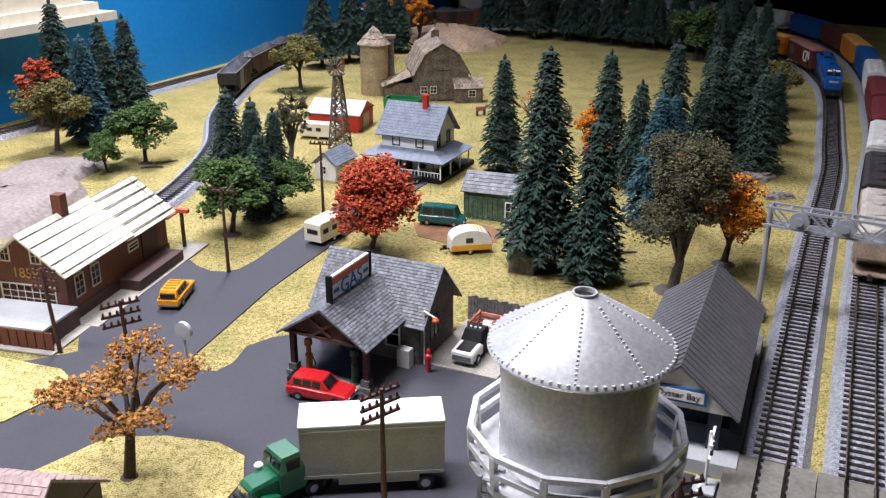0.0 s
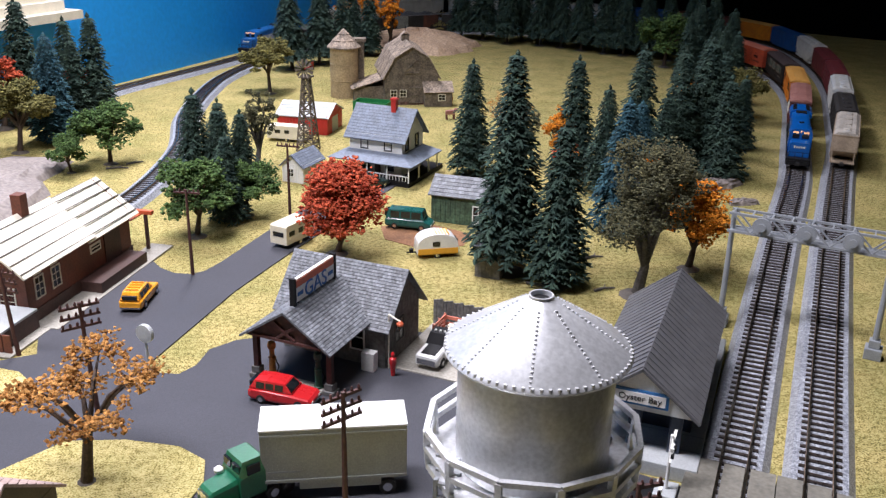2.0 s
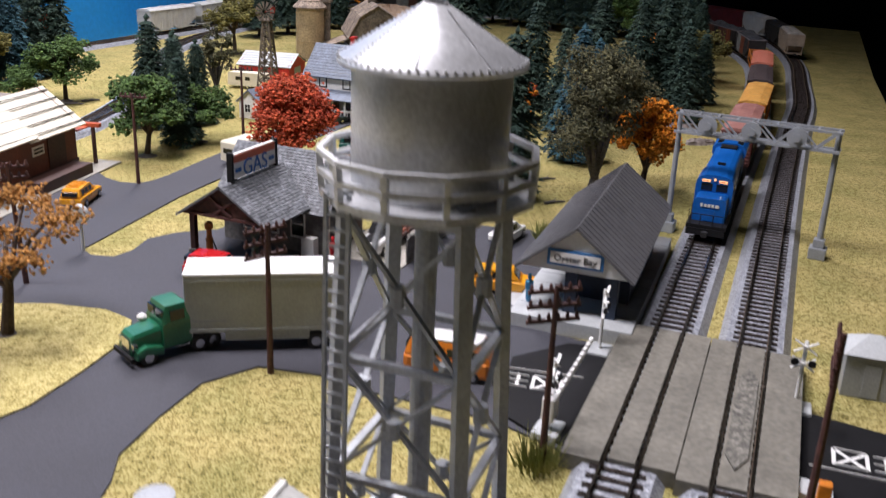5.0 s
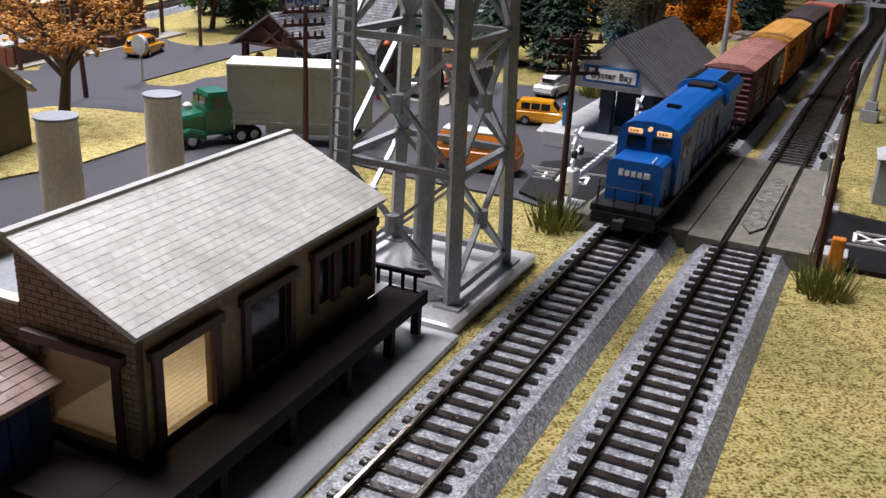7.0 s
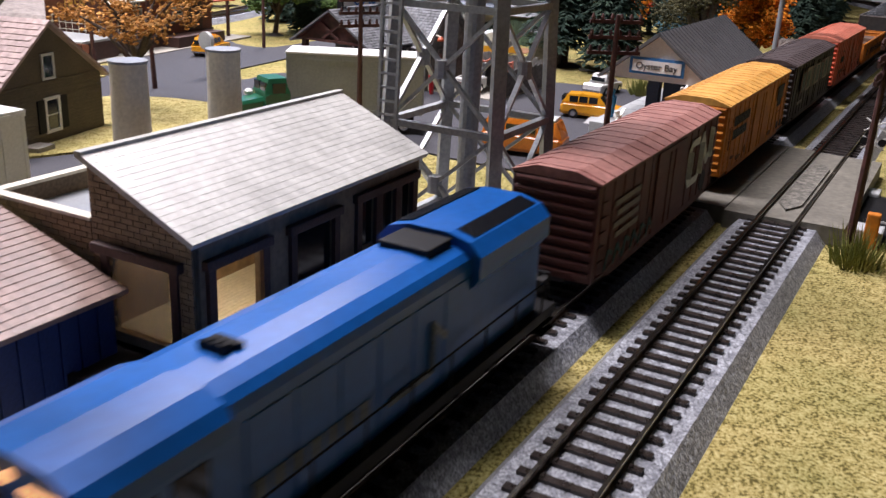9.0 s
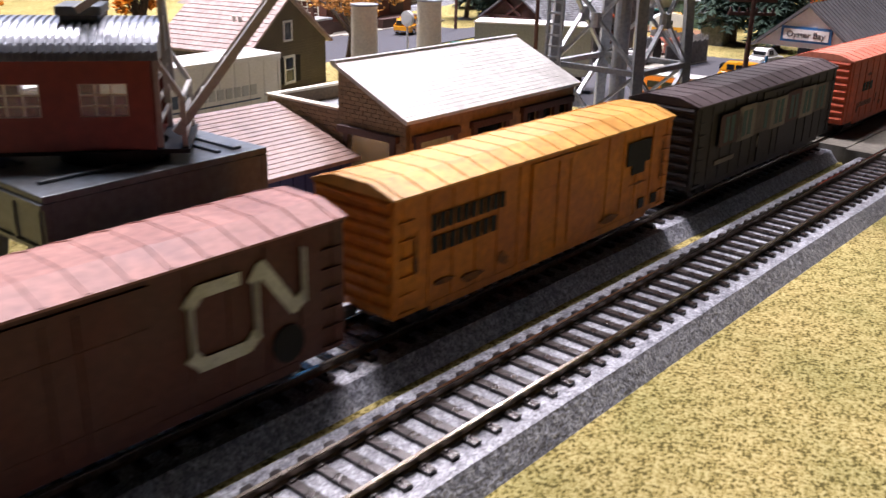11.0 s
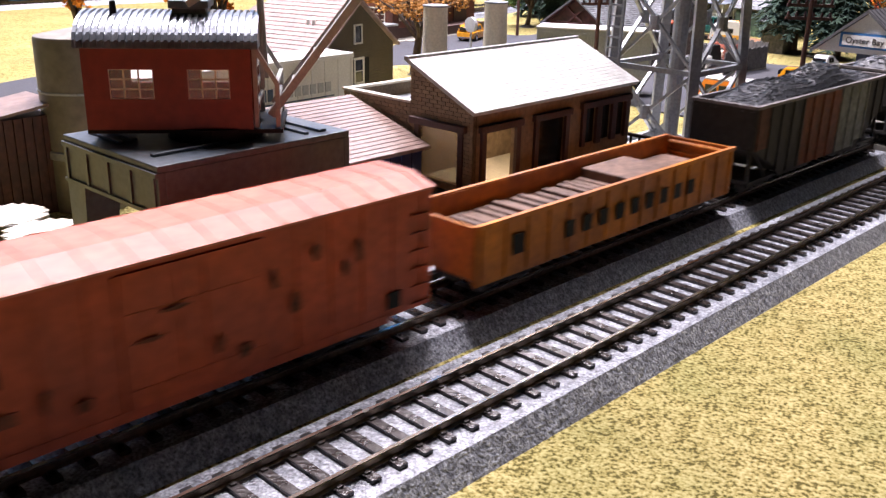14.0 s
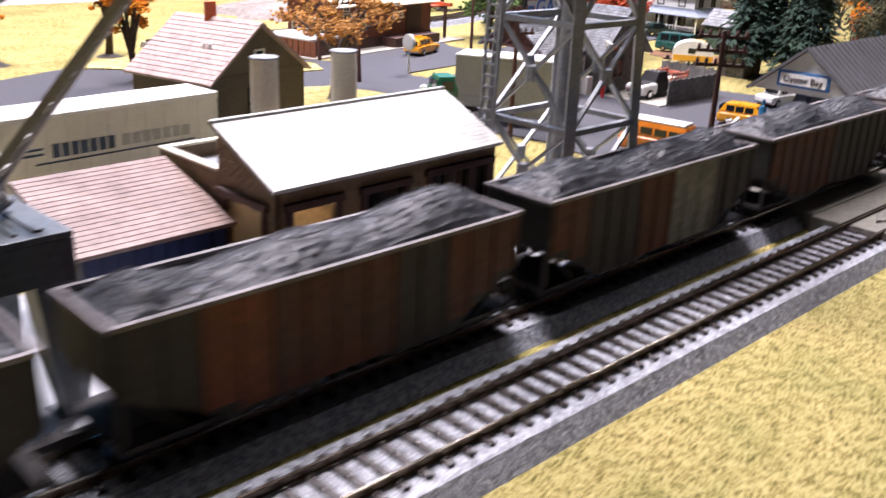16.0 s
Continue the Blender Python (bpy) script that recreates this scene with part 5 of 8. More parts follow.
    # walled yard
    part("yard_slab", Geo().box(8.65, 5.6, 0.02, 15.0, 14.5, 0.24, 0.04), M_CONC, ob, "pale concrete yard slab")
    for k in range(20):
        part("fence_plank", Geo().box(8.7 + k * 0.315, 14.3, 0.24, 8.98 + k * 0.315, 14.42, 2.5 + 0.08 * (k % 3)), M_GASWALL, ob)
    for k in range(26):
        part("fence_board", Geo().box(14.88, 6.6 + k * 0.3, 0.24, 15.0, 6.87 + k * 0.3, 2.2 + 0.07 * (k % 3)), M_GASWALL, ob)
    lp = Geo().rod((8.9, 5.3, 0.2), (8.9, 5.3, 4.9), 0.07, n=6).rod((8.9, 5.3, 4.9), (10.1, 4.9, 4.7), 0.07, n=6)
    lamp = part("yard_lamp", lp, M_CREAM, ob, "cream bracket lamp post")
    part("shade", Geo().lathe([(0.28, 4.4), (0.28, 4.55), (0.1, 4.75)], 12, 10.1, 4.9), M_SIGNRED, lamp, "red lamp shade")
    part("ice_chest", Geo().box(7.0, 4.2, z, 8.1, 5.0, 1.7, 0.04), M_WHITE, ob, "white ice chest by the wall")
    return ob


gas = gas_station()
GASM = pose(-9.4 * U, 68.8 * U, 0, 0, 0, -24.5)


def local(m, x, y):
    p = m @ Vector((x * U, y * U, 0))
    return p.x / U, p.y / U


def fuel_pump(label, m, x, y):
    ob = thing("fuel_pump", label, "fuel pump", "fuel pumps", *local(GASM, x, y), z=0.34)
    part("body", Geo().lathe([(0.36, 0), (0.36, 0.12), (0.28, 0.16), (0.26, 1.5), (0.32, 1.6), (0.2, 1.75), (0.2, 2.3)], 12), m, ob)
    part("globe", Geo().lathe([(0.12, 2.3), (0.3, 2.4), (0.34, 2.65), (0.28, 2.9), (0.1, 3.0)], 14), m, ob)
    part("hose", Geo().rod((0.25, 0, 1.5), (0.5, 0, 0.8), 0.05, n=6).rod((0.5, 0, 0.8), (0.3, 0.1, 0.3), 0.05, n=6), M_BLACK, ob)


fuel_pump("old red and yellow fuel pump", mat("pump_yellow", (0.5, 0.2, 0.03), 0.5), 1.5, 0.1)
fuel_pump("old dark green fuel pump", mat("pump_green", (0.03, 0.09, 0.05), 0.5), 5.6, 0.1)

# ---- brick depot ----
M_BRICK = mat("painted_brick", (0.17, 0.052, 0.030), 0.6, fine=500, coarse=60, var=0.15, bump=0.3)
M_BRICKD = mat("dark_brick", (0.07, 0.033, 0.026), 0.6, fine=500, coarse=60, var=0.15, bump=0.3)
M_ROOFCREAM = mat("cream_roof", (0.72, 0.68, 0.56), 0.5, fine=200, coarse=60, var=0.05, bump=0.05)
M_GOLD = mat("gold_letters", (0.65, 0.38, 0.06), 0.5)


def depot():
    ob = thing("train_depot", "red-brown depot with a cream standing-seam roof", "train depot", x=-30.0, y=76.7, rz=-12.5)
    W, D, E, R = 7.2, 16.8, 5.3, 8.1
    part("wall", Geo().box(-0.2, 0, 0, 0, D, E).box(-W, 0, 0, -W + 0.2, D, E), M_BRICK, ob, "red-brown boarded wall")
    part("gable_wall", Geo().side([(-W, 0), (0, 0), (0, E), (-W / 2, R), (-W, E)], -0.02, 0.18), M_BRICK, ob)
    part("gable_wall", Geo().side([(-W, 0), (0, 0), (0, E), (-W / 2, R), (-W, E)], D - 0.18, D), M_BRICK, ob)
    part("plinth", Geo().box(-W - 0.1, -0.12, 0, 0.1, D + 0.1, 1.3), M_BRICKD, ob)
    gable_roof(ob, -W, 0, -0.2, 9.0, E + 0.25, R + 0.25, 0.8, 0.18, M_ROOFCREAM, "y", label="cream roof slope")
    gable_roof(ob, -W, 0, 9.4, D, E, R, 0.8, 0.18, M_ROOFCREAM, "y", label="cream roof slope")
    for s in (-1, 1):
        for k in range(5):
            v = 0.12 + k * 0.2
            q = W / 2 + 0.8
            x = -W / 2 + s * q * v
            z = R + 0.25 - (R - E) * (q * v) / (W / 2)
            part("roof_seam", Geo().beam((x, -0.95, z + 0.06), (x, D + 0.75, z - 0.14), 0.10, 0.08), M_PLANK, ob)
    part("chimney", Geo().box(-W / 2 - 0.5, 5.0, 7.2, -W / 2 + 0.5, 6.0, 10.0, 0.05), M_BRICK, ob, "square brown chimney")
    for y in (1.2, 3.6):
        window(ob, y, 2.2, y + 1.1, 4.0, 0.0, M_CREAM, M_GLASS, (1, 2), 1, "y")
        window(ob, y, 4.4, y + 0.8, 5.0, 0.0, M_CREAM, M_GLASS, (1, 0), 1, "y")
    window(ob, -6.0, 5.6, -5.2, 6.8, 0.0, M_CREAM, M_GLASS, (1, 1))
    window(ob, -3.0, 5.6, -2.2, 6.8, 0.0, M_CREAM, M_GLASS, (1, 1))
    window(ob, -6.4, 1.6, -1.2, 3.4, 0.0, M_CREAM, M_GLASS, (6, 2))
    lettering("lettering", "1859", 1.3, M_GOLD, ob, pose(-3.8 * U, -0.06 * U, 4.5 * U, 90, 0, 0), "gold year figures")
    part("freight_door", Geo().box(-0.02, 12.0, 1.3, 0.12, 14.8, 4.4), M_BRICKD, ob, "dark freight door")
    part("notice_board", Geo().box(0.0, 9.6, 3.0, 0.08, 11.4, 3.9), M_WHITE, ob, "small white notice with bars")
    part("notice_bar", Geo().box(0.08, 9.8, 3.2, 0.1, 11.2, 3.4).box(0.08, 9.8, 3.55, 0.1, 11.2, 3.7), M_BLACK, ob)
    part("loading_platform", Geo().box(0.1, 7.5, 0.0, 2.2, D - 1.0, 1.2), M_BRICKD, ob, "dark wooden loading platform")
    part("kerb", Geo().box(-W - 0.6, -5.6, 0.0, 1.9, -0.12, 0.2, 0.05).box(0.1, -0.1, 0, 2.6, 20.5, 0.2), M_CONC, ob, "pale stone kerb")
    part("dock", Geo().box(-W + 0.6, -4.9, 0.2, 0.9, -0.15, 1.75), M_BRICKD, ob, "dark brown board dock")
    part("dock_top", Geo().box(-W + 0.6, -4.9, 1.75, 0.9, -0.15, 1.95), M_LIGHTGREY, ob, "pale grey dock top")
    for k in range(10):
        part("dock_board", Geo().box(-W + 0.75 + k * 0.83, -5.0, 0.25, -W + 1.45 + k * 0.83, -4.9, 1.8), M_BRICK, ob)
    for x in (-3.0, 0.6):
        part("canopy_post", Geo().beam((x, D + 2.2, 0), (x, D + 2.2, 4.0), 0.3), M_BRICKD, ob)
    part("canopy_beam", Geo().box(-W, D + 2.0, 4.0, 1.4, D + 2.5, 4.4).box(-W, D, 3.9, 0.2, D + 2.4, 4.05), M_SIGNRED, ob, "orange canopy beam")
    return ob


depot()

# ---- farmhouse, outbuildings ----
M_ROOFBLUE = mat("blue_grey_shingle", (0.17, 0.20, 0.25), 0.65, fine=400, coarse=90, var=0.15, bump=0.3)
M_REDBARN = mat("red_paint", (0.52, 0.03, 0.022), 0.5, var=0.08)
M_BARNW = mat("weathered_barn_wood", (0.20, 0.165, 0.125), 0.85, fine=300, coarse=60, var=0.25, bump=0.5)
M_BARNR = mat("barn_shingle", (0.33, 0.26, 0.195), 0.85, fine=300, coarse=70, var=0.3, bump=0.5)
M_GREENW = mat("green_boards", (0.075, 0.13, 0.075), 0.8, fine=300, coarse=60, var=0.25, bump=0.4)


def clap(parent, x0, x1, y, z0, z1, n, m, out=-1, axis="x"):
    """Clapboards on a wall."""
    g = Geo()
    for k in range(n):
        a, b = z0 + (z1 - z0) * k / n, z0 + (z1 - z0) * (k + 1) / n - 0.02
        lo, hi = min(y, y + out * 0.05), max(y, y + out * 0.05)
        if axis == "x":
            g = Geo().box(x0, lo, a, x1, hi, b)
        else:
            g = Geo().box(lo, x0, a, hi, x1, b)
        part("clapboard", g, m, parent)
    


def farmhouse():
    ob = thing("farmhouse", "white clapboard farmhouse with blue-grey roof and porch", "house", x=-8.9, y=127.2, rz=-24)
    part("foundation", Geo().box(-0.3, -0.4, 0, 11.5, 11.0, 0.6), M_BLACK, ob, "dark porch base")
    part("wall", Geo().box(1.2, 2.4, 0.6, 9.2, 2.6, 6.0).box(1.2, 8.8, 0.6, 9.2, 9.0, 6.0), M_WHITE, ob)
    for x in (1.2, 9.0):
        part("gable_wall", Geo().along([(2.4, 0.6), (9.0, 0.6), (9.0, 6.0), (5.7, 9.2), (2.4, 6.0)], x, x + 0.2), M_WHITE, ob)
    clap(ob, 1.2, 9.2, 2.4, 3.6, 6.0, 10, M_WHITE)
    gable_roof(ob, 1.2, 9.2, 2.4, 9.0, 6.0, 9.3, 0.7, 0.16, M_ROOFBLUE, "x", rows=12, label="blue-grey shingle slope")
    part("chimney", Geo().box(6.2, 5.0, 8.4, 6.9, 5.7, 10.6).box(6.1, 4.9, 10.3, 7.0, 5.8, 10.5), M_REDBARN, ob, "thin red brick chimney")
    for x in (3.0, 6.6):
        window(ob, x, 4.0, x + 0.9, 5.5, 2.4, M_BLACK, M_GLASS, (0, 1), -1, "x", 0.16)
    for y in (3.4, 6.6):
        window(ob, y, 4.0, y + 0.8, 5.5, 9.2, M_BLACK, M_GLASS, (0, 1), 1, "y", 0.16)
    for x in (3.0, 6.8):
        window(ob, x, 1.2, x + 1.0, 2.8, 2.4, M_BLACK, M_GLASS, (0, 1), -1, "x", 0.14)
    part("front_door", Geo().box(5.0, 2.32, 0.6, 5.9, 2.4, 2.8), M_TIMBER, ob)
    part("porch_roof", Geo().slab([(-0.6, -0.8, 2.95), (12.0, -0.8, 2.95), (9.2, 2.4, 3.7), (1.2, 2.4, 3.7)], 0.14).slab([(12.0, -0.8, 2.95), (12.0, 9.5, 2.95), (9.2, 9.0, 3.7), (9.2, 2.4, 3.7)], 0.14).slab([(-0.6, -0.8, 2.95), (1.2, 2.4, 3.7), (1.2, 6.0, 3.7), (-0.6, 6.0, 2.95)], 0.14), M_ROOFBLUE, ob, "grey-blue hipped porch roof")
    for x, y in ((-0.2, -0.3), (3.0, -0.3), (5.2, -0.3), (8.2, -0.3), (11.4, -0.3), (11.4, 3.0), (11.4, 6.2), (11.4, 9.2)):
        part("porch_post", Geo().beam((x, y, 0.6), (x, y, 2.95), 0.16), M_WHITE, ob)
    rl = Geo()
    for x in range(0, 24):
        if not 9 < x < 11:
            rl.box(-0.1 + x * 0.48, -0.33, 0.8, -0.02 + x * 0.48, -0.27, 1.4)
    rl.box(-0.2, -0.36, 1.4, 4.4, -0.24, 1.5).box(5.4, -0.36, 1.4, 11.4, -0.24, 1.5)
    part("porch_rail", rl, M_WHITE, ob)
    part("porch_step", Geo().box(4.0, -1.4, 0.12, 5.8, -0.4, 0.35), M_BLACK, ob)


farmhouse()


def small_shed(name, label, cat, x, y, rz, w, d, e, r, wall_m, roof_m, axis, win=True, boards=8):
    ob = thing(name, label, cat, x=x, y=y, rz=rz)
    part("wall", Geo().box(0, 0, 0, w, 0.15, e).box(0, d - 0.15, 0, w, d, e).box(0, 0.15, 0, 0.15, d - 0.15, e).box(w - 0.15, 0.15, 0, w, d - 0.15, e), wall_m, ob)
    if axis == "x":
        for xx in (0, w - 0.15):
            part("gable_wall", Geo().along([(0, e), (d, e), (d / 2, r)], xx, xx + 0.15), wall_m, ob)
    else:
        for yy in (0, d - 0.15):
            part("gable_wall", Geo().side([(0, e), (w, e), (w / 2, r)], yy, yy + 0.15), wall_m, ob)
    gable_roof(ob, 0, w, 0, d, e, r, 0.35, 0.12, roof_m, axis, rows=6)
    for k in range(boards):
        part("board", Geo().box(k * w / boards + 0.03, -0.06, 0.02, (k + 1) * w / boards - 0.03, 0, e), wall_m, ob)
        part("board", Geo().box(w, k * d / boards + 0.03, 0.02, w + 0.06, (k + 1) * d / boards - 0.03, e), wall_m, ob)
    if win:
        window(ob, w * 0.3, e * 0.35, w * 0.3 + 0.8, e * 0.75, -0.06, M_WHITE, M_GLASS)
    return ob


small_shed("garden_shed", "small white clapboard shed with grey-blue roof", "shed", -15.6, 124.2, -24, 3.2, 5.2, 2.5, 3.9, M_WHITE, M_ROOFBLUE, "y")
g = small_shed("garage", "red ribbed metal garage with a grey roof", "garage", -20.8, 153.5, -13, 8.6, 7.5, 3.0, 4.6, M_REDBARN, M_LIGHTGREY, "x", False, 16)
part("garage_door", Geo().box(8.62, 2.2, 0, 8.7, 5.2, 2.5), M_GREYP, g, "grey roller door")
g = small_shed("green_shed", "weathered green board shed with a sagging grey roof", "shed", 4.4, 108.5, -18, 7.2, 5.0, 3.6, 5.2, M_GREENW, M_SHINGLE, "x", False, 12)
window(g, 5.2, 0.4, 6.4, 2.4, -0.06, M_WHITE, M_GLASS, (1, 1))
small_shed("outhouse", "small grey weathered outhouse leaning among trees", "outhouse", 8.8, 91.0, -20, 2.6, 2.4, 3.6, 4.4, M_GASWALL, M_SHINGLE, "x", False, 7)


def barn():
    ob = thing("barn", "weathered grey-brown barn with a gambrel shingle roof", "barn", x=-4.2, y=178.5, rz=9)
    W, D = 10.2, 15.0
    prof = [(0, 0), (W, 0), (W, 5.6), (W * 0.82, 8.8), (W / 2, 10.8), (W * 0.18, 8.8), (0, 5.6)]
    part("front_wall", Geo().side(prof, 0, 0.3), M_BARNW, ob, "grey-brown vertical boards")
    part("back_wall", Geo().side(prof, D - 0.3, D), M_BARNW, ob)
    part("side_wall", Geo().box(0, 0.3, 0, 0.3, D - 0.3, 5.6).box(W - 0.3, 0.3, 0, W, D - 0.3, 5.6), M_BARNW, ob)
    for k in range(26):
        x = k * W / 26
        zt = 5.4 + 3.2 * min(x, W - x) / (W * 0.18) if min(x, W - x) < W * 0.18 else 8.6 + 1.9 * (min(x, W - x) - W * 0.18) / (W * 0.32)
        part("board", Geo().box(x + 0.03, -0.07, 0.6, x + W / 26 - 0.03, 0, max(zt - 0.5, 5.2)), M_BARNW, ob)
    o = 0.5
    for a, b in (((-0.5, 4.9), (W * 0.18 - 0.1, 8.95)), ((W * 0.18 - 0.1, 8.95), (W / 2, 11.05)), ((W + 0.5, 4.9), (W * 0.82 + 0.1, 8.95)), ((W * 0.82 + 0.1, 8.95), (W / 2, 11.05))):
        rs = part("roof_slope", Geo().slab([(a[0], -o, a[1]), (a[0], D + o, a[1]), (b[0], D + o, b[1]), (b[0], -o, b[1])], 0.15), M_BARNR, ob, "worn brown shingle slope")
        sh = Geo()
        rr = random.Random(5)
        for i in range(7):
            for j in range(22):
                if rr.random() < 0.08:
                    continue
                u0, u1 = i / 7, (i + 1) / 7
                y0 = -o + (D + 2 * o) * j / 22
                p0 = Vector((a[0] + (b[0] - a[0]) * u0, y0 + 0.04, a[1] + (b[1] - a[1]) * u0 + 0.09))
                p1 = Vector((a[0] + (b[0] - a[0]) * u1, y0 + 0.04, a[1] + (b[1] - a[1]) * u1 + 0.02))
                dy = Vector((0, (D + 2 * o) / 22 - 0.08, 0))
                sh.add([p0, p0 + dy, p1 + dy, p1, p0 - Vector((0, 0, .08)), p0 + dy - Vector((0, 0, .08))], [(0, 1, 2, 3), (0, 4, 5, 1)])
        part("shingles", sh, M_BARNR, rs)
    part("loft_door", Geo().box(3.6, -0.2, 6.2, 6.6, -0.07, 9.0), M_BARNW, ob)
    fr = Geo()
    for x in (3.5, 6.5):
        fr.box(x, -0.3, 6.1, x + 0.25, -0.2, 9.1)
    fr.box(3.5, -0.3, 9.0, 6.75, -0.2, 9.25).box(3.5, -0.3, 6.0, 6.75, -0.2, 6.2).beam((3.6, -0.26, 6.2), (6.6, -0.26, 9.0), 0.2, 0.1)
    part("loft_door_frame", fr, M_BARNW, ob)
    dr = Geo().box(4.6, -0.2, 0.3, 7.2, -0.07, 3.4)
    for a, b in (((4.7, -0.24, 0.4), (7.1, -0.24, 3.3)), ((4.6, -0.24, 0.4), (7.2, -0.24, 0.4)), ((4.6, -0.24, 3.3), (7.2, -0.24, 3.3)), ((4.7, -0.24, 0.4), (4.7, -0.24, 3.3)), ((7.1, -0.24, 0.4), (7.1, -0.24, 3.3)), ((4.6, -0.24, 1.85), (7.2, -0.24, 1.85))):
        dr.beam(a, b, 0.22, 0.1)
    part("barn_door", dr, M_BARNW, ob, "cross-braced plank door")
    for x in (1.1, 2.9):
        window(ob, x, 1.6, x + 1.1, 2.8, -0.07, M_CREAM, M_GLASS, (1, 1))
    part("stone_footing", Geo().box(-0.1, -0.12, 0, W + 0.1, 0.3, 0.6), mat("field_stone", (0.22, 0.12, 0.09), 0.85, fine=300, coarse=150, var=0.3), ob)
    lt = part("lean_to", Geo().box(7.4, -2.2, 0, 12.6, 0, 2.8), M_BARNW, ob, "low lean-to with a shingle roof")
    part("roof_slope", Geo().slab([(7.1, -2.6, 2.8), (12.9, -2.6, 2.8), (12.9, 0, 4.5), (7.1, 0, 4.5)], 0.15), M_BARNR, lt)
    window(lt, 10.0, 1.2, 11.2, 2.3, -2.2, M_CREAM, M_GLASS)
    sd = part("side_shed", Geo().box(-5.6, 3.0, 0, 0, 9.0, 3.0), M_BARNW, ob, "open side shed")
    part("roof_slope", Geo().slab([(-6.2, 2.4, 2.6), (-6.2, 9.6, 2.6), (0, 9.6, 4.6), (0, 2.4, 4.6)], 0.15), M_BARNR, sd)
    cu = part("cupola", Geo().box(W / 2 - 0.7, 9.0, 10.6, W / 2 + 0.7, 10.4, 11.9), M_BARNW, ob)
    part("roof_slope", Geo().slab([(W / 2 - 1, 8.7, 11.8), (W / 2 - 1, 10.7, 11.8), (W / 2, 10.7, 12.6), (W / 2, 8.7, 12.6)], 0.1).slab([(W / 2 + 1, 8.7, 11.8), (W / 2 + 1, 10.7, 11.8), (W / 2, 10.7, 12.6), (W / 2, 8.7, 12.6)], 0.1), M_BARNR, cu)
    part("finial", Geo().rod((W / 2, 9.7, 12.5), (W / 2, 9.7, 13.6), 0.06, n=5), M_BLACK, cu)


barn()
silo = thing("silo", "tan concrete silo with a shingled cone roof", "silo", x=-12.6, y=186.5)
M_SILO = mat("silo_concrete", (0.42, 0.32, 0.18), 0.8, fine=300, coarse=40, var=0.15, bump=0.2)
sb = Geo().lathe([(2.75, 0), (2.75, 9.9)], 32)
sb.smooth = True
body = part("body", sb, M_SILO, silo)
part("hoop", Geo().lathe([(2.76, 3.2), (2.82, 3.25), (2.82, 3.35), (2.76, 3.4)], 32).lathe([(2.76, 6.4), (2.82, 6.45), (2.82, 6.55), (2.76, 6.6)], 32), M_SILO, body)
part("roof", Geo().lathe([(3.3, 9.6), (3.3, 9.8), (2.2, 10.9), (2.25, 11.0), (1.1, 12.1), (1.15, 12.2), (0.05, 13.2)], 14), M_BARNR, silo, "brown shingle cone")
part("chute", Geo().box(2.2, 0.6, 0, 3.8, 2.4, 10.6).box(1.4, 0.3, 10.6, 4.2, 2.7, 11.2), M_BARNW, silo, "grey wooden chute tower")

wm = thing("windmill", "weathered lattice windmill tower with a vane", "windmill", x=-14.3, y=141.8, rz=-15)
for sx, sy in ((-1, -1), (1, -1), (1, 1), (-1, 1)):
    part("leg", Geo().beam((sx * 1.35, sy * 1.35, 0), (sx * 0.45, sy * 0.45, 11.2), 0.2), M_BARNW, wm)
for k in range(9):
    z0, z1 = k * 1.22, (k + 1) * 1.22
    r0, r1 = 1.35 - 0.9 * z0 / 11.2, 1.35 - 0.9 * z1 / 11.2
    g = Geo()
    for i in range(4):
        a, b = [((-1, -1), (1, -1), (1, 1), (-1, 1))[j % 4] for j in (i, i + 1)]
        g.beam((a[0] * r0, a[1] * r0, z0), (b[0] * r1, b[1] * r1, z1), 0.12)
        g.beam((b[0] * r0, b[1] * r0, z0), (a[0] * r1, a[1] * r1, z1), 0.12)
        g.beam((a[0] * r1, a[1] * r1, z1), (b[0] * r1, b[1] * r1, z1), 0.14)
    part("lattice", g, M_BARNW, wm)
part("platform", Geo().box(-0.9, -0.9, 11.1, 0.9, 0.9, 11.3), M_BARNW, wm)
blades = Geo()
for k in range(12):
    a = 6.283 * k / 12
    blades.slab([(0.3 * math.cos(a), -0.75, 12.4 + 0.3 * math.sin(a)), (0.3 * math.cos(a + .2), -0.75, 12.4 + 0.3 * math.sin(a + .2)), (1.5 * math.cos(a + .35), -0.65, 12.4 + 1.5 * math.sin(a + .35)), (1.5 * math.cos(a), -0.75, 12.4 + 1.5 * math.sin(a))], 0.03)
part("fan", blades, M_BARNW, wm)
part("vane", Geo().box(-0.04, -0.6, 12.35, 0.04, 2.4, 12.45).box(-0.04, 1.4, 12.0, 0.04, 3.0, 12.9), M_REDBARN, wm, "faded red tail vane")

# ---- passenger station ----
M_STROOF = mat("dark_grey_roof", (0.105, 0.105, 0.11), 0.45, fine=200, coarse=60, var=0.06, bump=0.1)
M_SIGNBL = mat("sign_border_blue", (0.03, 0.16, 0.40), 0.5, var=0.05)


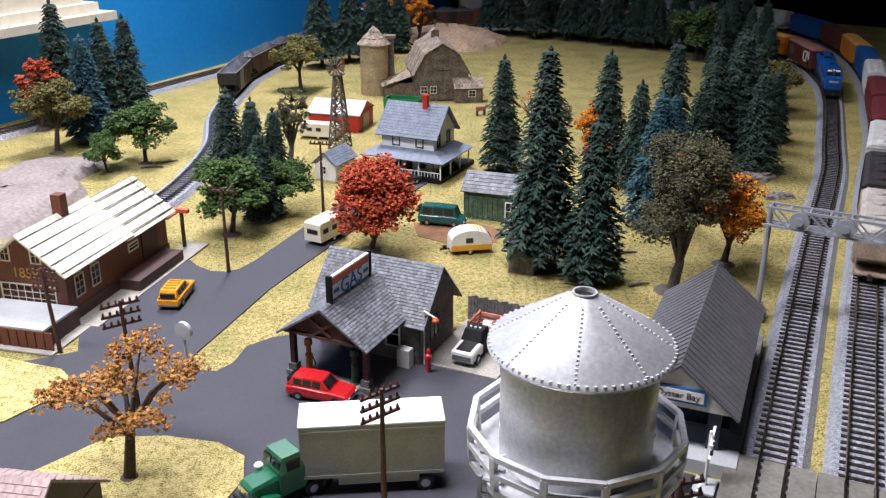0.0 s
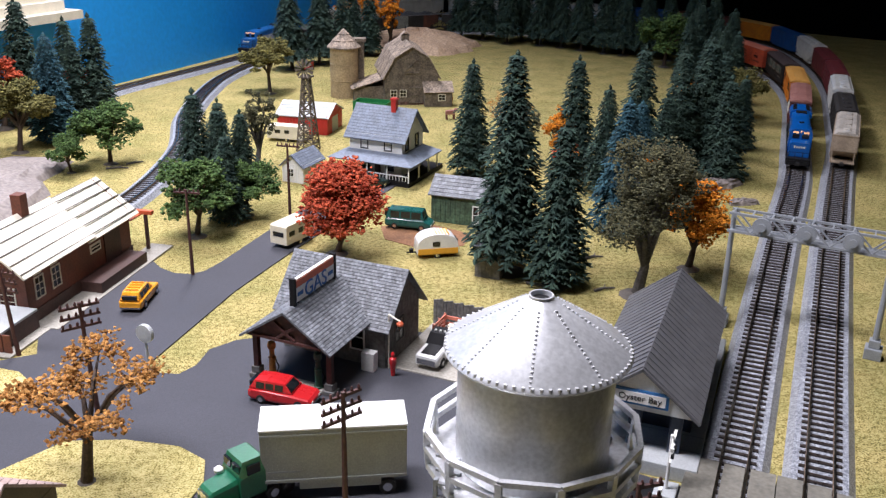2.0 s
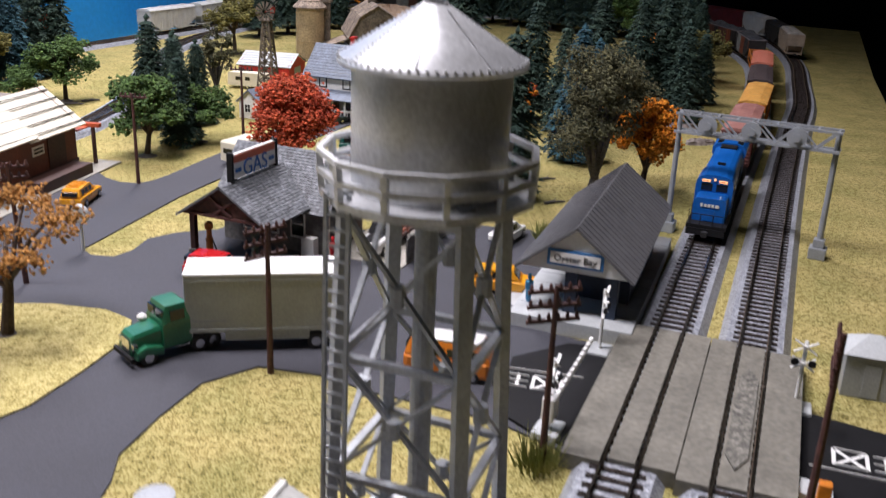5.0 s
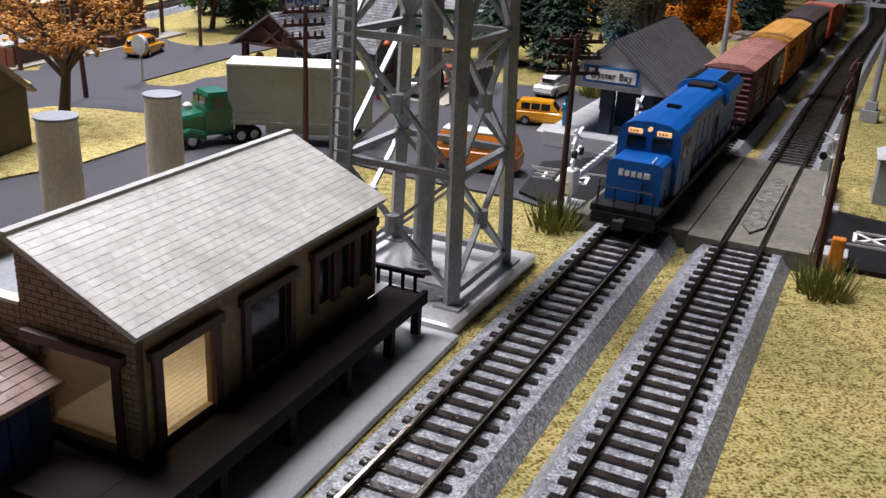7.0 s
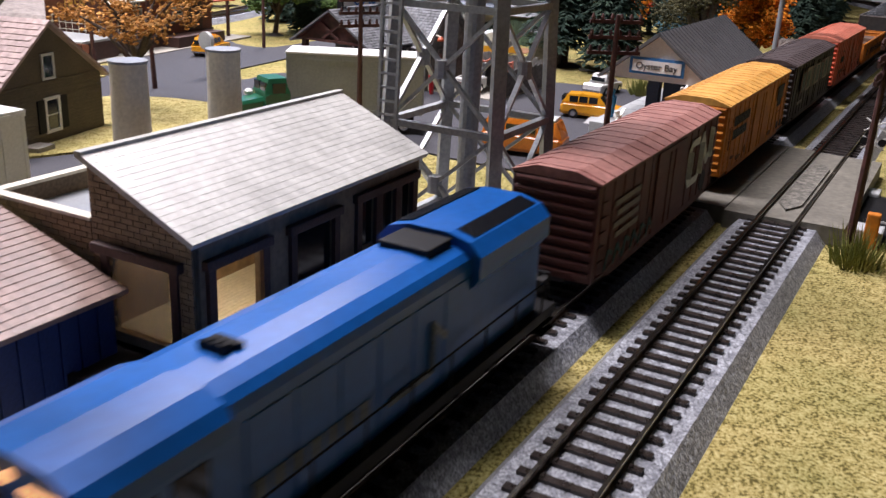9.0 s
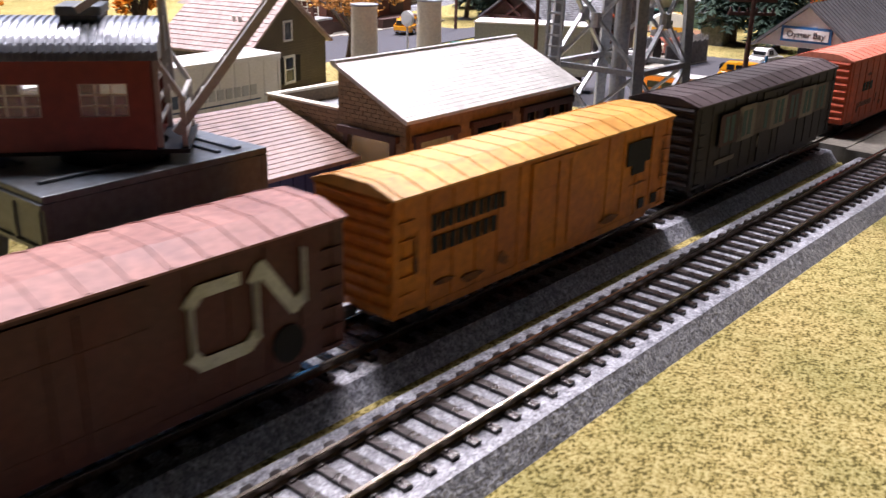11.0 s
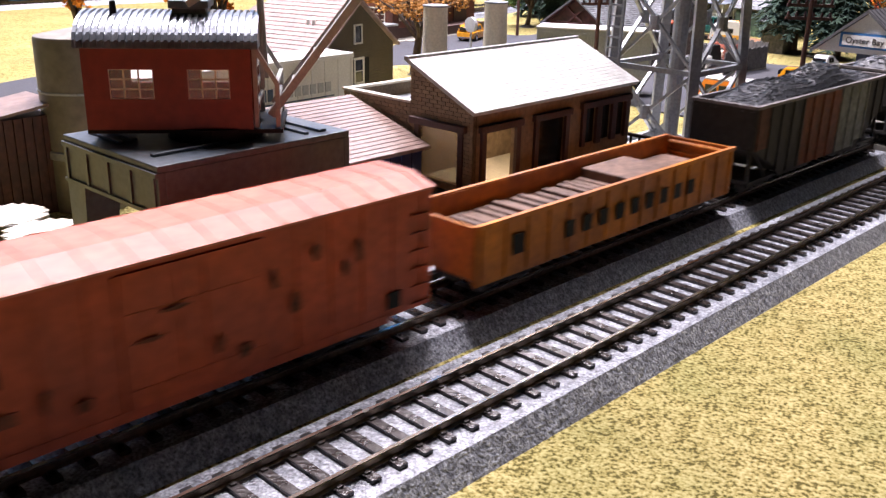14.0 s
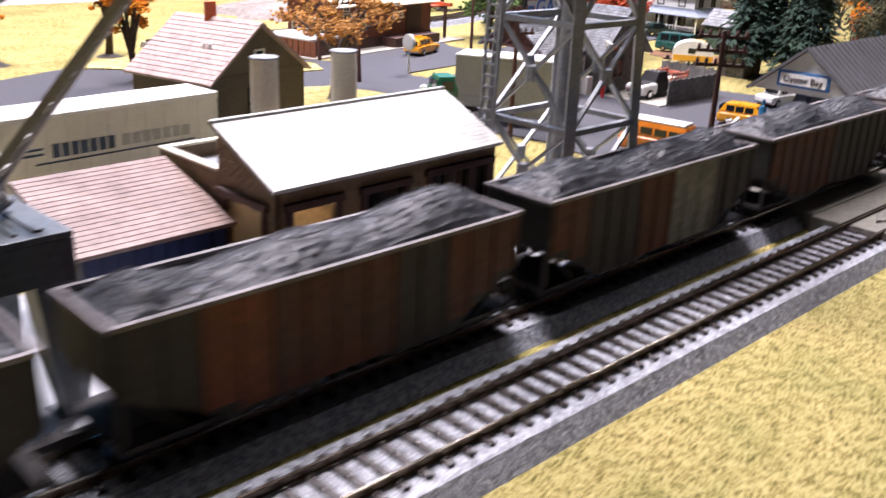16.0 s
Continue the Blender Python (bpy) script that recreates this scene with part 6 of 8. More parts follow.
def station():
    ob = thing("station_shelter", "small station shelter with grey ribbed roof and white gable", "station", x=14.6, y=58.4, rz=-22.0)
    part("platform", Geo().box(-0.6, -0.6, 0.0, 7.6, 20.0, 1.05, 0.06), M_LIGHTGREY, ob, "pale blue-grey platform")
    jn = Geo()
    for k in range(9):
        jn.box(-0.55, 1.6 + k * 2.0, 1.05, 7.55, 1.66 + k * 2.0, 1.062)
    part("joint", jn, M_GREYP, ob)
    part("ramp", Geo().along([(2.0, 0.0), (5.4, 0.0), (5.4, 0.6)], -2.2, -0.6), M_LIGHTGREY, ob)
    dk = mat("navy_wall", (0.02, 0.035, 0.07), 0.5)
    part("wall", Geo().box(3.0, 4.0, 1.05, 6.6, 4.2, 4.4).box(6.4, 4.2, 1.05, 6.6, 16.0, 4.4).box(3.0, 15.8, 1.05, 6.4, 16.0, 4.4), dk, ob, "dark blue shelter wall")
    for x, y in ((3.1, 1.4), (5.8, 1.4), (1.0, 9.0), (1.0, 15.5)):
        part("post", Geo().box(x - 0.4, y - 0.4, 1.05, x + 0.4, y + 0.4, 4.4), dk, ob, "dark blue square post")
    zr, ze = 7.35, 4.15
    for s in (-1, 1):
        c = 3.4
        part("roof_slope", Geo().slab([(c, 0.0, zr), (c, 18.6, zr), (c + s * 4.0, 18.6, ze), (c + s * 4.0, 0.0, ze)], 0.18), M_STROOF, ob, "dark grey roof slope")
        rb = Geo()
        for k in range(24):
            y = 0.3 + k * 0.78
            rb.beam((c + s * 0.05, y, zr + 0.03), (c + s * 3.95, y, ze + 0.03), 0.09, 0.06)
        part("roof_rib", rb, M_STROOF, ob)
    part("gable", Geo().side([(-0.25, 4.15), (7.05, 4.15), (3.4, 7.1)], 0.35, 0.55), M_WHITE, ob, "white gable board")
    part("gable", Geo().side([(-0.25, 4.15), (7.05, 4.15), (3.4, 7.1)], 18.0, 18.2), M_WHITE, ob)
    sg = part("name_board", Geo().box(1.55, 0.22, 4.55, 5.25, 0.36, 5.65), M_SIGNBL, ob, "white name board with a blue border")
    part("board_face", Geo().box(1.75, 0.18, 4.72, 5.05, 0.23, 5.48), M_WHITE, sg)
    lettering("lettering", "Oyster Bay", 0.62, M_BLACK, sg, pose(3.4 * U, 0.17 * U, 5.09 * U, 90, 0, 0), "black station name")


station()

# ---- brick workshop beside the track ----
M_BRICKT = mat("tan_brick", (0.30, 0.215, 0.125), 0.6, fine=400, coarse=120, var=0.12, bump=0.15, isle=0.12)
M_MORTAR = mat("mortar", (0.16, 0.115, 0.07), 0.8)
M_BRTRIM = mat("brown_trim", (0.075, 0.035, 0.03), 0.5, var=0.12)
M_SHEDROOF = mat("pale_shingle_roof", (0.52, 0.52, 0.49), 0.38, fine=260, coarse=80, var=0.08, bump=0.2, spec=0.6)
M_TILE = mat("red_brown_tile", (0.27, 0.18, 0.15), 0.42, fine=300, coarse=80, var=0.12, bump=0.15, spec=0.6)
M_NAVY = mat("navy_board", (0.012, 0.03, 0.11), 0.5, var=0.1)
M_DOCK = mat("black_brown_dock", (0.013, 0.010, 0.011), 0.7, var=0.15, bump=0.2, spec=0.12)
M_DOORGLOW = glowing("bulb", (1.0, 0.80, 0.55), 160.0)
SHED = dict(x=2.1, y=16.1, rz=-21.0)


def bricks(parent, a0, a1, fixed, out, z0, ztop, axis, m, holes=()):
    """Bricks standing proud of a wall; ztop gives the wall's height along it."""
    g, bw, bh, row, z = Geo(), 0.46, 0.17, 0, z0
    while z < 12:
        a = a0 - (bw / 2 if row % 2 else 0)
        any_here = False
        while a < a1:
            b0, b1 = max(a, a0) + 0.015, min(a + bw, a1) - 0.015
            c = (b0 + b1) / 2
            if b1 - b0 > 0.05 and z + bh < ztop(c) and not any(h[0] - 0.05 < c < h[1] + 0.05 and h[2] < z + bh / 2 < h[3] for h in holes):
                lo, hi = min(fixed, fixed + out * 0.05), max(fixed, fixed + out * 0.05)
                any_here = True
                if axis == "x":
                    g.box(b0, lo, z + 0.012, b1, hi, z + bh - 0.012)
                else:
                    g.box(lo, b0, z + 0.012, hi, b1, z + bh - 0.012)
            a += bw
        if not any_here:
            break
        z, row = z + bh, row + 1
    return tagged(part("bricks", g, m, parent, "raised tan bricks"), kind="stuff")


def workshop():
    ob = thing("brick_workshop", "tan brick workshop with a pale sloping shingle roof", "workshop", **SHED)
    W, D, E, R, z = 3.64, 11.9, 5.45, 7.1, 1.9
    doors = [(0.7, 2.7, z + 0.25, 4.5), (4.3, 6.3, z + 0.25, 4.5), (7.9, 8.8, 2.9, 4.6), (9.2, 10.1, 2.9, 4.6), (10.5, 11.3, 2.9, 4.6)]
    # wall to the track, with real openings
    y = 0.0
    for a, b, c, d in doors:
        part("wall", Geo().box(-0.2, y, z, 0, a, E), M_BRICKT, ob)
        part("wall", Geo().box(-0.2, a, z, 0, b, c), M_BRICKT, ob)
        part("wall", Geo().box(-0.2, a, d, 0, b, E), M_BRICKT, ob)
        y = b
    part("wall", Geo().box(-0.2, y, z, 0, D, E), M_BRICKT, ob)
    fr = Geo()
    fr.side([(-W, z), (-3.05, z), (-3.05, 4.5), (-0.75, 4.5), (-0.75, z), (0, z), (0, E), (-W, R)], 0.0, 0.2)
    part("front_wall", fr, M_MORTAR, ob)
    part("back_wall", Geo().side([(-W, z), (0, z), (0, E), (-W, R)], D - 0.2, D).box(-W, 0.2, z, -W + 0.2, D - 0.2, R - 0.1), M_BRICKT, ob)
    bricks(ob, -W, 0, 0.0, -1, z, lambda c: E + (R - E) * (-c / W), "x", M_BRICKT, [(-3.05, -0.75, 0, 4.55)])
    part("floor", Geo().box(-W + 0.2, 0.2, z, -0.2, D - 0.2, z + 0.12), M_CREAM, ob, "pale plank floor")
    for k in range(18):
        part("floor_board", Geo().box(-W + 0.25 + k * 0.18, 0.2, z + 0.12, -W + 0.41 + k * 0.18, D - 0.2, z + 0.14), M_CREAM, ob)
    # Glow added inside to brighten the doorway; no lamp is known there.
    part("bulb", Geo().lathe([(0.12, 4.9), (0.2, 5.05), (0.12, 5.2)], 12, -1.6, 2.6), M_DOORGLOW, ob, "added glowing body that brightens the doorway")
    # roof, thick sheet with rows of shingles
    k = 0.25
    zz = lambda x: E + (R - E) * (-x / W)
    rf = part("roof", Geo().slab([(k, -k, zz(k) + 0.12), (k, D + k, zz(k) + 0.12), (-W - 0.05, D + k, R + 0.14), (-W - 0.05, -k, R + 0.14)], 0.16), M_SHEDROOF, ob, "pale shingle roof sheet")
    sh, rr = Geo(), random.Random(3)
    for i in range(17):
        x0, x1 = k - (W + 0.3) * i / 17, k - (W + 0.3) * (i + 1) / 17
        for j in range(30):
            y0, y1 = -k + (D + 2 * k) * (j + 0.5 * (i % 2) - 0.5) / 30, -k + (D + 2 * k) * (j + 1 + 0.5 * (i % 2) - 0.5) / 30
            y0, y1 = max(y0, -k), min(y1, D + k)
            e = rr.uniform(0.0, 0.006)
            sh.add([(x0, y0 + 0.012, zz(x0) + 0.130 + e), (x0, y1 - 0.012, zz(x0) + 0.130 + e), (x1, y1 - 0.012, zz(x1) + 0.126), (x1, y0 + 0.012, zz(x1) + 0.126),
                    (x0, y0 + 0.012, zz(x0) + 0.11), (x0, y1 - 0.012, zz(x0) + 0.11)], [(0, 1, 2, 3), (0, 4, 5, 1)])
    tagged(part("shingles", sh, M_SHEDROOF, rf), kind="stuff")
    part("ridge_cap", Geo().box(-W - 0.2, -k, R + 0.02, -W + 0.05, D + k, R + 0.2), M_SHEDROOF, rf)
    for a, b, c, d in doors:
        f = Geo().box(-0.05, a - 0.28, c - 0.1, 0.14, a, d).box(-0.05, b, c - 0.1, 0.14, b + 0.28, d).box(-0.05, a - 0.4, d, 0.22, b + 0.4, d + 0.3, 0.04)
        part("door_frame" if c < 2.5 else "window_frame", f, M_BRTRIM, ob, "dark brown frame with a cornice")
        if a > 3:
            part("pane", Geo().box(-0.12, a, c, -0.08, b, d), M_GLASS, ob, "dark glass")
    part("door_frame", Geo().box(-3.3, -0.14, z, -3.05, 0.05, 4.5).box(-0.75, -0.14, z, -0.5, 0.05, 4.5).box(-3.5, -0.3, 4.5, -0.3, 0.05, 4.8, 0.05), M_BRTRIM, ob, "dark brown frame with a cornice")
    part("pane", Geo().box(-3.05, 0.08, z + 0.3, -0.75, 0.1, 4.5), clear("thin_glass", (0.3, 0.28, 0.25), 0.1, 0.55), ob, "clear window sheet")
    part("sill", Geo().box(-3.05, -0.1, z, -0.75, 0.2, z + 0.3), M_BRICKT, ob)
    # low flat-roofed wing behind
    X0, zp = -8.0, 5.3
    part("wing_wall", Geo().box(X0, 0, 0, X0 + 0.2, D, zp).box(X0 + 0.2, 0, 0, -W, 0.2, zp).box(X0 + 0.2, D - 0.2, 0, -W, D, zp), M_MORTAR, ob)
    bricks(ob, X0, -W, 0.0, -1, 0.0, lambda c: zp, "x", M_BRICKT)
    part("flat_roof", Geo().box(X0 + 0.2, 0.2, zp - 0.7, -W, D - 0.2, zp - 0.6), M_GREYP, ob, "grey flat roof")
    part("coping", Geo().box(X0 - 0.08, -0.08, zp, X0 + 0.28, D + 0.08, zp + 0.1).box(X0 + 0.28, -0.08, zp, -W, 0.28, zp + 0.1).box(X0 + 0.28, D - 0.28, zp, -W, D + 0.08, zp + 0.1), M_CREAM, ob, "cream coping")
    for x, yy in ((-5.5, 7.7), (-5.8, 3.7)):
        st = part("smokestack", Geo().lathe([(0.62, zp - 0.7), (0.56, 9.0)], 24, x, yy), M_CREAM, ob, "cream round smokestack")
        part("cap", Geo().lathe([(0.6, 9.0), (0.6, 9.08), (0.45, 9.1)], 24, x, yy), M_GREYP, st, "grey stack cap")
    # loading dock
    part("dock_deck", Geo().box(0.02, -2.2, 1.62, 1.5, D + 1.0, 1.88, 0.03).box(-4.4, -2.2, 1.62, 0.02, -0.35, 1.88), M_DOCK, ob, "dark plank loading dock")
    part("dock_skirt", Geo().box(-4.2, -0.3, 0.28, 0.0, D, 1.62), M_DOCK, ob)
    for yy in (-2.0, 1.2, 4.4, 7.6, 10.6, 12.7):
        part("dock_post", Geo().box(1.15, yy - 0.15, 0.3, 1.45, yy + 0.15, 1.62), M_DOCK, ob)
    for x in (-4.2, -2.4, -0.6):
        part("dock_post", Geo().box(x - 0.15, -2.1, 0.3, x + 0.15, -1.8, 1.62), M_DOCK, ob)
    part("dock_beam", Geo().box(1.4, -2.3, 1.45, 1.6, D + 1.1, 1.95, 0.03).box(-4.5, -2.35, 1.45, 1.6, -2.15, 1.95, 0.03), M_DOCK, ob)
    rl = Geo()
    for q in range(6):
        rl.box(-1.4 + q * 0.5, D + 0.85, 1.88, -1.3 + q * 0.5, D + 0.95, 2.6)
    rl.box(-1.5, D + 0.8, 2.5, 1.5, D + 1.0, 2.65)
    part("dock_rail", rl, M_DOCK, ob)
    part("bay_wall", Geo().box(-0.2, D, 1.88, -0.02, D + 0.02, 2.0), M_DOCK, ob)
    return ob


workshop()
SHM = pose(2.1 * U, 16.1 * U, 0, 0, 0, -21.0)
solid("paved_slab", Geo().box(-8.5, -10.5, 0.0, 2.75, 13.4, 0.28, 0.05), M_SLAB, "smooth grey paved slab under the workshop", kind="structure", **SHED)


def blue_store():
    ob = thing("store_shed", "low navy blue store with a red-brown tiled roof", "shed", **SHED)
    x0, x1, y0, y1, e, r = -7.2, -2.4, -6.2, -0.6, 3.7, 5.1
    part("wall", Geo().box(x0, y0, 0.28, x1, y1, e), M_NAVY, ob, "navy blue wall")
    zz = lambda x: e + (r - e) * (x1 - x) / (x1 - x0)
    rf = part("roof", Geo().slab([(x1 + 0.3, y0 - 0.3, zz(x1 + 0.3) + 0.1), (x1 + 0.3, y1 + 0.3, zz(x1 + 0.3) + 0.1), (x0, y1 + 0.3, r + 0.1), (x0, y0 - 0.3, r + 0.1)], 0.14), M_TILE, ob, "red-brown tiled slope")
    g = Geo()
    for i in range(18):
        xa, xb = x1 + 0.3 + (x0 - x1 - 0.3) * i / 18, x1 + 0.3 + (x0 - x1 - 0.3) * (i + 1) / 18
        for j in range(14):
            ya, yb = y0 - 0.3 + (y1 - y0 + 0.6) * j / 14 + 0.012, y0 - 0.3 + (y1 - y0 + 0.6) * (j + 1) / 14 - 0.012
            g.add([(xa, ya, zz(xa) + 0.135), (xa, yb, zz(xa) + 0.135), (xb, yb, zz(xb) + 0.112), (xb, ya, zz(xb) + 0.112), (xa, ya, zz(xa) + 0.09), (xa, yb, zz(xa) + 0.09)], [(0, 1, 2, 3), (0, 4, 5, 1)])
    tagged(part("tiles", g, M_TILE, rf), kind="stuff")
    for q in range(9):
        part("wall_board", Geo().box(x1, y0 + 0.05 + q * 0.62, 0.3, x1 + 0.05, y0 + 0.6 + q * 0.62, e), M_NAVY, ob)


blue_store()

# ---- gantry crane ----
M_GANTRY = mat("gunmetal_grey", (0.074, 0.098, 0.122), 0.42, 0.0, fine=400, coarse=60, var=0.12, bump=0.12, c2=(0.090, 0.098, 0.100))
M_CAB = mat("cab_red_brown", (0.20, 0.032, 0.016), 0.38, fine=300, coarse=40, var=0.08, bump=0.05)
M_CORR = mat("galvanised_sheet", (0.33, 0.36, 0.40), 0.36, 0.6, fine=400, coarse=60, var=0.12)
M_BOOM = mat("pale_grey_boom", (0.42, 0.41, 0.38), 0.5, var=0.06)


def gantry():
    ob = thing("crane_gantry", "dark grey steel portal gantry of a yard crane", "crane", x=-1.9, y=1.4, rz=-20.5)
    X, Y, zt = -5.6, 7.15, 6.1
    part("deck", Geo().box(X, 0, zt - 0.2, 0, Y, zt, 0.04), M_GANTRY, ob)
    pl = Geo()
    for a in ((X + 0.5, 0.6, X + 2.4, 0.75), (X + 0.5, 1.1, X + 2.4, 1.25), (-2.6, 5.6, -0.4, 5.75), (-2.6, 6.2, -0.4, 6.5), (-1.2, 0.5, -1.0, 4.2), (X + 0.6, 2.2, X + 0.8, 6.4)):
        pl.box(a[0], a[1], zt, a[2], a[3], zt + 0.09, 0.02)
    part("deck_rib", pl, M_GANTRY, ob)
    for x0, y0, x1, y1 in ((X, 0, 0, 0.25), (X, Y - 0.25, 0, Y)):
        part("girder", Geo().box(x0, y0, zt - 1.5, x1, y1, zt - 0.2, 0.03), M_GANTRY, ob)
    for x0 in (X, -0.25):
        part("girder", Geo().box(x0, 0.25, zt - 1.5, x0 + 0.25, Y - 0.25, zt - 0.2, 0.03), M_GANTRY, ob)
    st = Geo()
    for k in range(5):
        st.box(X + 0.1 + k * 1.3, -0.06, zt - 1.45, X + 0.25 + k * 1.3, 0.02, zt - 0.25)
    st.box(X, -0.08, zt - 0.35, 0, 0.02, zt - 0.2).box(X, -0.08, zt - 1.5, 0, 0.02, zt - 1.38)
    part("stiffener", st, M_GANTRY, ob)
    for x, y, sx, sy in ((X, 0, 1, 1), (0, 0, -1, 1), (0, Y, -1, -1), (X, Y, 1, -1)):
        g = Geo()
        a, b, t = 1.25, 0.75, zt - 1.5
        p = lambda u, v, z: (x + sx * u, y + sy * v, z)
        vs = [p(0, 0, t), p(a * 0.9, 0, t), p(a * 0.9, a, t), p(0, a, t), p(0, 0, 0.25), p(b, 0, 0.25), p(b, b, 0.25), p(0, b, 0.25)]
        fs = [(0, 1, 2, 3), (7, 6, 5, 4), (0, 4, 5, 1), (1, 5, 6, 2), (2, 6, 7, 3), (3, 7, 4, 0)]
        g.add(vs, fs if sx * sy > 0 else [q[::-1] for q in fs])
        lg = part("leg", g, M_GANTRY, ob)
        part("wheel_box", Geo().box(min(x, x + sx * 1.0), min(y - sy * 0.2, y + sy * 1.0), 0.0, max(x, x + sx * 1.0), max(y - sy * 0.2, y + sy * 1.0), 0.3), M_GANTRY, lg)
    part("turntable", Geo().lathe([(1.5, zt), (1.5, zt + 0.42)], 28, X / 2 + 0.4, Y / 2), M_BLACK, ob, "black slewing ring")
    return ob


gantry()


def crane_cab():
    ob = thing("crane_cab", "red-brown crane cab with a ribbed metal roof", "crane cab", x=-5.5, y=2.75, z=6.5, rz=29.0)
    L, W, H = 4.95, 3.2, 2.5
    wins = ((0.75, 2.05), (3.05, 4.3))
    for y0, y1 in ((0.0, 0.1), (W - 0.1, W)):
        for xa, za, xb, zb in ((0, 0, L, 0.95), (0, 1.85, L, H), (0, 0.95, wins[0][0], 1.85), (wins[0][1], 0.95, wins[1][0], 1.85), (wins[1][1], 0.95, L, 1.85)):
            part("wall_panel", Geo().box(xa, y0, za, xb, y1, zb), M_CAB, ob)
    part("end_wall", Geo().box(0, 0.1, 0, 0.1, W - 0.1, H), M_CAB, ob)
    part("floor", Geo().box(0, 0, -0.1, L + 0.9, W, 0.02), M_BLACK, ob)
    part("inner_floor", Geo().box(0.1, 0.1, 0.02, L, W - 0.1, 0.06), M_CAB, ob)
    for a, b in wins:
        wf = Geo()
        for k in range(4):
            x = a + (b - a) * k / 3
            wf.box(x - 0.025, 0.02, 0.95, x + 0.025, 0.07, 1.85)
        for k in range(4):
            z = 0.95 + 0.9 * k / 3
            wf.box(a, 0.02, z - 0.02, b, 0.07, z + 0.02)
        w = part("window_grid", wf, M_CREAM, ob, "pale window grid")
        part("pane", Geo().box(a, 0.04, 0.95, b, 0.05, 1.85), clear("window_sheet", (0.8, 0.78, 0.75), 0.12, 0.22), w, "clear pane")
    out = []
    n = 14
    for k in range(n + 1):
        a = math.pi * k / n
        out.append((W / 2 - (W / 2 + 0.18) * math.cos(a), H - 0.02 + 0.9 * math.sin(a)))
    part("roof", Geo().along(out, -0.15, L + 0.25), M_CORR, ob, "ribbed arched metal roof")
    for k in range(27):
        x = -0.1 + k * (L + 0.3) / 26
        g = Geo()
        for (ya, za), (yb, zb) in zip(out, out[1:]):
            g.beam((x, ya, za + 0.02), (x, yb, zb + 0.02), 0.10, 0.12)
        part("roof_rib", g, M_CORR, ob)
    part("vent_box", Geo().box(2.6, 0.9, H + 0.5, 3.6, 2.2, H + 1.05).box(2.5, 0.8, H + 1.05, 3.7, 2.3, H + 1.3, 0.05), M_GANTRY, ob, "grey roof vent box")
    part("stack", Geo().rod((0.85, 1.0, H + 0.6), (0.85, 1.0, H + 1.25), 0.13, 0.09, 10), M_BLACK, ob)
    fr = Geo()
    for y in (0.25, W - 0.25):
        fr.beam((L + 0.1, y, 0), (L + 0.1, y, H), 0.14).beam((L + 0.1, y, H), (L + 0.75, y, 1.4), 0.14).beam((L + 0.75, y, 1.4), (L + 0.75, y, 0), 0.14)
    for z in (0.3, 0.85, 1.4):
        fr.beam((L + 0.75, 0.25, z), (L + 0.75, W - 0.25, z), 0.12)
    for z in (0.7, 1.3, 1.9):
        fr.beam((L + 0.1, 0.25, z), (L + 0.1, W - 0.25, z), 0.1)
    part("front_frame", fr, M_BOOM, ob, "pale front frame")
    tip = Vector((L + 6.9, W / 2, 8.6))
    for y in (0.55, W - 0.55):
        part("boom_chord", Geo().beam((L + 0.5, y, 0.35), tip + Vector((0, (y - W / 2) * 0.2, 0)), 0.22, 0.24), M_BOOM, ob, "pale grey boom bar")
    for k in range(1, 9):
        q = k / 9
        hw = (W / 2 - 0.55) * (1 - 0.8 * q)
        c = Vector((L + 0.5, W / 2, 0.35)).lerp(tip, q)
        part("boom_rung", Geo().beam(c + Vector((0, -hw, 0)), c + Vector((0, hw, 0)), 0.12), M_BOOM, ob)
    part("sheave", Geo().rod(tip - Vector((0, 0.3, 0)), tip + Vector((0, 0.3, 0)), 0.3, n=16), M_GANTRY, ob, "dark boom-tip sheave")
    af = Geo()
    for y in (0.6, W - 0.6):
        af.beam((L + 0.3, y, 1.2), (L + 0.2, W / 2, 6.5), 0.13).beam((3.1, y, H + 1.2), (L + 2.2, W / 2, 6.2), 0.2)
    af.rod((L + 2.2, W / 2, 6.2), tuple(tip), 0.05, n=5)
    part("a_frame", af, M_BOOM, ob, "pale grey stays")
    return ob


crane_cab()
drum = thing("storage_drum", "tall weathered grey steel storage drum", "tank", x=-15.6, y=13.2)
dg = Geo().lathe([(1.75, 0), (1.75, 7.6), (1.7, 7.7), (0.2, 8.0)], 36)
dg.smooth = True
part("body", dg, mat("weathered_steel", (0.27, 0.25, 0.20), 0.45, 0.2, fine=200, coarse=30, var=0.1, c2=(0.19, 0.17, 0.13), mix=0.5), drum)
part("ring", Geo().lathe([(1.76, 2.4), (1.84, 2.45), (1.84, 2.75), (1.76, 2.8)], 36).lathe([(1.76, 5.3), (1.79, 5.32), (1.79, 5.4), (1.76, 5.42)], 36), M_GREYP, drum)
rs = thing("board_shed", "small rust-brown vertical board shed", "shed", x=-19.5, y=9.8, rz=-20)
part("wall", Geo().box(0, 0, 0, 2.6, 3.0, 4.4), M_TIMBER, rs)
for k in range(7):
    part("board", Geo().box(0.03 + k * 0.37, -0.07, 0, 0.33 + k * 0.37, 0, 4.4), M_TIMBER, rs)
    part("board", Geo().box(2.6, 0.05 + k * 0.42, 0, 2.67, 0.4 + k * 0.42, 4.4), M_TIMBER, rs)
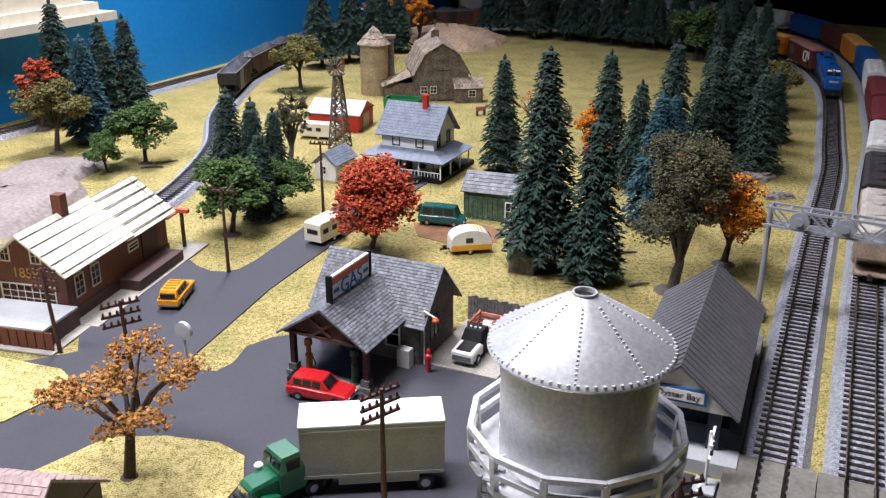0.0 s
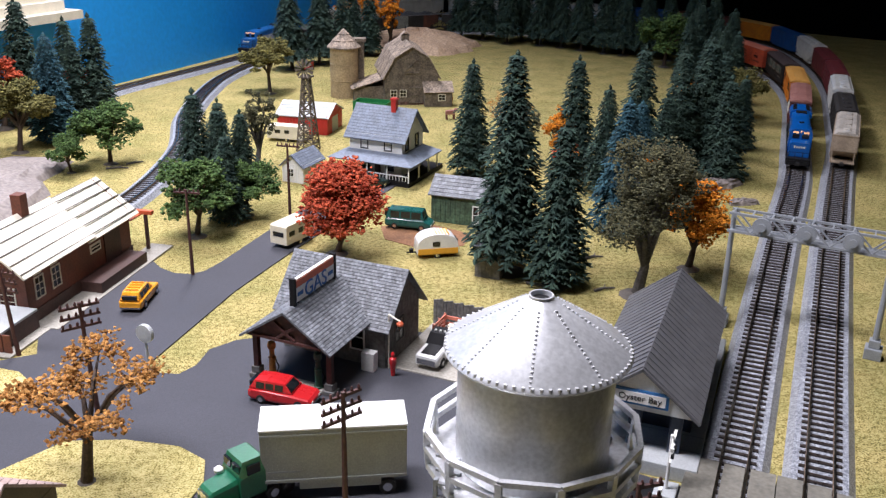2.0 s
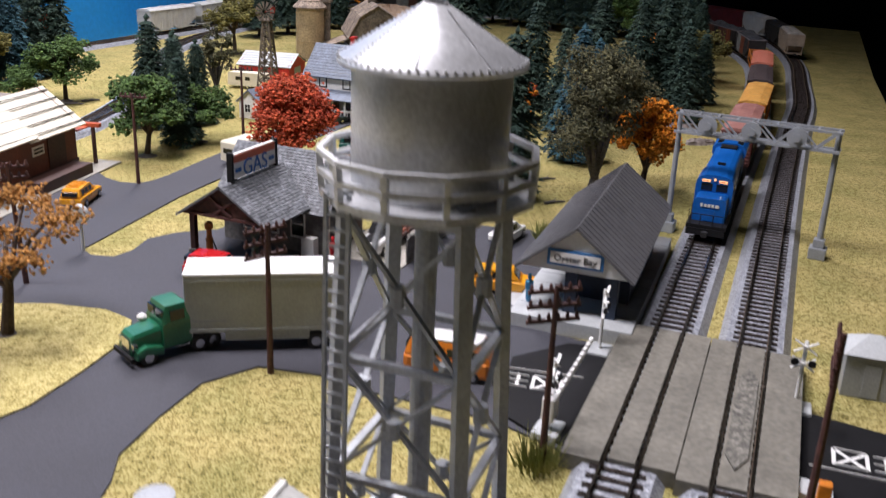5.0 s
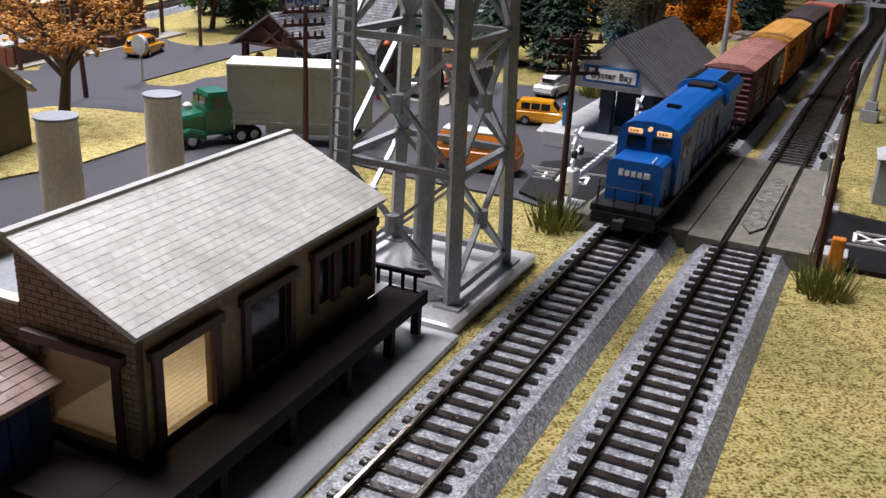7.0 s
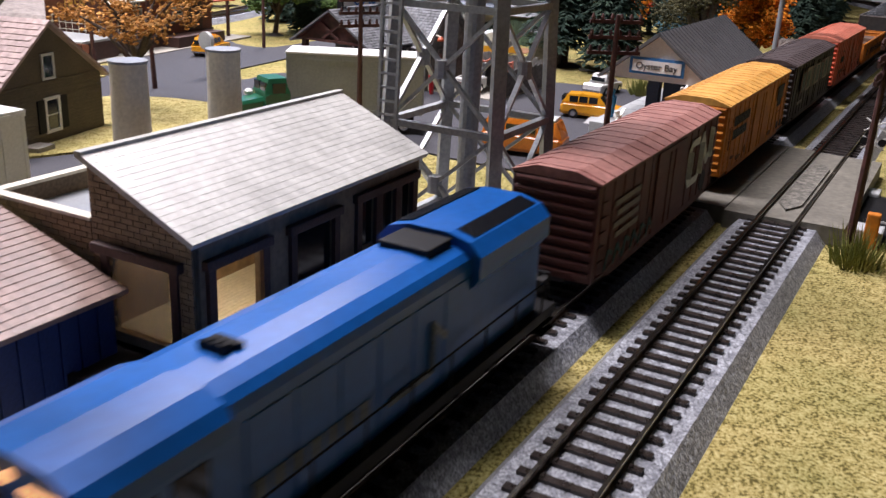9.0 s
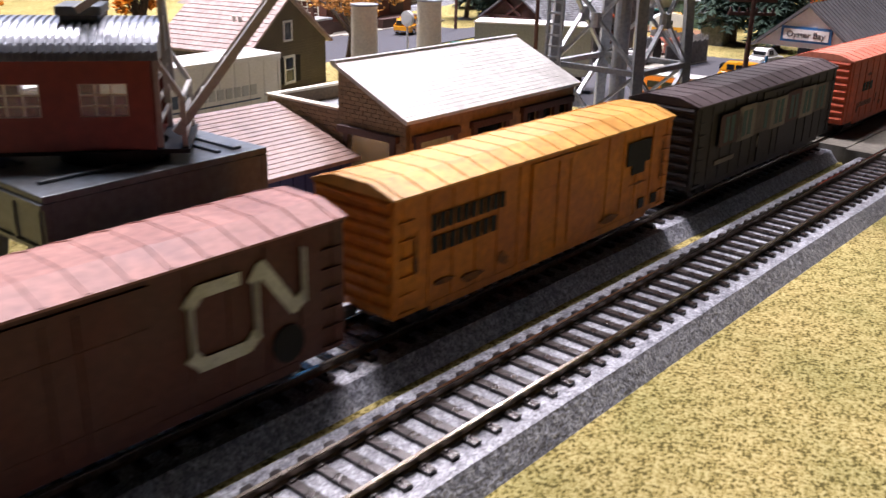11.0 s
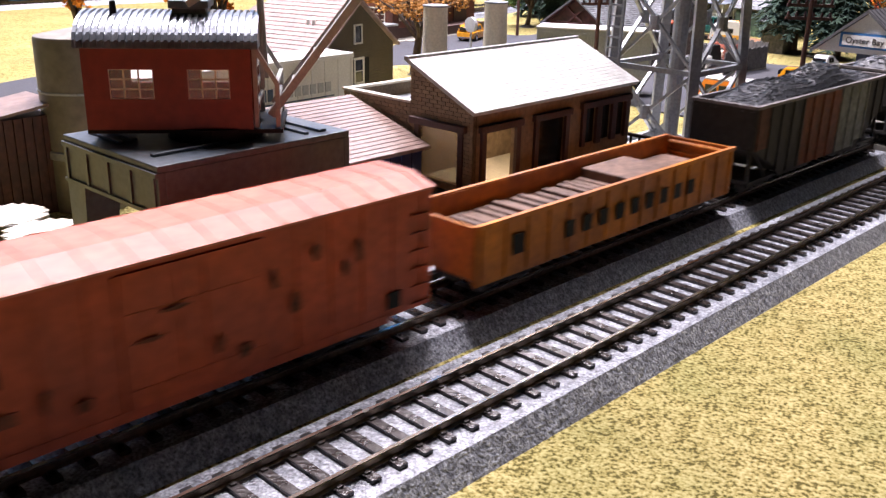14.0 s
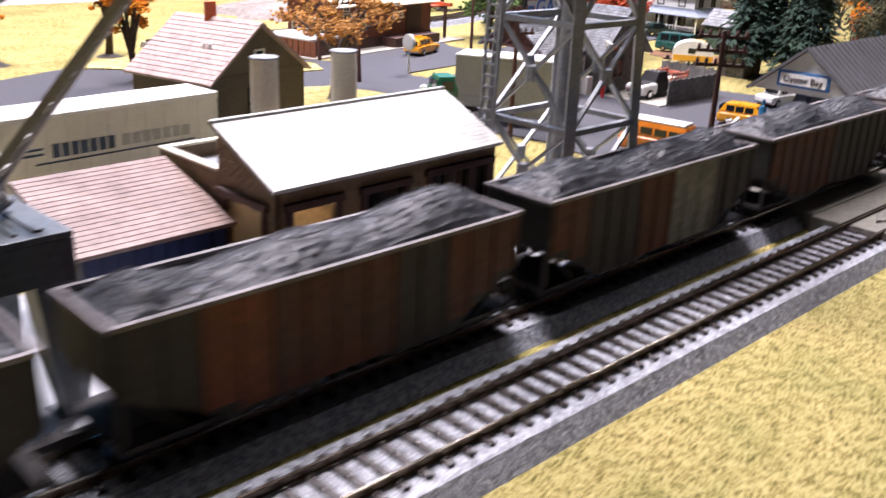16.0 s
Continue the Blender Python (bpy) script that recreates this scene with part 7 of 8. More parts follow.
part("roof", Geo().slab([(-0.3, -0.3, 4.5), (2.9, -0.3, 4.5), (2.9, 3.3, 5.0), (-0.3, 3.3, 5.0)], 0.12), M_TILE, rs)


def spool(x, y, z, label):
    ob = thing("cable_spool", label, "cable spool", "cable spools", x=x, y=y, z=z)
    part("core", Geo().lathe([(0.7, 0.12), (0.7, 1.7)], 18), M_BRICKD, ob)
    for zz in (0.0, 1.7):
        part("flange", Geo().lathe([(1.45, zz), (1.45, zz + 0.16)], 28), M_PLANK, ob, "pale plank flange")
    g = Geo()
    for k in range(7):
        w = math.sqrt(max(0.05, 1.4 ** 2 - (-1.2 + k * 0.4) ** 2))
        g.box(-1.2 + k * 0.4 - 0.18, -w, 1.86, -1.2 + k * 0.4 + 0.18, w, 1.9)
    part("plank", g, M_CREAM, ob)


spool(-10.2, 5.1, 0, "pale wooden cable spool on its side")
spool(-12.9, 5.9, 0, "pale wooden cable spool on its side")
solid("ground_rock", Geo().lump((0, 0, 0.3), 0.8, 0.6, 0.5, random.Random(2)), M_CONC, "small grey stone by the gantry", "rock", x=-6.6, y=8.4)

# ---- white highway trailer and brown house ----
def trailer_box(name, label, x, y, rz, L, W, z0, z1, m, roof_m, mark):
    ob = thing(name, label, "truck trailer", x=x, y=y, rz=rz)
    part("box", Geo().box(0, 0, z0, L, W, z1, 0.06), m, ob)
    part("roof_sheet", Geo().box(-0.03, -0.03, z1 - 0.05, L + 0.03, W + 0.03, z1 + 0.08, 0.04), roof_m, ob)
    g = Geo()
    for k in range(17):
        xx = 0.2 + k * (L - 0.4) / 16
        g.box(xx - 0.03, -0.03, z0 + 0.15, xx + 0.03, 0.0, z1 - 0.1)
    part("side_post", g, m, ob)
    part("side_rail", Geo().box(0, -0.05, z0, L, 0, z0 + 0.16).box(0, -0.05, z1 - 0.2, L, 0, z1 - 0.05), m, ob)
    ws = Geo()
    for k in (-0.9, 0.25):
        for yy in (0.15, W - 0.55):
            ws.rod((L - 1.8 + k, yy, 0.55), (L - 1.8 + k, yy + 0.4, 0.55), 0.5, n=18)
    ws.smooth = True
    part("wheels", ws, M_BLACK, ob, "black rubber wheels")
    part("bogie", Geo().box(L - 3.2, 0.3, 0.7, L - 0.8, W - 0.3, z0), M_BLACK, ob)
    part("landing_gear", Geo().box(2.6, 0.35, 0.12, 2.85, 0.6, z0).box(2.6, W - 0.6, 0.12, 2.85, W - 0.35, z0).box(2.4, 0.3, 0.12, 3.05, 0.65, 0.2), M_BLACK, ob)
    return ob


tr = trailer_box("highway_trailer", "white highway trailer with blue and grey lettering bars", -15.8, 13.6, 72.0, 17.0, 2.9, 1.9, 5.3, M_WHITE, M_WHITE, None)
M_MARKB = mat("marking_blue", (0.05, 0.09, 0.17), 0.5)
bars(tr, 7.6, 10.9, -0.04, 3.3, 3.95, 7, M_MARKB, "dark blue lettering reduced to bars", gap=0.25)
bars(tr, 11.2, 15.2, -0.04, 3.35, 3.9, 7, M_LIGHTGREY, "grey lettering reduced to bars", gap=0.25)
part("stripe", Geo().box(6.8, -0.045, 3.05, 15.4, -0.03, 3.13).box(6.2, -0.045, 3.5, 7.2, -0.03, 3.6).box(6.2, -0.045, 3.75, 7.2, -0.03, 3.85), M_MARKB, tr)


def brown_house():
    ob = thing("brown_house", "brown clapboard house with a pink-grey shingle roof", "house", x=-18.3, y=39.3, rz=-8)
    W, D, E, R = 7.5, 9.6, 3.8, 7.2
    bw = mat("brown_clapboard", (0.125, 0.10, 0.068), 0.7, var=0.1)
    part("wall", Geo().box(-W, 0, 0.12, 0, 0.2, E).box(-W, D - 0.2, 0.12, 0, D, E).box(-W, 0.2, 0.12, -W + 0.2, D - 0.2, E), bw, ob)
    part("gable_wall", Geo().along([(0, 0.12), (D, 0.12), (D, E), (D / 2, R - 0.1), (0, E)], -0.2, 0), bw, ob)
    part("gable_wall", Geo().along([(0, 0.12), (D, 0.12), (D, E), (D / 2, R - 0.1), (0, E)], -W + 0.2, -W + 0.4), bw, ob)
    clap(ob, 0, D, 0.0, 0.3, E, 18, bw, 1, "y")
    pk = mat("pink_grey_shingle", (0.42, 0.31, 0.28), 0.6, fine=300, coarse=80, var=0.12, bump=0.2)
    gable_roof(ob, -W, 0, 0, D, E, R, 0.45, 0.16, pk, "x", rows=14, label="pinkish shingle slope")
    window(ob, D / 2 - 0.5, 1.0, D / 2 + 0.5, 2.7, 0.05, M_WHITE, M_GLASS, (0, 1), 1, "y", 0.18)
    window(ob, D / 2 - 0.4, 4.0, D / 2 + 0.4, 5.2, 0.0, M_WHITE, M_GLASS, (0, 0), 1, "y", 0.14)
    for s in (-1, 1):
        part("shutter", Geo().box(0.05, D / 2 + s * 1.0 - 0.3, 0.9, 0.14, D / 2 + s * 1.0 + 0.3, 2.8), M_BLACK, ob, "black shutter")
    part("chimney", Geo().box(-4.6, D / 2 - 0.5, 6.0, -4.2, D / 2 + 0.3, 8.2), M_SIGNRED, ob, "orange-red chimney")
    for x in (-2.6, -2.1):
        part("vent_pipe", Geo().rod((x, 2.2, 4.8), (x, 2.2, 5.7), 0.14, n=8), M_WHITE, ob, "white vent pipe")
    part("step", Geo().box(0.0, D / 2 - 2.8, 0.2, 1.1, D / 2 - 1.4, 0.5), M_CONC, ob)


brown_house()

# ---- poles ----
def utility_pole(x, y, h, rz, arms, lean=0.0, base=0.0):
    ob = thing("utility_pole", "dark brown utility pole with insulator crossarms", "utility pole", "utility poles", x=x, y=y, z=base, rz=rz)
    part("pole", Geo().rod((0, 0, 0), (lean, 0, h), 0.20, 0.12, 8), M_TIMBER, ob)
    for k in range(arms):
        z = h - 0.35 - k * 0.75
        a = part("crossarm", Geo().box(-1.35 + lean, 0.08, z - 0.09, 1.35 + lean, 0.24, z + 0.09), M_TIMBER, ob)
        for j in range(6):
            part("insulator", Geo().lathe([(0.07, z + 0.09), (0.11, z + 0.2), (0.05, z + 0.38)], 6, -1.2 + j * 0.48 + lean, 0.16), M_TIMBER, a)
    return ob


utility_pole(-28.9, 71.4, 7.4, -20, 3, -0.6)
utility_pole(-19.6, 62.6, 8.8, 35, 3, -0.3)
utility_pole(-19.3, 89.4, 8.9, -10, 1)
utility_pole(-12.4, 108.6, 9.0, -10, 1)
utility_pole(-0.8, 50.2, 9.1, 40, 3)
utility_pole(13.9, 41.2, 9.6, 15, 3)
utility_pole(25.0, 36.0, 9.8, 65, 3, 0.2)

# ---- level crossing ----
seg = [p for p in OUTER if 37.6 < p.y < 53.6 and p.x > 0]
for u0, u1, top in ((0.98, 2.95, 0.93), (-0.72, 0.72, 0.84), (-2.55, -0.98, 0.93), (-4.2, -2.58, 0.93), (-5.86, -4.5, 0.90), (-8.1, -6.14, 0.93)):
    solid("crossing_plank", Geo().sweep(seg[(1 if abs(u0) % 0.5 > 0.2 else 0):len(seg) - (1 if u0 > 0 else 0)], [(u0, 0.05), (u1, 0.05), (u1 - 0.02, top), (u0 + 0.02, top)]), M_PLANK, "grey-brown wooden level crossing panel between rails", "crossing plank", "crossing planks")
pa, pb = seg[4], seg[-8]
du = (pb - pa).normalized()
dn = Vector((du.y, -du.x, 0)) if len(du) == 3 else Vector((du.y, -du.x))
hexa = [pa, pa + du * 1.3 + dn * 0.55, pb - du * 1.3 + dn * 0.55, pb, pb - du * 1.3 - dn * 0.55, pa + du * 1.3 - dn * 0.55]
solid("crossing_plank", Geo().prism([(p.x, p.y) for p in hexa], 0.84, 0.955), mat("speckled_insert", (0.20, 0.19, 0.16), 0.8, fine=600, coarse=200, var=0.3, bump=0.6), "speckled grey pointed insert between the crossing rails", "crossing plank", "crossing planks")
apron = [(14.0, 43.4), (15.6, 42.4), (20.4, 54.3), (17.4, 54.8), (13.6, 52.6), (12.0, 46.0)]
solid("crossing_apron_west", Geo().prism([laid(*p) for p in apron], 0.12, 0.30), M_BLACK, "black asphalt apron with white crossing mark", kind="structure")
solid("crossing_apron_east", Geo().prism([(25.4, 38.2), (29.9, 36.6), (33.2, 44.0), (28.8, 46.8)], 0.0, 0.25), M_BLACK, "black asphalt apron with white crossing mark", kind="structure")
solid("road_east", Geo().prism([(29.95, 36.6), (40, 33.0), (46, 39.2), (33.25, 44.0)], 0.0, 0.12), M_ROAD, "dark grey road past the crossing", kind="structure")


def crossing_mark(x, y, z, rz):
    g = Geo()
    for a, b in (((-1, -0.8), (-1, 0.8)), ((0.6, -0.8), (0.6, 0.8)), ((-1, 0.8), (0.6, 0.8)), ((-1, -0.8), (0.6, -0.8)), ((-1, -0.8), (0.6, 0.8)), ((-1, 0.8), (0.6, -0.8)), ((0.9, -0.7), (2.1, -0.7)), ((0.9, 0), (2.1, 0)), ((0.9, 0.7), (2.1, 0.7)), ((1.5, -0.7), (1.5, 0.7)), ((-2.2, -1.4), (2.6, -1.4))):
        g.beam((a[0], a[1], 0.01), (b[0], b[1], 0.01), 0.03, 0.2) if abs(a[1] - b[1]) < 0.01 else g.beam((a[0], a[1], 0.01), (b[0], b[1], 0.01), 0.2, 0.03)
    solid("road_marking", g, M_WHITE, "white painted railway crossing mark on black asphalt", "road marking", "road markings", x=x, y=y, z=z, rz=rz)


crossing_mark(15.0, 49.0, 0.31, 166)
crossing_mark(29.9, 41.6, 0.26, -22)


def crossing_signal(x, y, rz, label, arm):
    ob = thing("crossing_signal", label, "crossing signal", "crossing signals", x=x, y=y, rz=rz)
    part("base", Geo().box(-0.9, -0.7, 0, 0.9, 0.7, 0.45, 0.08), M_LIGHTGREY, ob)
    part("post", Geo().rod((0, 0, 0.45), (0, 0, 4.4), 0.11, n=8), M_WHITE, ob)
    for z in (3.1, 4.1):
        part("crossbuck" if z > 4 else "lamp_bar", Geo().beam((-0.6, -0.12, z - 0.35), (0.6, -0.12, z + 0.35), 0.16, 0.06).beam((0.6, -0.12, z - 0.35), (-0.6, -0.12, z + 0.35), 0.16, 0.06), M_WHITE, ob)
    for s in (-0.45, 0.45):
        part("lamp", Geo().rod((s, -0.12, 3.2), (s, -0.3, 3.2), 0.2, 0.22, 10), M_BLACK, ob)
    if arm:
        for k in range(12):
            part("arm_segment", Geo().box(0.5 + k * 0.62, -0.1, 1.5 + 0.05 * k, 0.98 + k * 0.62, 0.1, 1.85 + 0.05 * k, 0.04), M_WHITE, ob)
        part("arm_bar", Geo().beam((-0.6, 0, 1.6), (8.0, 0, 2.2), 0.1), M_LIGHTGREY, ob)
        part("counterweight", Geo().box(-0.5, -0.35, 1.0, 0.4, 0.35, 2.3, 0.1), M_WHITE, ob)
    return ob


crossing_signal(14.6, 44.0, 64, "white crossing gate with a lowered segmented arm", True)
crossing_signal(19.2, 53.9, 66, "white crossing signal post on a grey base", False)
crossing_signal(28.9, 46.9, -22, "white crossing signal post on a grey base", False)
ob = thing("relay_box", "low grey relay base with an orange cabinet", "relay box", x=26.3, y=38.6, rz=-22)
part("base", Geo().box(-1.0, -0.7, 0.0, 1.0, 0.7, 0.7, 0.05), M_LIGHTGREY, ob)
part("cabinet", Geo().box(0.2, -1.3, 0.0, 0.8, -0.75, 1.7, 0.08), M_YELLOW, ob, "small orange cabinet")
hut = thing("relay_hut", "small grey metal trackside hut with a pyramid roof", "hut", x=34.4, y=49.9, rz=-20)
part("wall", Geo().box(-1.5, -1.3, 0, 1.5, 1.3, 2.7, 0.04), M_GREYP, hut)
part("roof", Geo().add([(-1.7, -1.5, 2.7), (1.7, -1.5, 2.7), (1.7, 1.5, 2.7), (-1.7, 1.5, 2.7), (-0.3, 0, 3.6), (0.3, 0, 3.6)], [(0, 1, 5, 4), (1, 2, 5), (2, 3, 4, 5), (3, 0, 4), (3, 2, 1, 0)]), M_LIGHTGREY, hut, "pale grey pyramid roof")
part("door", Geo().box(-0.4, -1.36, 0.1, 0.5, -1.3, 2.2), M_GREYP, hut)


def tuft(x, y, r, seed):
    rd, g = random.Random(seed), Geo()
    for k in range(170):
        a, d = rd.uniform(0, 6.28), rd.random() * r
        bx, by = d * math.cos(a), d * math.sin(a)
        h = rd.uniform(0.8, 2.0)
        tx, ty = bx * 1.6 + rd.uniform(-.4, .4), by * 1.6 + rd.uniform(-.4, .4)
        w = 0.05
        g.add([(bx - w, by, 0), (bx + w, by, 0), (tx, ty, h)], [(0, 1, 2)])
        g.add([(bx, by - w, 0), (bx, by + w, 0), (tx, ty, h)], [(0, 1, 2)])
    solid("grass_tuft", g, mat("straw_grass", (0.30, 0.28, 0.09), 0.9, c2=(0.16, 0.2, 0.05)), "tuft of long yellow-green grass", "grass tuft", "grass tufts", "stuff", x=x, y=y)


tuft(13.6, 40.9, 1.1, 1)
tuft(25.0, 34.6, 1.1, 2)
tuft(31, 126, 0.8, 3)
tuft(19, 76.5, 0.9, 4)

# ---- signal bridge ----
def signal_bridge():
    a, b = Vector((30.7, 80.6, 0)), Vector((42.0, 74.4, 0))
    L = (b - a).length
    ob = thing("signal_bridge", "grey steel signal bridge spanning both tracks", "signal bridge", x=a.x, y=a.y, rz=math.degrees(math.atan2(b.y - a.y, b.x - a.x)))
    z0, z1, w = 9.3, 10.9, 0.7
    for x in (0, L):
        part("foot", Geo().box(x - 0.7, -0.7, 0, x + 0.7, 0.7, 1.0, 0.08).box(x - 0.45, -0.45, 1.0, x + 0.45, 0.45, 1.7, 0.06), M_GREYP, ob, "grey block foot")
        part("post", Geo().rod((x, 0, 1.6), (x, 0, z1), 0.26, 0.22, 10), M_GREYP, ob)
    for y in (-w, w):
        for z in (z0, z1):
            part("chord", Geo().beam((-0.3, y, z), (L + 0.3, y, z), 0.2), M_GREYP, ob)
        for k in range(8):
            x0, x1 = k * L / 8, (k + 1) * L / 8
            part("brace", Geo().beam((x0, y, z0 if k % 2 else z1), (x1, y, z1 if k % 2 else z0), 0.14), M_GREYP, ob)
    for k in range(9):
        x = k * L / 8
        part("cross_bar", Geo().beam((x, -w, z0), (x, w, z0), 0.14).beam((x, -w, z1), (x, w, z1), 0.14), M_GREYP, ob)
    part("walk_plate", Geo().box(0, -w, z0 - 0.06, L, w, z0), M_GREYP, ob)
    for x in (L * 0.2, L * 0.48, L * 0.76):
        h = part("signal_head", Geo().rod((x, -1.0, 10.2), (x, -1.2, 10.2), 0.8, n=20), M_GREYP, ob, "round grey signal head")
        part("lamp", Geo().rod((x, -1.2, 10.2), (x, -1.45, 10.2), 0.32, 0.36, 14), M_GREYP, h)
        part("bracket", Geo().beam((x, -1.0, 9.4), (x, -0.6, 11.2), 0.2), M_GREYP, h)


signal_bridge()

# ---- road vehicles ----
M_CARY = mat("car_yellow", (0.75, 0.33, 0.015), 0.28, var=0.04, bump=0, coat=0.4)
M_CARR = mat("car_red", (0.55, 0.018, 0.022), 0.28, var=0.04, bump=0, coat=0.4)
M_CARW = mat("car_white", (0.75, 0.75, 0.73), 0.3, var=0.04, bump=0, coat=0.4)
M_CARG = mat("car_green", (0.008, 0.085, 0.075), 0.28, var=0.04, bump=0, coat=0.4)
M_CARDK = mat("car_dark_green", (0.006, 0.022, 0.024), 0.28, var=0.04, bump=0, coat=0.4)
M_CARB = mat("car_blue", (0.03, 0.22, 0.42), 0.28, var=0.04, bump=0, coat=0.4)
M_TRKG = mat("truck_green", (0.012, 0.13, 0.06), 0.35, var=0.08, coat=0.3)
M_VWO = mat("van_orange", (0.66, 0.20, 0.02), 0.3, var=0.05, coat=0.3)
M_CHROME = mat("chrome", (0.6, 0.6, 0.6), 0.2, 1.0, var=0.03, bump=0)
M_TYRE = mat("tyre", (0.015, 0.015, 0.015), 0.7)
M_CARCR = mat("caravan_cream", (0.72, 0.67, 0.52), 0.35, var=0.05)
M_CARYEL = mat("caravan_yellow", (0.72, 0.36, 0.03), 0.35, var=0.05)


def wheels(ob, xs, y, r, w=0.22):
    for x in xs:
        for s in (-1, 1):
            g = Geo().rod((x, s * (y - w), r), (x, s * y, r), r, n=16)
            g.smooth = True
            t = part("wheel", g, M_TYRE, ob, "black tyre")
            part("hubcap", Geo().rod((x, s * y, r), (x, s * (y + 0.03), r), r * 0.55, n=12), M_CHROME, t)


def loft(sections):
    """A rounded body through sections of x, half width, bottom z, shoulder z, top z, top half width."""
    g, n = Geo(), 8
    vs, fs = [], []
    for x, w, zb, zs, zt, wt in sections:
        vs += [(x, -w * 0.92, zb), (x, w * 0.92, zb), (x, w, zb + 0.2), (x, w, zs), (x, wt, zt), (x, -wt, zt), (x, -w, zs), (x, -w, zb + 0.2)]
    for k in range(len(sections) - 1):
        fs += [(k * n + i, k * n + (i + 1) % n, (k + 1) * n + (i + 1) % n, (k + 1) * n + i) for i in range(n)]
    fs += [tuple(range(n)), tuple((len(sections) - 1) * n + i for i in range(n - 1, -1, -1))]
    g.add(vs, [f[::-1] for f in fs])
    return g


def car(label, category, m, x, y, rz, L=5.0, W=2.0, hood=0.30, roof0=0.42, roof1=0.95, H=1.75, belt=1.05, z=0.12, rack=False, trunk=None):
    """x is forward; hood, roof0, roof1 are shares of the length from the nose."""
    ob = thing("car", label, category, "road vehicles", x=x, y=y, z=z, rz=rz)
    w, h = W / 2, L / 2
    X = lambda u: h - u * L
    body = loft([(X(0), w * 0.82, 0.35, 0.62, 0.70, w * 0.75), (X(0.04), w * 0.95, 0.27, 0.78, 0.88, w * 0.85), (X(hood), w, 0.25, belt - 0.1, belt, w * 0.9), (X(0.55), w, 0.25, belt - 0.05, belt, w * 0.92), (X(0.95), w * 0.97, 0.28, belt - 0.08, belt, w * 0.9), (X(1), w * 0.88, 0.36, belt - 0.25, belt - 0.12, w * 0.8)])
    part("body", body, m, ob)
    t1 = roof1 if trunk is None else trunk
    cab = loft([(X(hood), w * 0.86, belt - 0.05, belt, belt + 0.02, w * 0.84), (X(roof0), w * 0.84, belt - 0.05, belt + 0.1, H, w * 0.70), (X((roof0 + roof1) / 2), w * 0.85, belt - 0.05, belt + 0.1, H + 0.05, w * 0.72), (X(roof1 - 0.05), w * 0.84, belt - 0.05, belt + 0.1, H, w * 0.70), (X(min(t1 + 0.03, 0.99)), w * 0.82, belt - 0.05, belt, belt + 0.05, w * 0.78)])
    cb = part("cabin", cab, m, ob)
    for s in (-1, 1):
        n = 2 if roof1 < 0.85 else 3
        span = (roof1 - 0.08 - roof0) / n
        for k in range(n):
            u0, u1 = roof0 + 0.02 + k * span, roof0 + 0.02 + (k + 0.86) * span
            y0, y1 = s * w * 0.835, s * w * 0.735
            z0_, z1_ = belt + 0.14, H - 0.12
            p = [(X(u0), y0 + s * 0.02, z0_), (X(u1), y0 + s * 0.02, z0_), (X(u1), y1 + s * 0.03, z1_), (X(u0), y1 + s * 0.03, z1_)]
            part("side_window", Geo().add(p + [(a, b - s * 0.04, c) for a, b, c in p], [(0, 1, 2, 3), (7, 6, 5, 4), (0, 4, 5, 1), (1, 5, 6, 2), (2, 6, 7, 3), (3, 7, 4, 0)]), M_GLASS, cb, "dark side window")
    p = [(X(hood + 0.02), -w * 0.72, belt + 0.10), (X(hood + 0.02), w * 0.72, belt + 0.10), (X(roof0 - 0.015), w * 0.62, H - 0.08), (X(roof0 - 0.015), -w * 0.62, H - 0.08)]
    part("windscreen", Geo().add([(a + 0.035, b, c + 0.02) for a, b, c in p] + p, [(0, 1, 2, 3), (7, 6, 5, 4), (0, 4, 5, 1), (1, 5, 6, 2), (2, 6, 7, 3), (3, 7, 4, 0)]), M_GLASS, cb, "dark windscreen")
    part("rear_window", Geo().box(X(t1 + 0.025) - 0.1, -w * 0.62, belt + 0.16, X(t1 - 0.01), w * 0.62, H - 0.2), M_GLASS, cb, "dark rear window")
    part("bumper", Geo().box(X(0) - 0.03, -w * 0.85, 0.36, X(0) + 0.07, w * 0.85, 0.52, 0.03), M_CHROME, ob)
    part("bumper", Geo().box(X(1) - 0.07, -w * 0.85, 0.36, X(1) + 0.03, w * 0.85, 0.52, 0.03), M_CHROME, ob)
    for s in (-1, 1):
        part("headlight", Geo().box(X(0) - 0.02, s * w * 0.6 - 0.15, 0.56, X(0) + 0.04, s * w * 0.6 + 0.15, 0.68), M_WHITE, ob, "pale headlight")
    wheels(ob, (X(0.19), X(0.79)), w + 0.02, 0.36)
    if rack:
        g = Geo()
        for k in range(4):
            g.box(X(0.5 + 0.11 * k), -w * 0.55, H + 0.06, X(0.5 + 0.11 * k) + 0.08, w * 0.55, H + 0.16)
        part("roof_rack", g, m, ob)
    return ob


car("bright yellow station wagon parked by the depot", "station wagon", M_CARY, -22.5, 82.6, 88, 5.2, 2.1, rack=True)
car("glossy red station wagon at the fuel pumps", "station wagon", M_CARR, -6.6, 64.9, -17, 5.0, 2.1)
car("bright yellow station wagon near the station", "station wagon", M_CARY, 14.4, 64.2, -10, 4.9, 2.0)
car("white rounded two-door car in the station yard", "car", M_CARW, 15.6, 76.0, 62, 4.4, 1.9, 0.26, 0.44, 0.72, 1.7, 1.0)
car("light blue rounded car on the back road", "car", M_CARB, -6.9, 33.8, 100, 4.8, 2.1, 0.26, 0.42, 0.78, 1.7, 1.0)
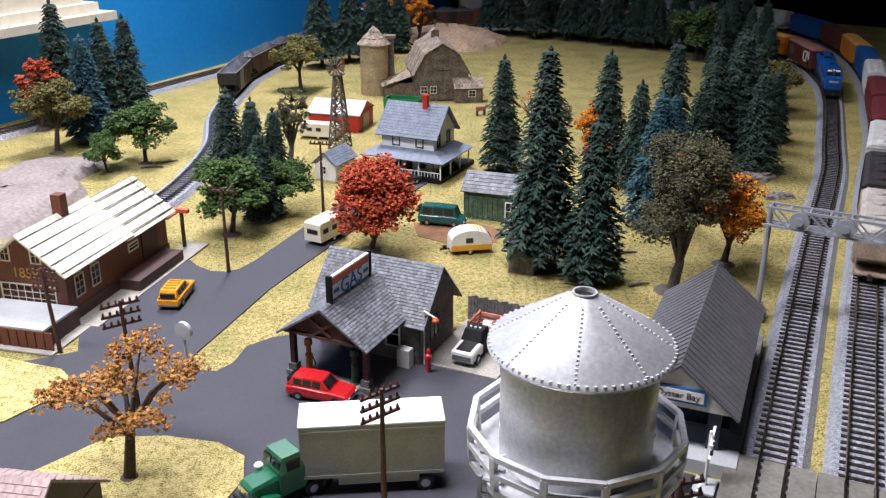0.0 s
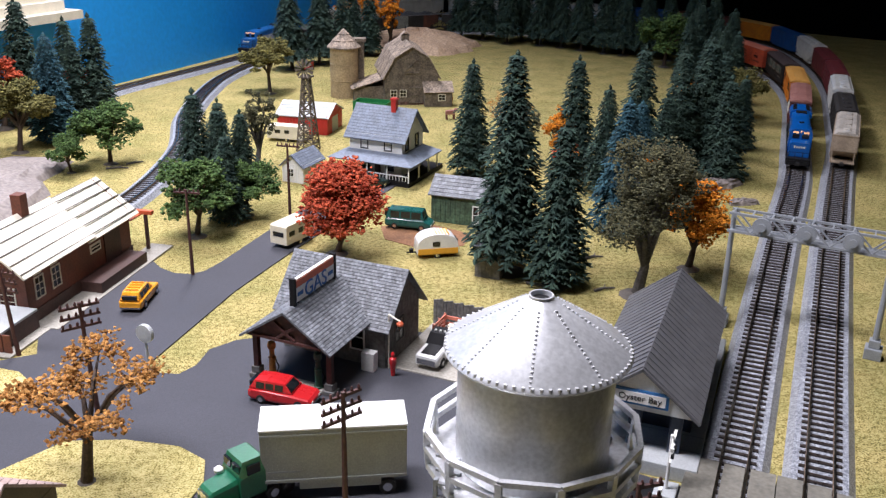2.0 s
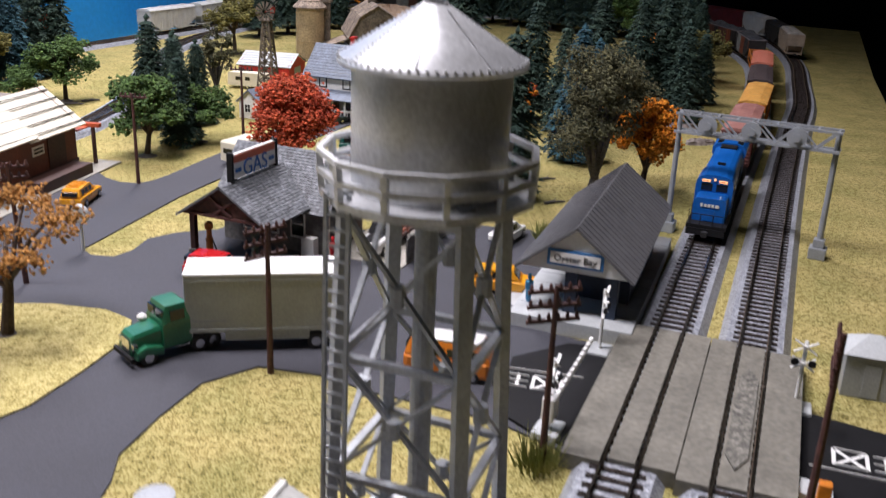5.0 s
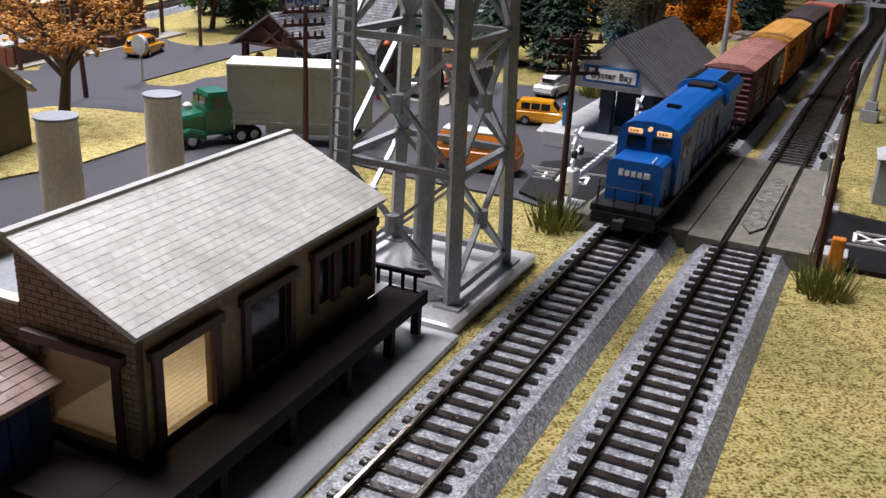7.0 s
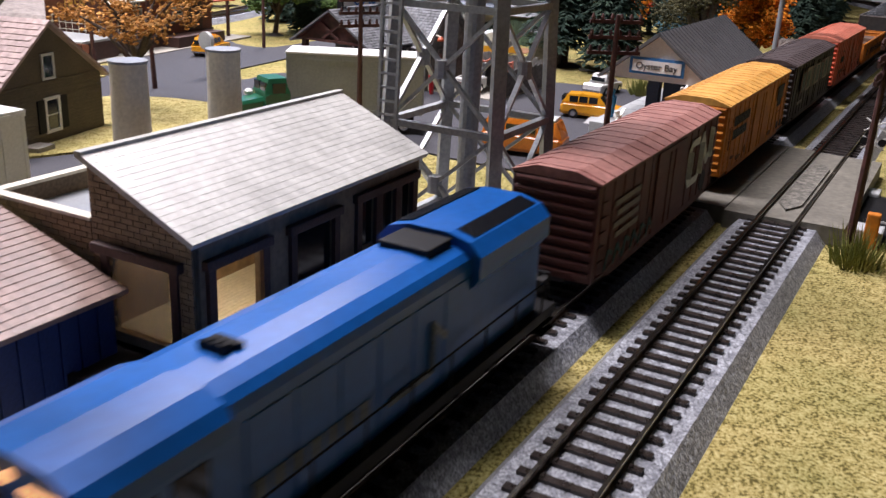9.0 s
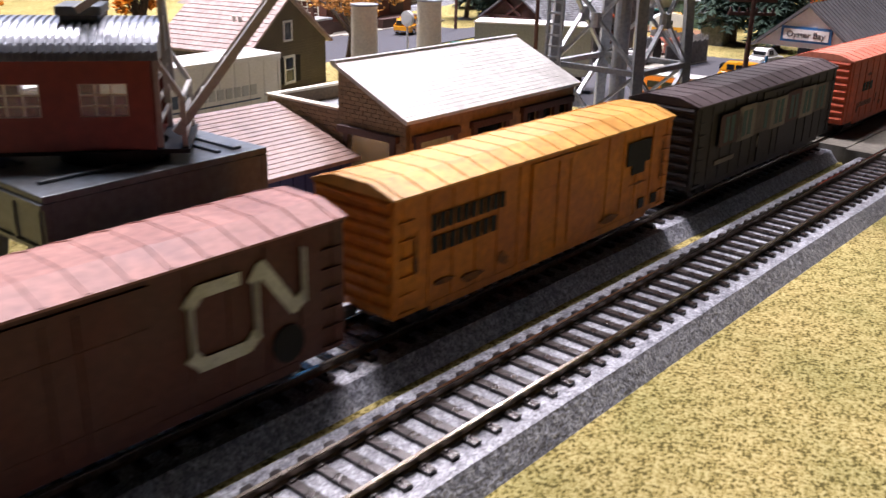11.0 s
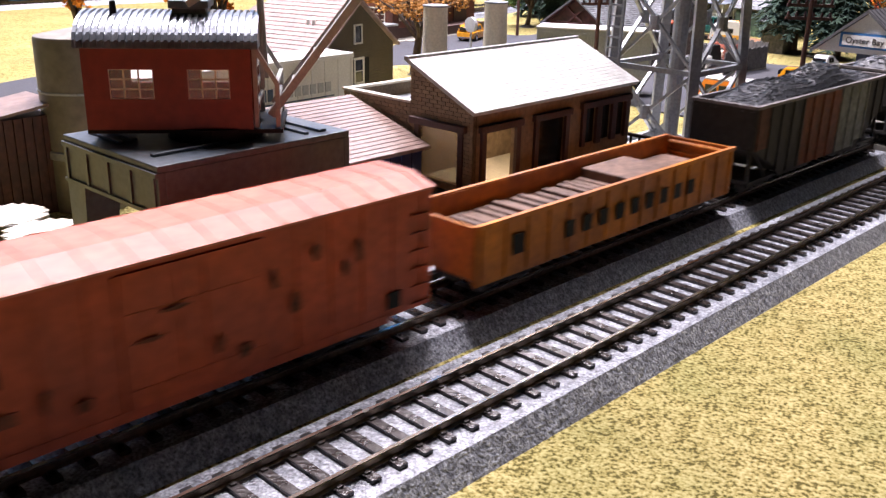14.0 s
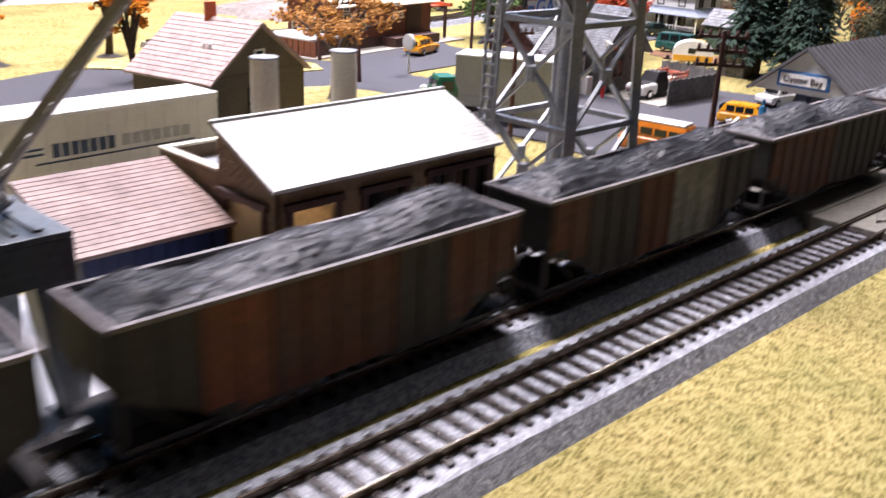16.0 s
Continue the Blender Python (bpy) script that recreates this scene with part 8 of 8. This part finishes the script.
car("dark green panel van on the grass", "van", M_CARG, 1.9, 105.8, -14, 5.4, 2.2, 0.14, 0.20, 0.98, 2.2, 1.2)
car("dark green sedan on the farmhouse drive", "car", M_CARDK, -3.6, 121.5, 42, 5.2, 2.1, 0.28, 0.42, 0.80, 1.7, 1.0)


def camper_bus(x, y, rz):
    ob = thing("camper_bus", "orange and white camper bus on the crossing road", "camper bus", "road vehicles", x=x, y=y, z=0.12, rz=rz)
    part("lower_body", loft([(2.6, 0.85, 0.4, 1.1, 1.2, 0.8), (2.35, 1.05, 0.3, 1.2, 1.3, 0.95), (-2.3, 1.05, 0.3, 1.2, 1.3, 0.95), (-2.55, 0.92, 0.4, 1.1, 1.25, 0.85)]), M_VWO, ob, "orange lower body")
    part("upper_body", loft([(2.5, 0.82, 1.15, 1.3, 1.4, 0.78), (2.1, 0.98, 1.15, 1.5, 2.25, 0.75), (-2.2, 0.98, 1.15, 1.5, 2.25, 0.75), (-2.5, 0.86, 1.15, 1.3, 1.5, 0.78)]), M_VWO, ob)
    part("roof", loft([(2.0, 0.75, 2.2, 2.35, 2.45, 0.55), (-2.1, 0.75, 2.2, 2.35, 2.45, 0.55)]), M_CARW, ob, "white roof")
    for s in (-1, 1):
        for k in range(4):
            part("side_window", Geo().box(-2.0 + k * 1.02, s * 0.95 - 0.03, 1.42, -1.15 + k * 1.02, s * 0.95 + 0.03, 1.95), M_GLASS, ob)
    part("rear_window", Geo().box(-2.5, -0.6, 1.45, -2.36, 0.6, 1.95), M_GLASS, ob)
    wheels(ob, (1.6, -1.5), 1.06, 0.36)


camper_bus(9.6, 50.6, -14)


def caravan(label, x, y, rz, L, H, top, bottom, rounded, z=0.12):
    ob = thing("caravan", label, "caravan", "road vehicles", x=x, y=y, z=z, rz=rz)
    h, n = L / 2, 12
    out = [(-h, 0.5), (h, 0.5)]
    if rounded:
        out += [(h, 1.2)] + [(h * math.cos(math.pi * k / n), 1.2 + (H - 1.2) * math.sin(math.pi * k / n) ** 0.7) for k in range(1, n)] + [(-h, 1.2)]
    else:
        out += [(h * 1.02, H * 0.6), (h * 0.93, H - 0.15), (h * 0.85, H), (-h * 0.9, H), (-h * 0.98, H - 0.15)]
    part("shell", Geo().side(out, -1.1, 1.1), top, ob, "rounded pale shell")
    part("skirt", Geo().box(-h + 0.02, -1.13, 0.48, h - 0.02, 1.13, 1.15, 0.05), bottom, ob)
    for s in (-1, 1):
        part("side_window", Geo().box(-0.2, s * 1.1 - 0.03, 1.35, 0.6, s * 1.1 + 0.03, 1.9), M_GLASS, ob)
        if L > 4.5:
            part("side_window", Geo().box(-1.8, s * 1.1 - 0.03, 1.35, -0.9, s * 1.1 + 0.03, 1.9), M_GLASS, ob)
    part("end_window", Geo().box(-h - 0.02, -0.7, 1.35, -h + 0.06, 0.7, 1.85), M_GLASS, ob)
    part("drawbar", Geo().beam((h, 0, 0.45), (h + 1.0, 0, 0.45), 0.14).box(h + 0.3, -0.2, 0.45, h + 0.7, 0.2, 0.85), M_BLACK, ob)
    wheels(ob, (0.1,), 1.12, 0.34)
    return ob


caravan("cream touring caravan on the farm road", -10.9, 99.6, 60, 4.6, 2.6, M_CARCR, M_CARCR, False)
c = caravan("small white and yellow rounded caravan on the grass", 4.9, 97.0, -168, 4.4, 2.7, M_CARW, M_CARYEL, True, 0.0)
for k in range(5):
    part("roof_rail", Geo().box(-1.2 + k * 0.32, -0.9, 2.55, -1.1 + k * 0.32, 0.9, 2.72), M_CARYEL, c)
caravan("long cream travel trailer beside the red garage", -18.2, 147.6, -13, 6.2, 2.5, M_CARCR, M_CARCR, False, 0.0)


def pickup():
    x, y = local(GASM, 11.6, 9.8)
    ob = thing("stake_truck", "white and black pickup with a red-brown stake bed", "pickup truck", "road vehicles", x=x, y=y, z=0.24, rz=-24.5 - 90)
    part("hood", loft([(3.2, 0.9, 0.4, 1.0, 1.15, 0.8), (3.0, 1.0, 0.35, 1.1, 1.25, 0.9), (1.2, 1.02, 0.35, 1.2, 1.35, 0.9)]), M_CARW, ob, "white front body")
    part("bonnet", Geo().slab([(2.9, -0.6, 1.32), (2.9, 0.6, 1.32), (1.3, 0.6, 1.42), (1.3, -0.6, 1.42)], 0.06), M_BLACK, ob, "black bonnet panel")
    part("cab", loft([(1.3, 0.95, 0.4, 1.3, 1.4, 0.85), (0.8, 0.95, 0.4, 1.3, 2.2, 0.75), (-0.4, 0.95, 0.4, 1.3, 2.2, 0.75), (-0.5, 0.95, 0.4, 1.3, 2.1, 0.75)]), M_BLACK, ob, "black cab")
    part("windscreen", Geo().slab([(1.25, -0.7, 1.45), (1.25, 0.7, 1.45), (0.85, 0.62, 2.12), (0.85, -0.62, 2.12)], 0.03), M_GLASS, ob)
    for s in (-0.4, 0, 0.4):
        part("roof_lamp", Geo().lathe([(0.1, 2.2), (0.1, 2.32)], 8, 0.4, s), M_WHITE, ob)
    part("grille", Geo().box(3.18, -0.8, 0.5, 3.26, 0.8, 0.95), M_CHROME, ob)
    part("bed", Geo().box(-3.2, -1.1, 0.6, -0.6, 1.1, 0.85), M_TIMBER, ob)
    for s in (-1, 1):
        for z in (1.0, 1.4, 1.8):
            part("stake_rail", Geo().box(-3.2, s * 1.08 - 0.05, z, -0.6, s * 1.08 + 0.05, z + 0.26), M_ORANGETOP, ob, "faded red rail")
        for xx in (-3.1, -1.9, -0.7):
            part("stake", Geo().box(xx - 0.07, s * 1.16 - 0.05, 0.85, xx + 0.07, s * 1.16 + 0.05, 2.15), M_ORANGETOP, ob)
    part("stake_rail", Geo().box(-3.25, -1.1, 1.0, -3.15, 1.1, 1.3).box(-3.25, -1.1, 1.6, -3.15, 1.1, 1.9), M_ORANGETOP, ob)
    for k in range(4):
        part("crate", Geo().box(-2.9 + 0.55 * k, -0.6 + 0.2 * (k % 2), 0.85, -2.45 + 0.55 * k, 0.2 + 0.2 * (k % 2), 1.4, 0.04), M_CREAM, ob)
    wheels(ob, (2.2, -2.2), 1.06, 0.42)


pickup()


def semi():
    ob = thing("delivery_truck", "green tractor pulling a grey box trailer", "truck", "road vehicles", x=-2.0, y=54.3, z=0.12, rz=6.5)
    L, W = 8.9, 2.8
    gr = mat("trailer_grey", (0.34, 0.36, 0.345), 0.4, 0.1, var=0.06)
    tb = part("trailer_box", Geo().box(-4.3, -W / 2, 1.25, 4.6, W / 2, 4.95, 0.08), gr, ob, "grey box trailer")
    part("roof_sheet", Geo().box(-4.34, -W / 2 - 0.04, 4.9, 4.64, W / 2 + 0.04, 5.05, 0.06), M_WHITE, tb, "white roof sheet")
    g = Geo()
    for k in range(30):
        g.box(-4.2 + k * 0.3, -W / 2 - 0.02, 1.45, -4.17 + k * 0.3, -W / 2, 4.7)
    g.box(-4.3, -W / 2 - 0.05, 4.55, 4.6, -W / 2, 4.66).box(-4.3, -W / 2 - 0.05, 1.3, 4.6, -W / 2, 1.5)
    part("side_rib", g, gr, tb)
    part("lettering", Geo().box(-3.9, -W / 2 - 0.035, 2.0, -1.9, -W / 2 - 0.025, 2.12), M_GREYP, tb, "small lettering reduced to a bar")
    part("skirt", Geo().box(-2.0, -W / 2, 0.75, 3.0, -W / 2 + 0.1, 1.3), gr, tb)
    for x in (3.4,):
        wheels(ob, (x,), W / 2, 0.55, 0.5)
    trailer_parts = set(ob.children)
    part("chassis", Geo().box(-7.6, -0.5, 0.55, -3.0, 0.5, 0.9), M_BLACK, ob)
    part("hood", loft([(-8.3, 0.7, 0.6, 1.6, 1.75, 0.6), (-8.1, 0.75, 0.6, 1.7, 1.9, 0.65), (-6.4, 0.85, 0.6, 1.9, 2.15, 0.7)][::-1]), M_TRKG, ob, "green bonnet")
    part("cab", loft([(-6.5, 1.1, 0.7, 2.2, 2.4, 1.0), (-6.2, 1.1, 0.7, 2.3, 3.3, 0.9), (-4.9, 1.1, 0.7, 2.3, 3.3, 0.9), (-4.75, 1.1, 0.7, 2.3, 3.2, 0.9)][::-1]), M_TRKG, ob, "green cab")
    for s in (-1, 1):
        part("windscreen", Geo().box(-6.46, s * 0.5 - 0.4, 2.45, -6.28, s * 0.5 + 0.4, 3.05), M_GLASS, ob)
        part("side_window", Geo().box(-6.0, s * 1.04 - 0.05, 2.35, -5.1, s * 1.04 + 0.05, 3.0), M_GLASS, ob)
        part("fender", loft([(-8.2, 0.3, 0.5, 0.8, 1.0, 0.25), (-7.6, 0.35, 0.7, 1.1, 1.25, 0.3), (-6.6, 0.35, 0.5, 0.8, 1.0, 0.3)][::-1]).turned(Matrix.Translation((0, s * 0.95, 0))), M_TRKG, ob, "green rounded fender")
        part("headlight", Geo().rod((-8.3, s * 0.85, 1.25), (-8.05, s * 0.85, 1.25), 0.2, n=10), M_CHROME, ob)
    part("exhaust", Geo().rod((-4.6, -0.9, 0.9), (-4.6, -0.9, 4.2), 0.09, n=8), M_CHROME, ob)
    part("air_horn", Geo().lathe([(0.28, 3.3), (0.3, 3.5), (0.15, 3.65)], 10, -6.9, 0.8).turned(Matrix.Translation((0, 0, -1.2))), M_WHITE, ob)
    part("grille", Geo().box(-8.36, -0.5, 0.8, -8.28, 0.5, 1.6), M_CHROME, ob)
    part("bumper", Geo().box(-8.6, -1.2, 0.45, -8.4, 1.2, 0.75, 0.04), M_BLACK, ob)
    wheels(ob, (-7.5, -4.3, -3.4), 1.25, 0.52, 0.35)
    # the tractor stands turned on its hitch
    hitch = Matrix.Translation((-3.9 * U, 0, 0)) @ pose(0, 0, 0, 0, 0, 34) @ Matrix.Translation((3.9 * U, 0, 0))
    for o in ob.children:
        if o not in trailer_parts:
            o.matrix_basis = hitch


semi()

# ---- rocks, clutter, figures ----
def mound(name, label, x, y, rx, ry, h, m, seed, rz=0.0, flat=0.35):
    rd = random.Random(seed)
    n, k = 26, 9
    vs, fs = [], []
    for i in range(k + 1):
        q = i / k
        for j in range(n):
            a = 6.283 * j / n
            e = 1 + 0.16 * math.sin(3 * a + seed) + 0.09 * math.sin(7 * a + 2 * seed)
            vs.append((rx * (1 - q) * e * math.cos(a) + rd.uniform(-.25, .25), ry * (1 - q) * e * math.sin(a) + rd.uniform(-.25, .25), h * min(1, (q / flat)) ** 0.6 * (1 + 0.10 * math.sin(5 * a + i)) + rd.uniform(-.06, .06) * h if i else -0.2))
    for i in range(k):
        fs += [(i * n + j, i * n + (j + 1) % n, (i + 1) * n + (j + 1) % n, (i + 1) * n + j) for j in range(n)]
    g = Geo().add(vs, fs)
    solid(name, g, m, label, "rock", x=x, y=y, rz=rz)


M_ROCK = mat("grey_brown_rock", (0.27, 0.235, 0.215), 0.75, fine=200, coarse=20, var=0.15, bump=0.6, c2=(0.17, 0.145, 0.13), mix=0.5)
M_ROCKT = mat("tan_rock", (0.46, 0.33, 0.22), 0.8, fine=200, coarse=20, var=0.18, bump=0.6, c2=(0.30, 0.205, 0.135), mix=0.5)
mound("rock_outcrop", "low grey-brown plaster rock outcrop behind the depot", -53, 112, 10, 18, 1.6, M_ROCK, 3, -10)
mound("rock_mound", "tan plaster rock mound behind the barn", 2, 262, 17, 12, 4.8, M_ROCKT, 5, -10, 0.8)
mound("rock_slab", "flat brown rock slab beside the trees", 44.5, 127, 3.6, 1.8, 1.0, M_ROCK, 8, 20)
mound("rock_slab", "flat brown rock slab beside the trees", 45.5, 119, 2.2, 1.0, 0.6, M_ROCK, 9, 10)
rd2 = random.Random(11)
for x, y, l, a in ((21.5, 88, 2.2, 20), (15, 88.6, 2.6, -30), (26, 92, 1.8, 60), (-39, 128, 3.0, 10), (-37.5, 131, 2.4, 35), (22, 97, 2.0, 15), (10, 94, 1.8, 80)):
    g = Geo().rod((-l / 2, 0, 0.15), (0, 0.15, 0.2), 0.16, 0.14, 7).rod((0, 0.15, 0.2), (l / 2, -0.1, 0.18), 0.14, 0.09, 7).rod((0, 0.15, 0.2), (l / 4, 0.8, 0.3), 0.07, 0.04, 5)
    solid("fallen_log", g, M_TRUNKG, "fallen brown branch lying on the turf", "log", "fallen logs", x=x, y=y, rz=a)
solid("dirt_patch", Geo().prism([laid(*p) for p in ((-0.8, 101.5), (3.5, 98.5), (8.0, 100), (9, 104), (4, 107.5), (-1.5, 106))], 0.0, 0.05), mat("reddish_dirt", (0.27, 0.13, 0.06), 0.95, fine=500, coarse=40, var=0.2, bump=0.6), "reddish bare dirt under the parked vehicles", kind="structure")
solid("tyre_ring", Geo().lathe([(0.75, 0.02), (0.8, 0.2), (0.75, 0.4), (0.45, 0.4), (0.4, 0.2), (0.45, 0.05)], 18), M_CREAM, "cream painted tyre lying on the lawn", "tyre", x=6.6, y=122.0)
dm = thing("dumpster", "open green metal dumpster by the barn", "dumpster", x=-9.6, y=169, rz=-14)
M_DUMP = mat("dumpster_green", (0.02, 0.20, 0.06), 0.45, var=0.08)
part("floor", Geo().box(0, 0, 0.1, 6.4, 3.4, 0.25), M_DUMP, dm)
for b in ((0, 0, 0.1, 6.4, 0.15, 2.4), (0, 3.25, 0.1, 6.4, 3.4, 2.4), (0, 0.15, 0.1, 0.15, 3.25, 2.4), (6.25, 0.15, 0.1, 6.4, 3.25, 2.4)):
    part("side_plate", Geo().box(*b), M_DUMP, dm)
solid("street_clock", Geo().rod((0, 0, 0), (0, 0, 2.4), 0.13, 0.10, 8).rod((0, -0.18, 3.0), (0, 0.18, 3.0), 0.75, n=24).rod((0, -0.2, 3.0), (0, -0.19, 3.0), 0.55, n=20), M_LIGHTGREY, "round pale sign on a short post by the road", "sign", x=-18.0, y=69.6, z=0.1, rz=-25)


def figure(x, y, z, label, m, rz=0):
    g = Geo().lathe([(0.16, 0), (0.2, 0.4), (0.24, 0.9), (0.3, 1.1), (0.28, 1.5), (0.1, 1.62), (0.15, 1.75), (0.14, 1.95), (0.05, 2.05)], 10)
    g.smooth = True
    solid("figurine", g, m, label, "figurine", "figurines", x=x, y=y, z=z, rz=rz)


figure(*local(GASM, 9.6, 4.7), 0.14, "small red painted figurine by the yard", M_CARR)
figure(15.4, 60.0, 1.05, "small blue painted figurine on the platform", M_CARB)
figure(8.6, 181, 0.0, "small tan figurine beside the barn", M_LEAFT)
figure(-11.2, 131.5, 0.0, "small dark figurine beside the farmhouse", M_TIMBER)
cow = thing("cow", "brown and white toy cow standing on grass", "cow", x=8.0, y=167, rz=20)
part("body", Geo().box(-0.9, -0.35, 0.9, 0.9, 0.35, 1.7, 0.15).box(0.8, -0.22, 1.4, 1.4, 0.22, 1.95, 0.1), M_BROWNTOP, cow)
for x in (-0.7, 0.7):
    for y in (-0.25, 0.25):
        part("leg", Geo().box(x - 0.1, y - 0.1, 0, x + 0.1, y + 0.1, 0.95), M_BROWN, cow)


# ---- motion along the tracks ----
def lerp_rows(rows, t):
    for (a, p), (b, q) in zip(rows, rows[1:]):
        if t <= b:
            return p + (q - p) * (t - a) / (b - a)
    return rows[-1][1]


def s_of_y(path, y, last=True):
    idx = range(len(path) - 1, -1, -1) if last else range(len(path))
    return 0.5 * min((i for i in idx if path[i].x > 20 or (path[i].x > -70 and path[i].y < 55)), key=lambda i: abs(path[i].y - y))


def car_pose(path, s, half, flip=False):
    a, b = on_path(path, s - half), on_path(path, s + half)
    c = (a + b) / 2
    d = b - a
    return pose(c.x * U, c.y * U, 0.965 * U, 0, 0, math.degrees(math.atan2(d.y, d.x)) + (180 if flip else 0))


FRONT = [(0, 167.0), (1, 146.3), (2.5, 115.8), (3.2, 102.8), (4, 89.2), (5.3, 67.7), (6.5, 46.0), (8, 19.8), (10.5, -24.5), (12.5, -58.6), (16, -120.3)]
PACE = 23.1


def motions():
    times = [0.5 * k for k in range(33)]
    for ob, back in TRAIN:
        rows = []
        for t in times:
            s = s_of_y(INNER, lerp_rows(FRONT, t)) - back
            rows.append((t, car_pose(INNER, s, 5.0)))
        walk(ob, rows)
    s0 = s_of_y(OUTER, 91.6)
    # the leading engine comes into view round the far bend; the rest fills the way between
    lead = 0.5 * min((i for i in range(len(OUTER)) if OUTER[i].x < -20), key=lambda i: abs(OUTER[i].y - 203.9)) - PACE * 3.0 + 3.0 - s0
    for ob, back in SECOND:
        if -back < lead - 26:
            walk(ob, [(t, car_pose(OUTER, s0 + PACE * t - back, 5.0)) for t in times])
        elif ob.name.startswith("diesel"):
            walk(ob, [(t, car_pose(OUTER, s0 + PACE * t + lead, 5.0)) for t in times])
        else:
            for o in (*ob.children_recursive, ob):
                bpy.data.objects.remove(o)


motions()
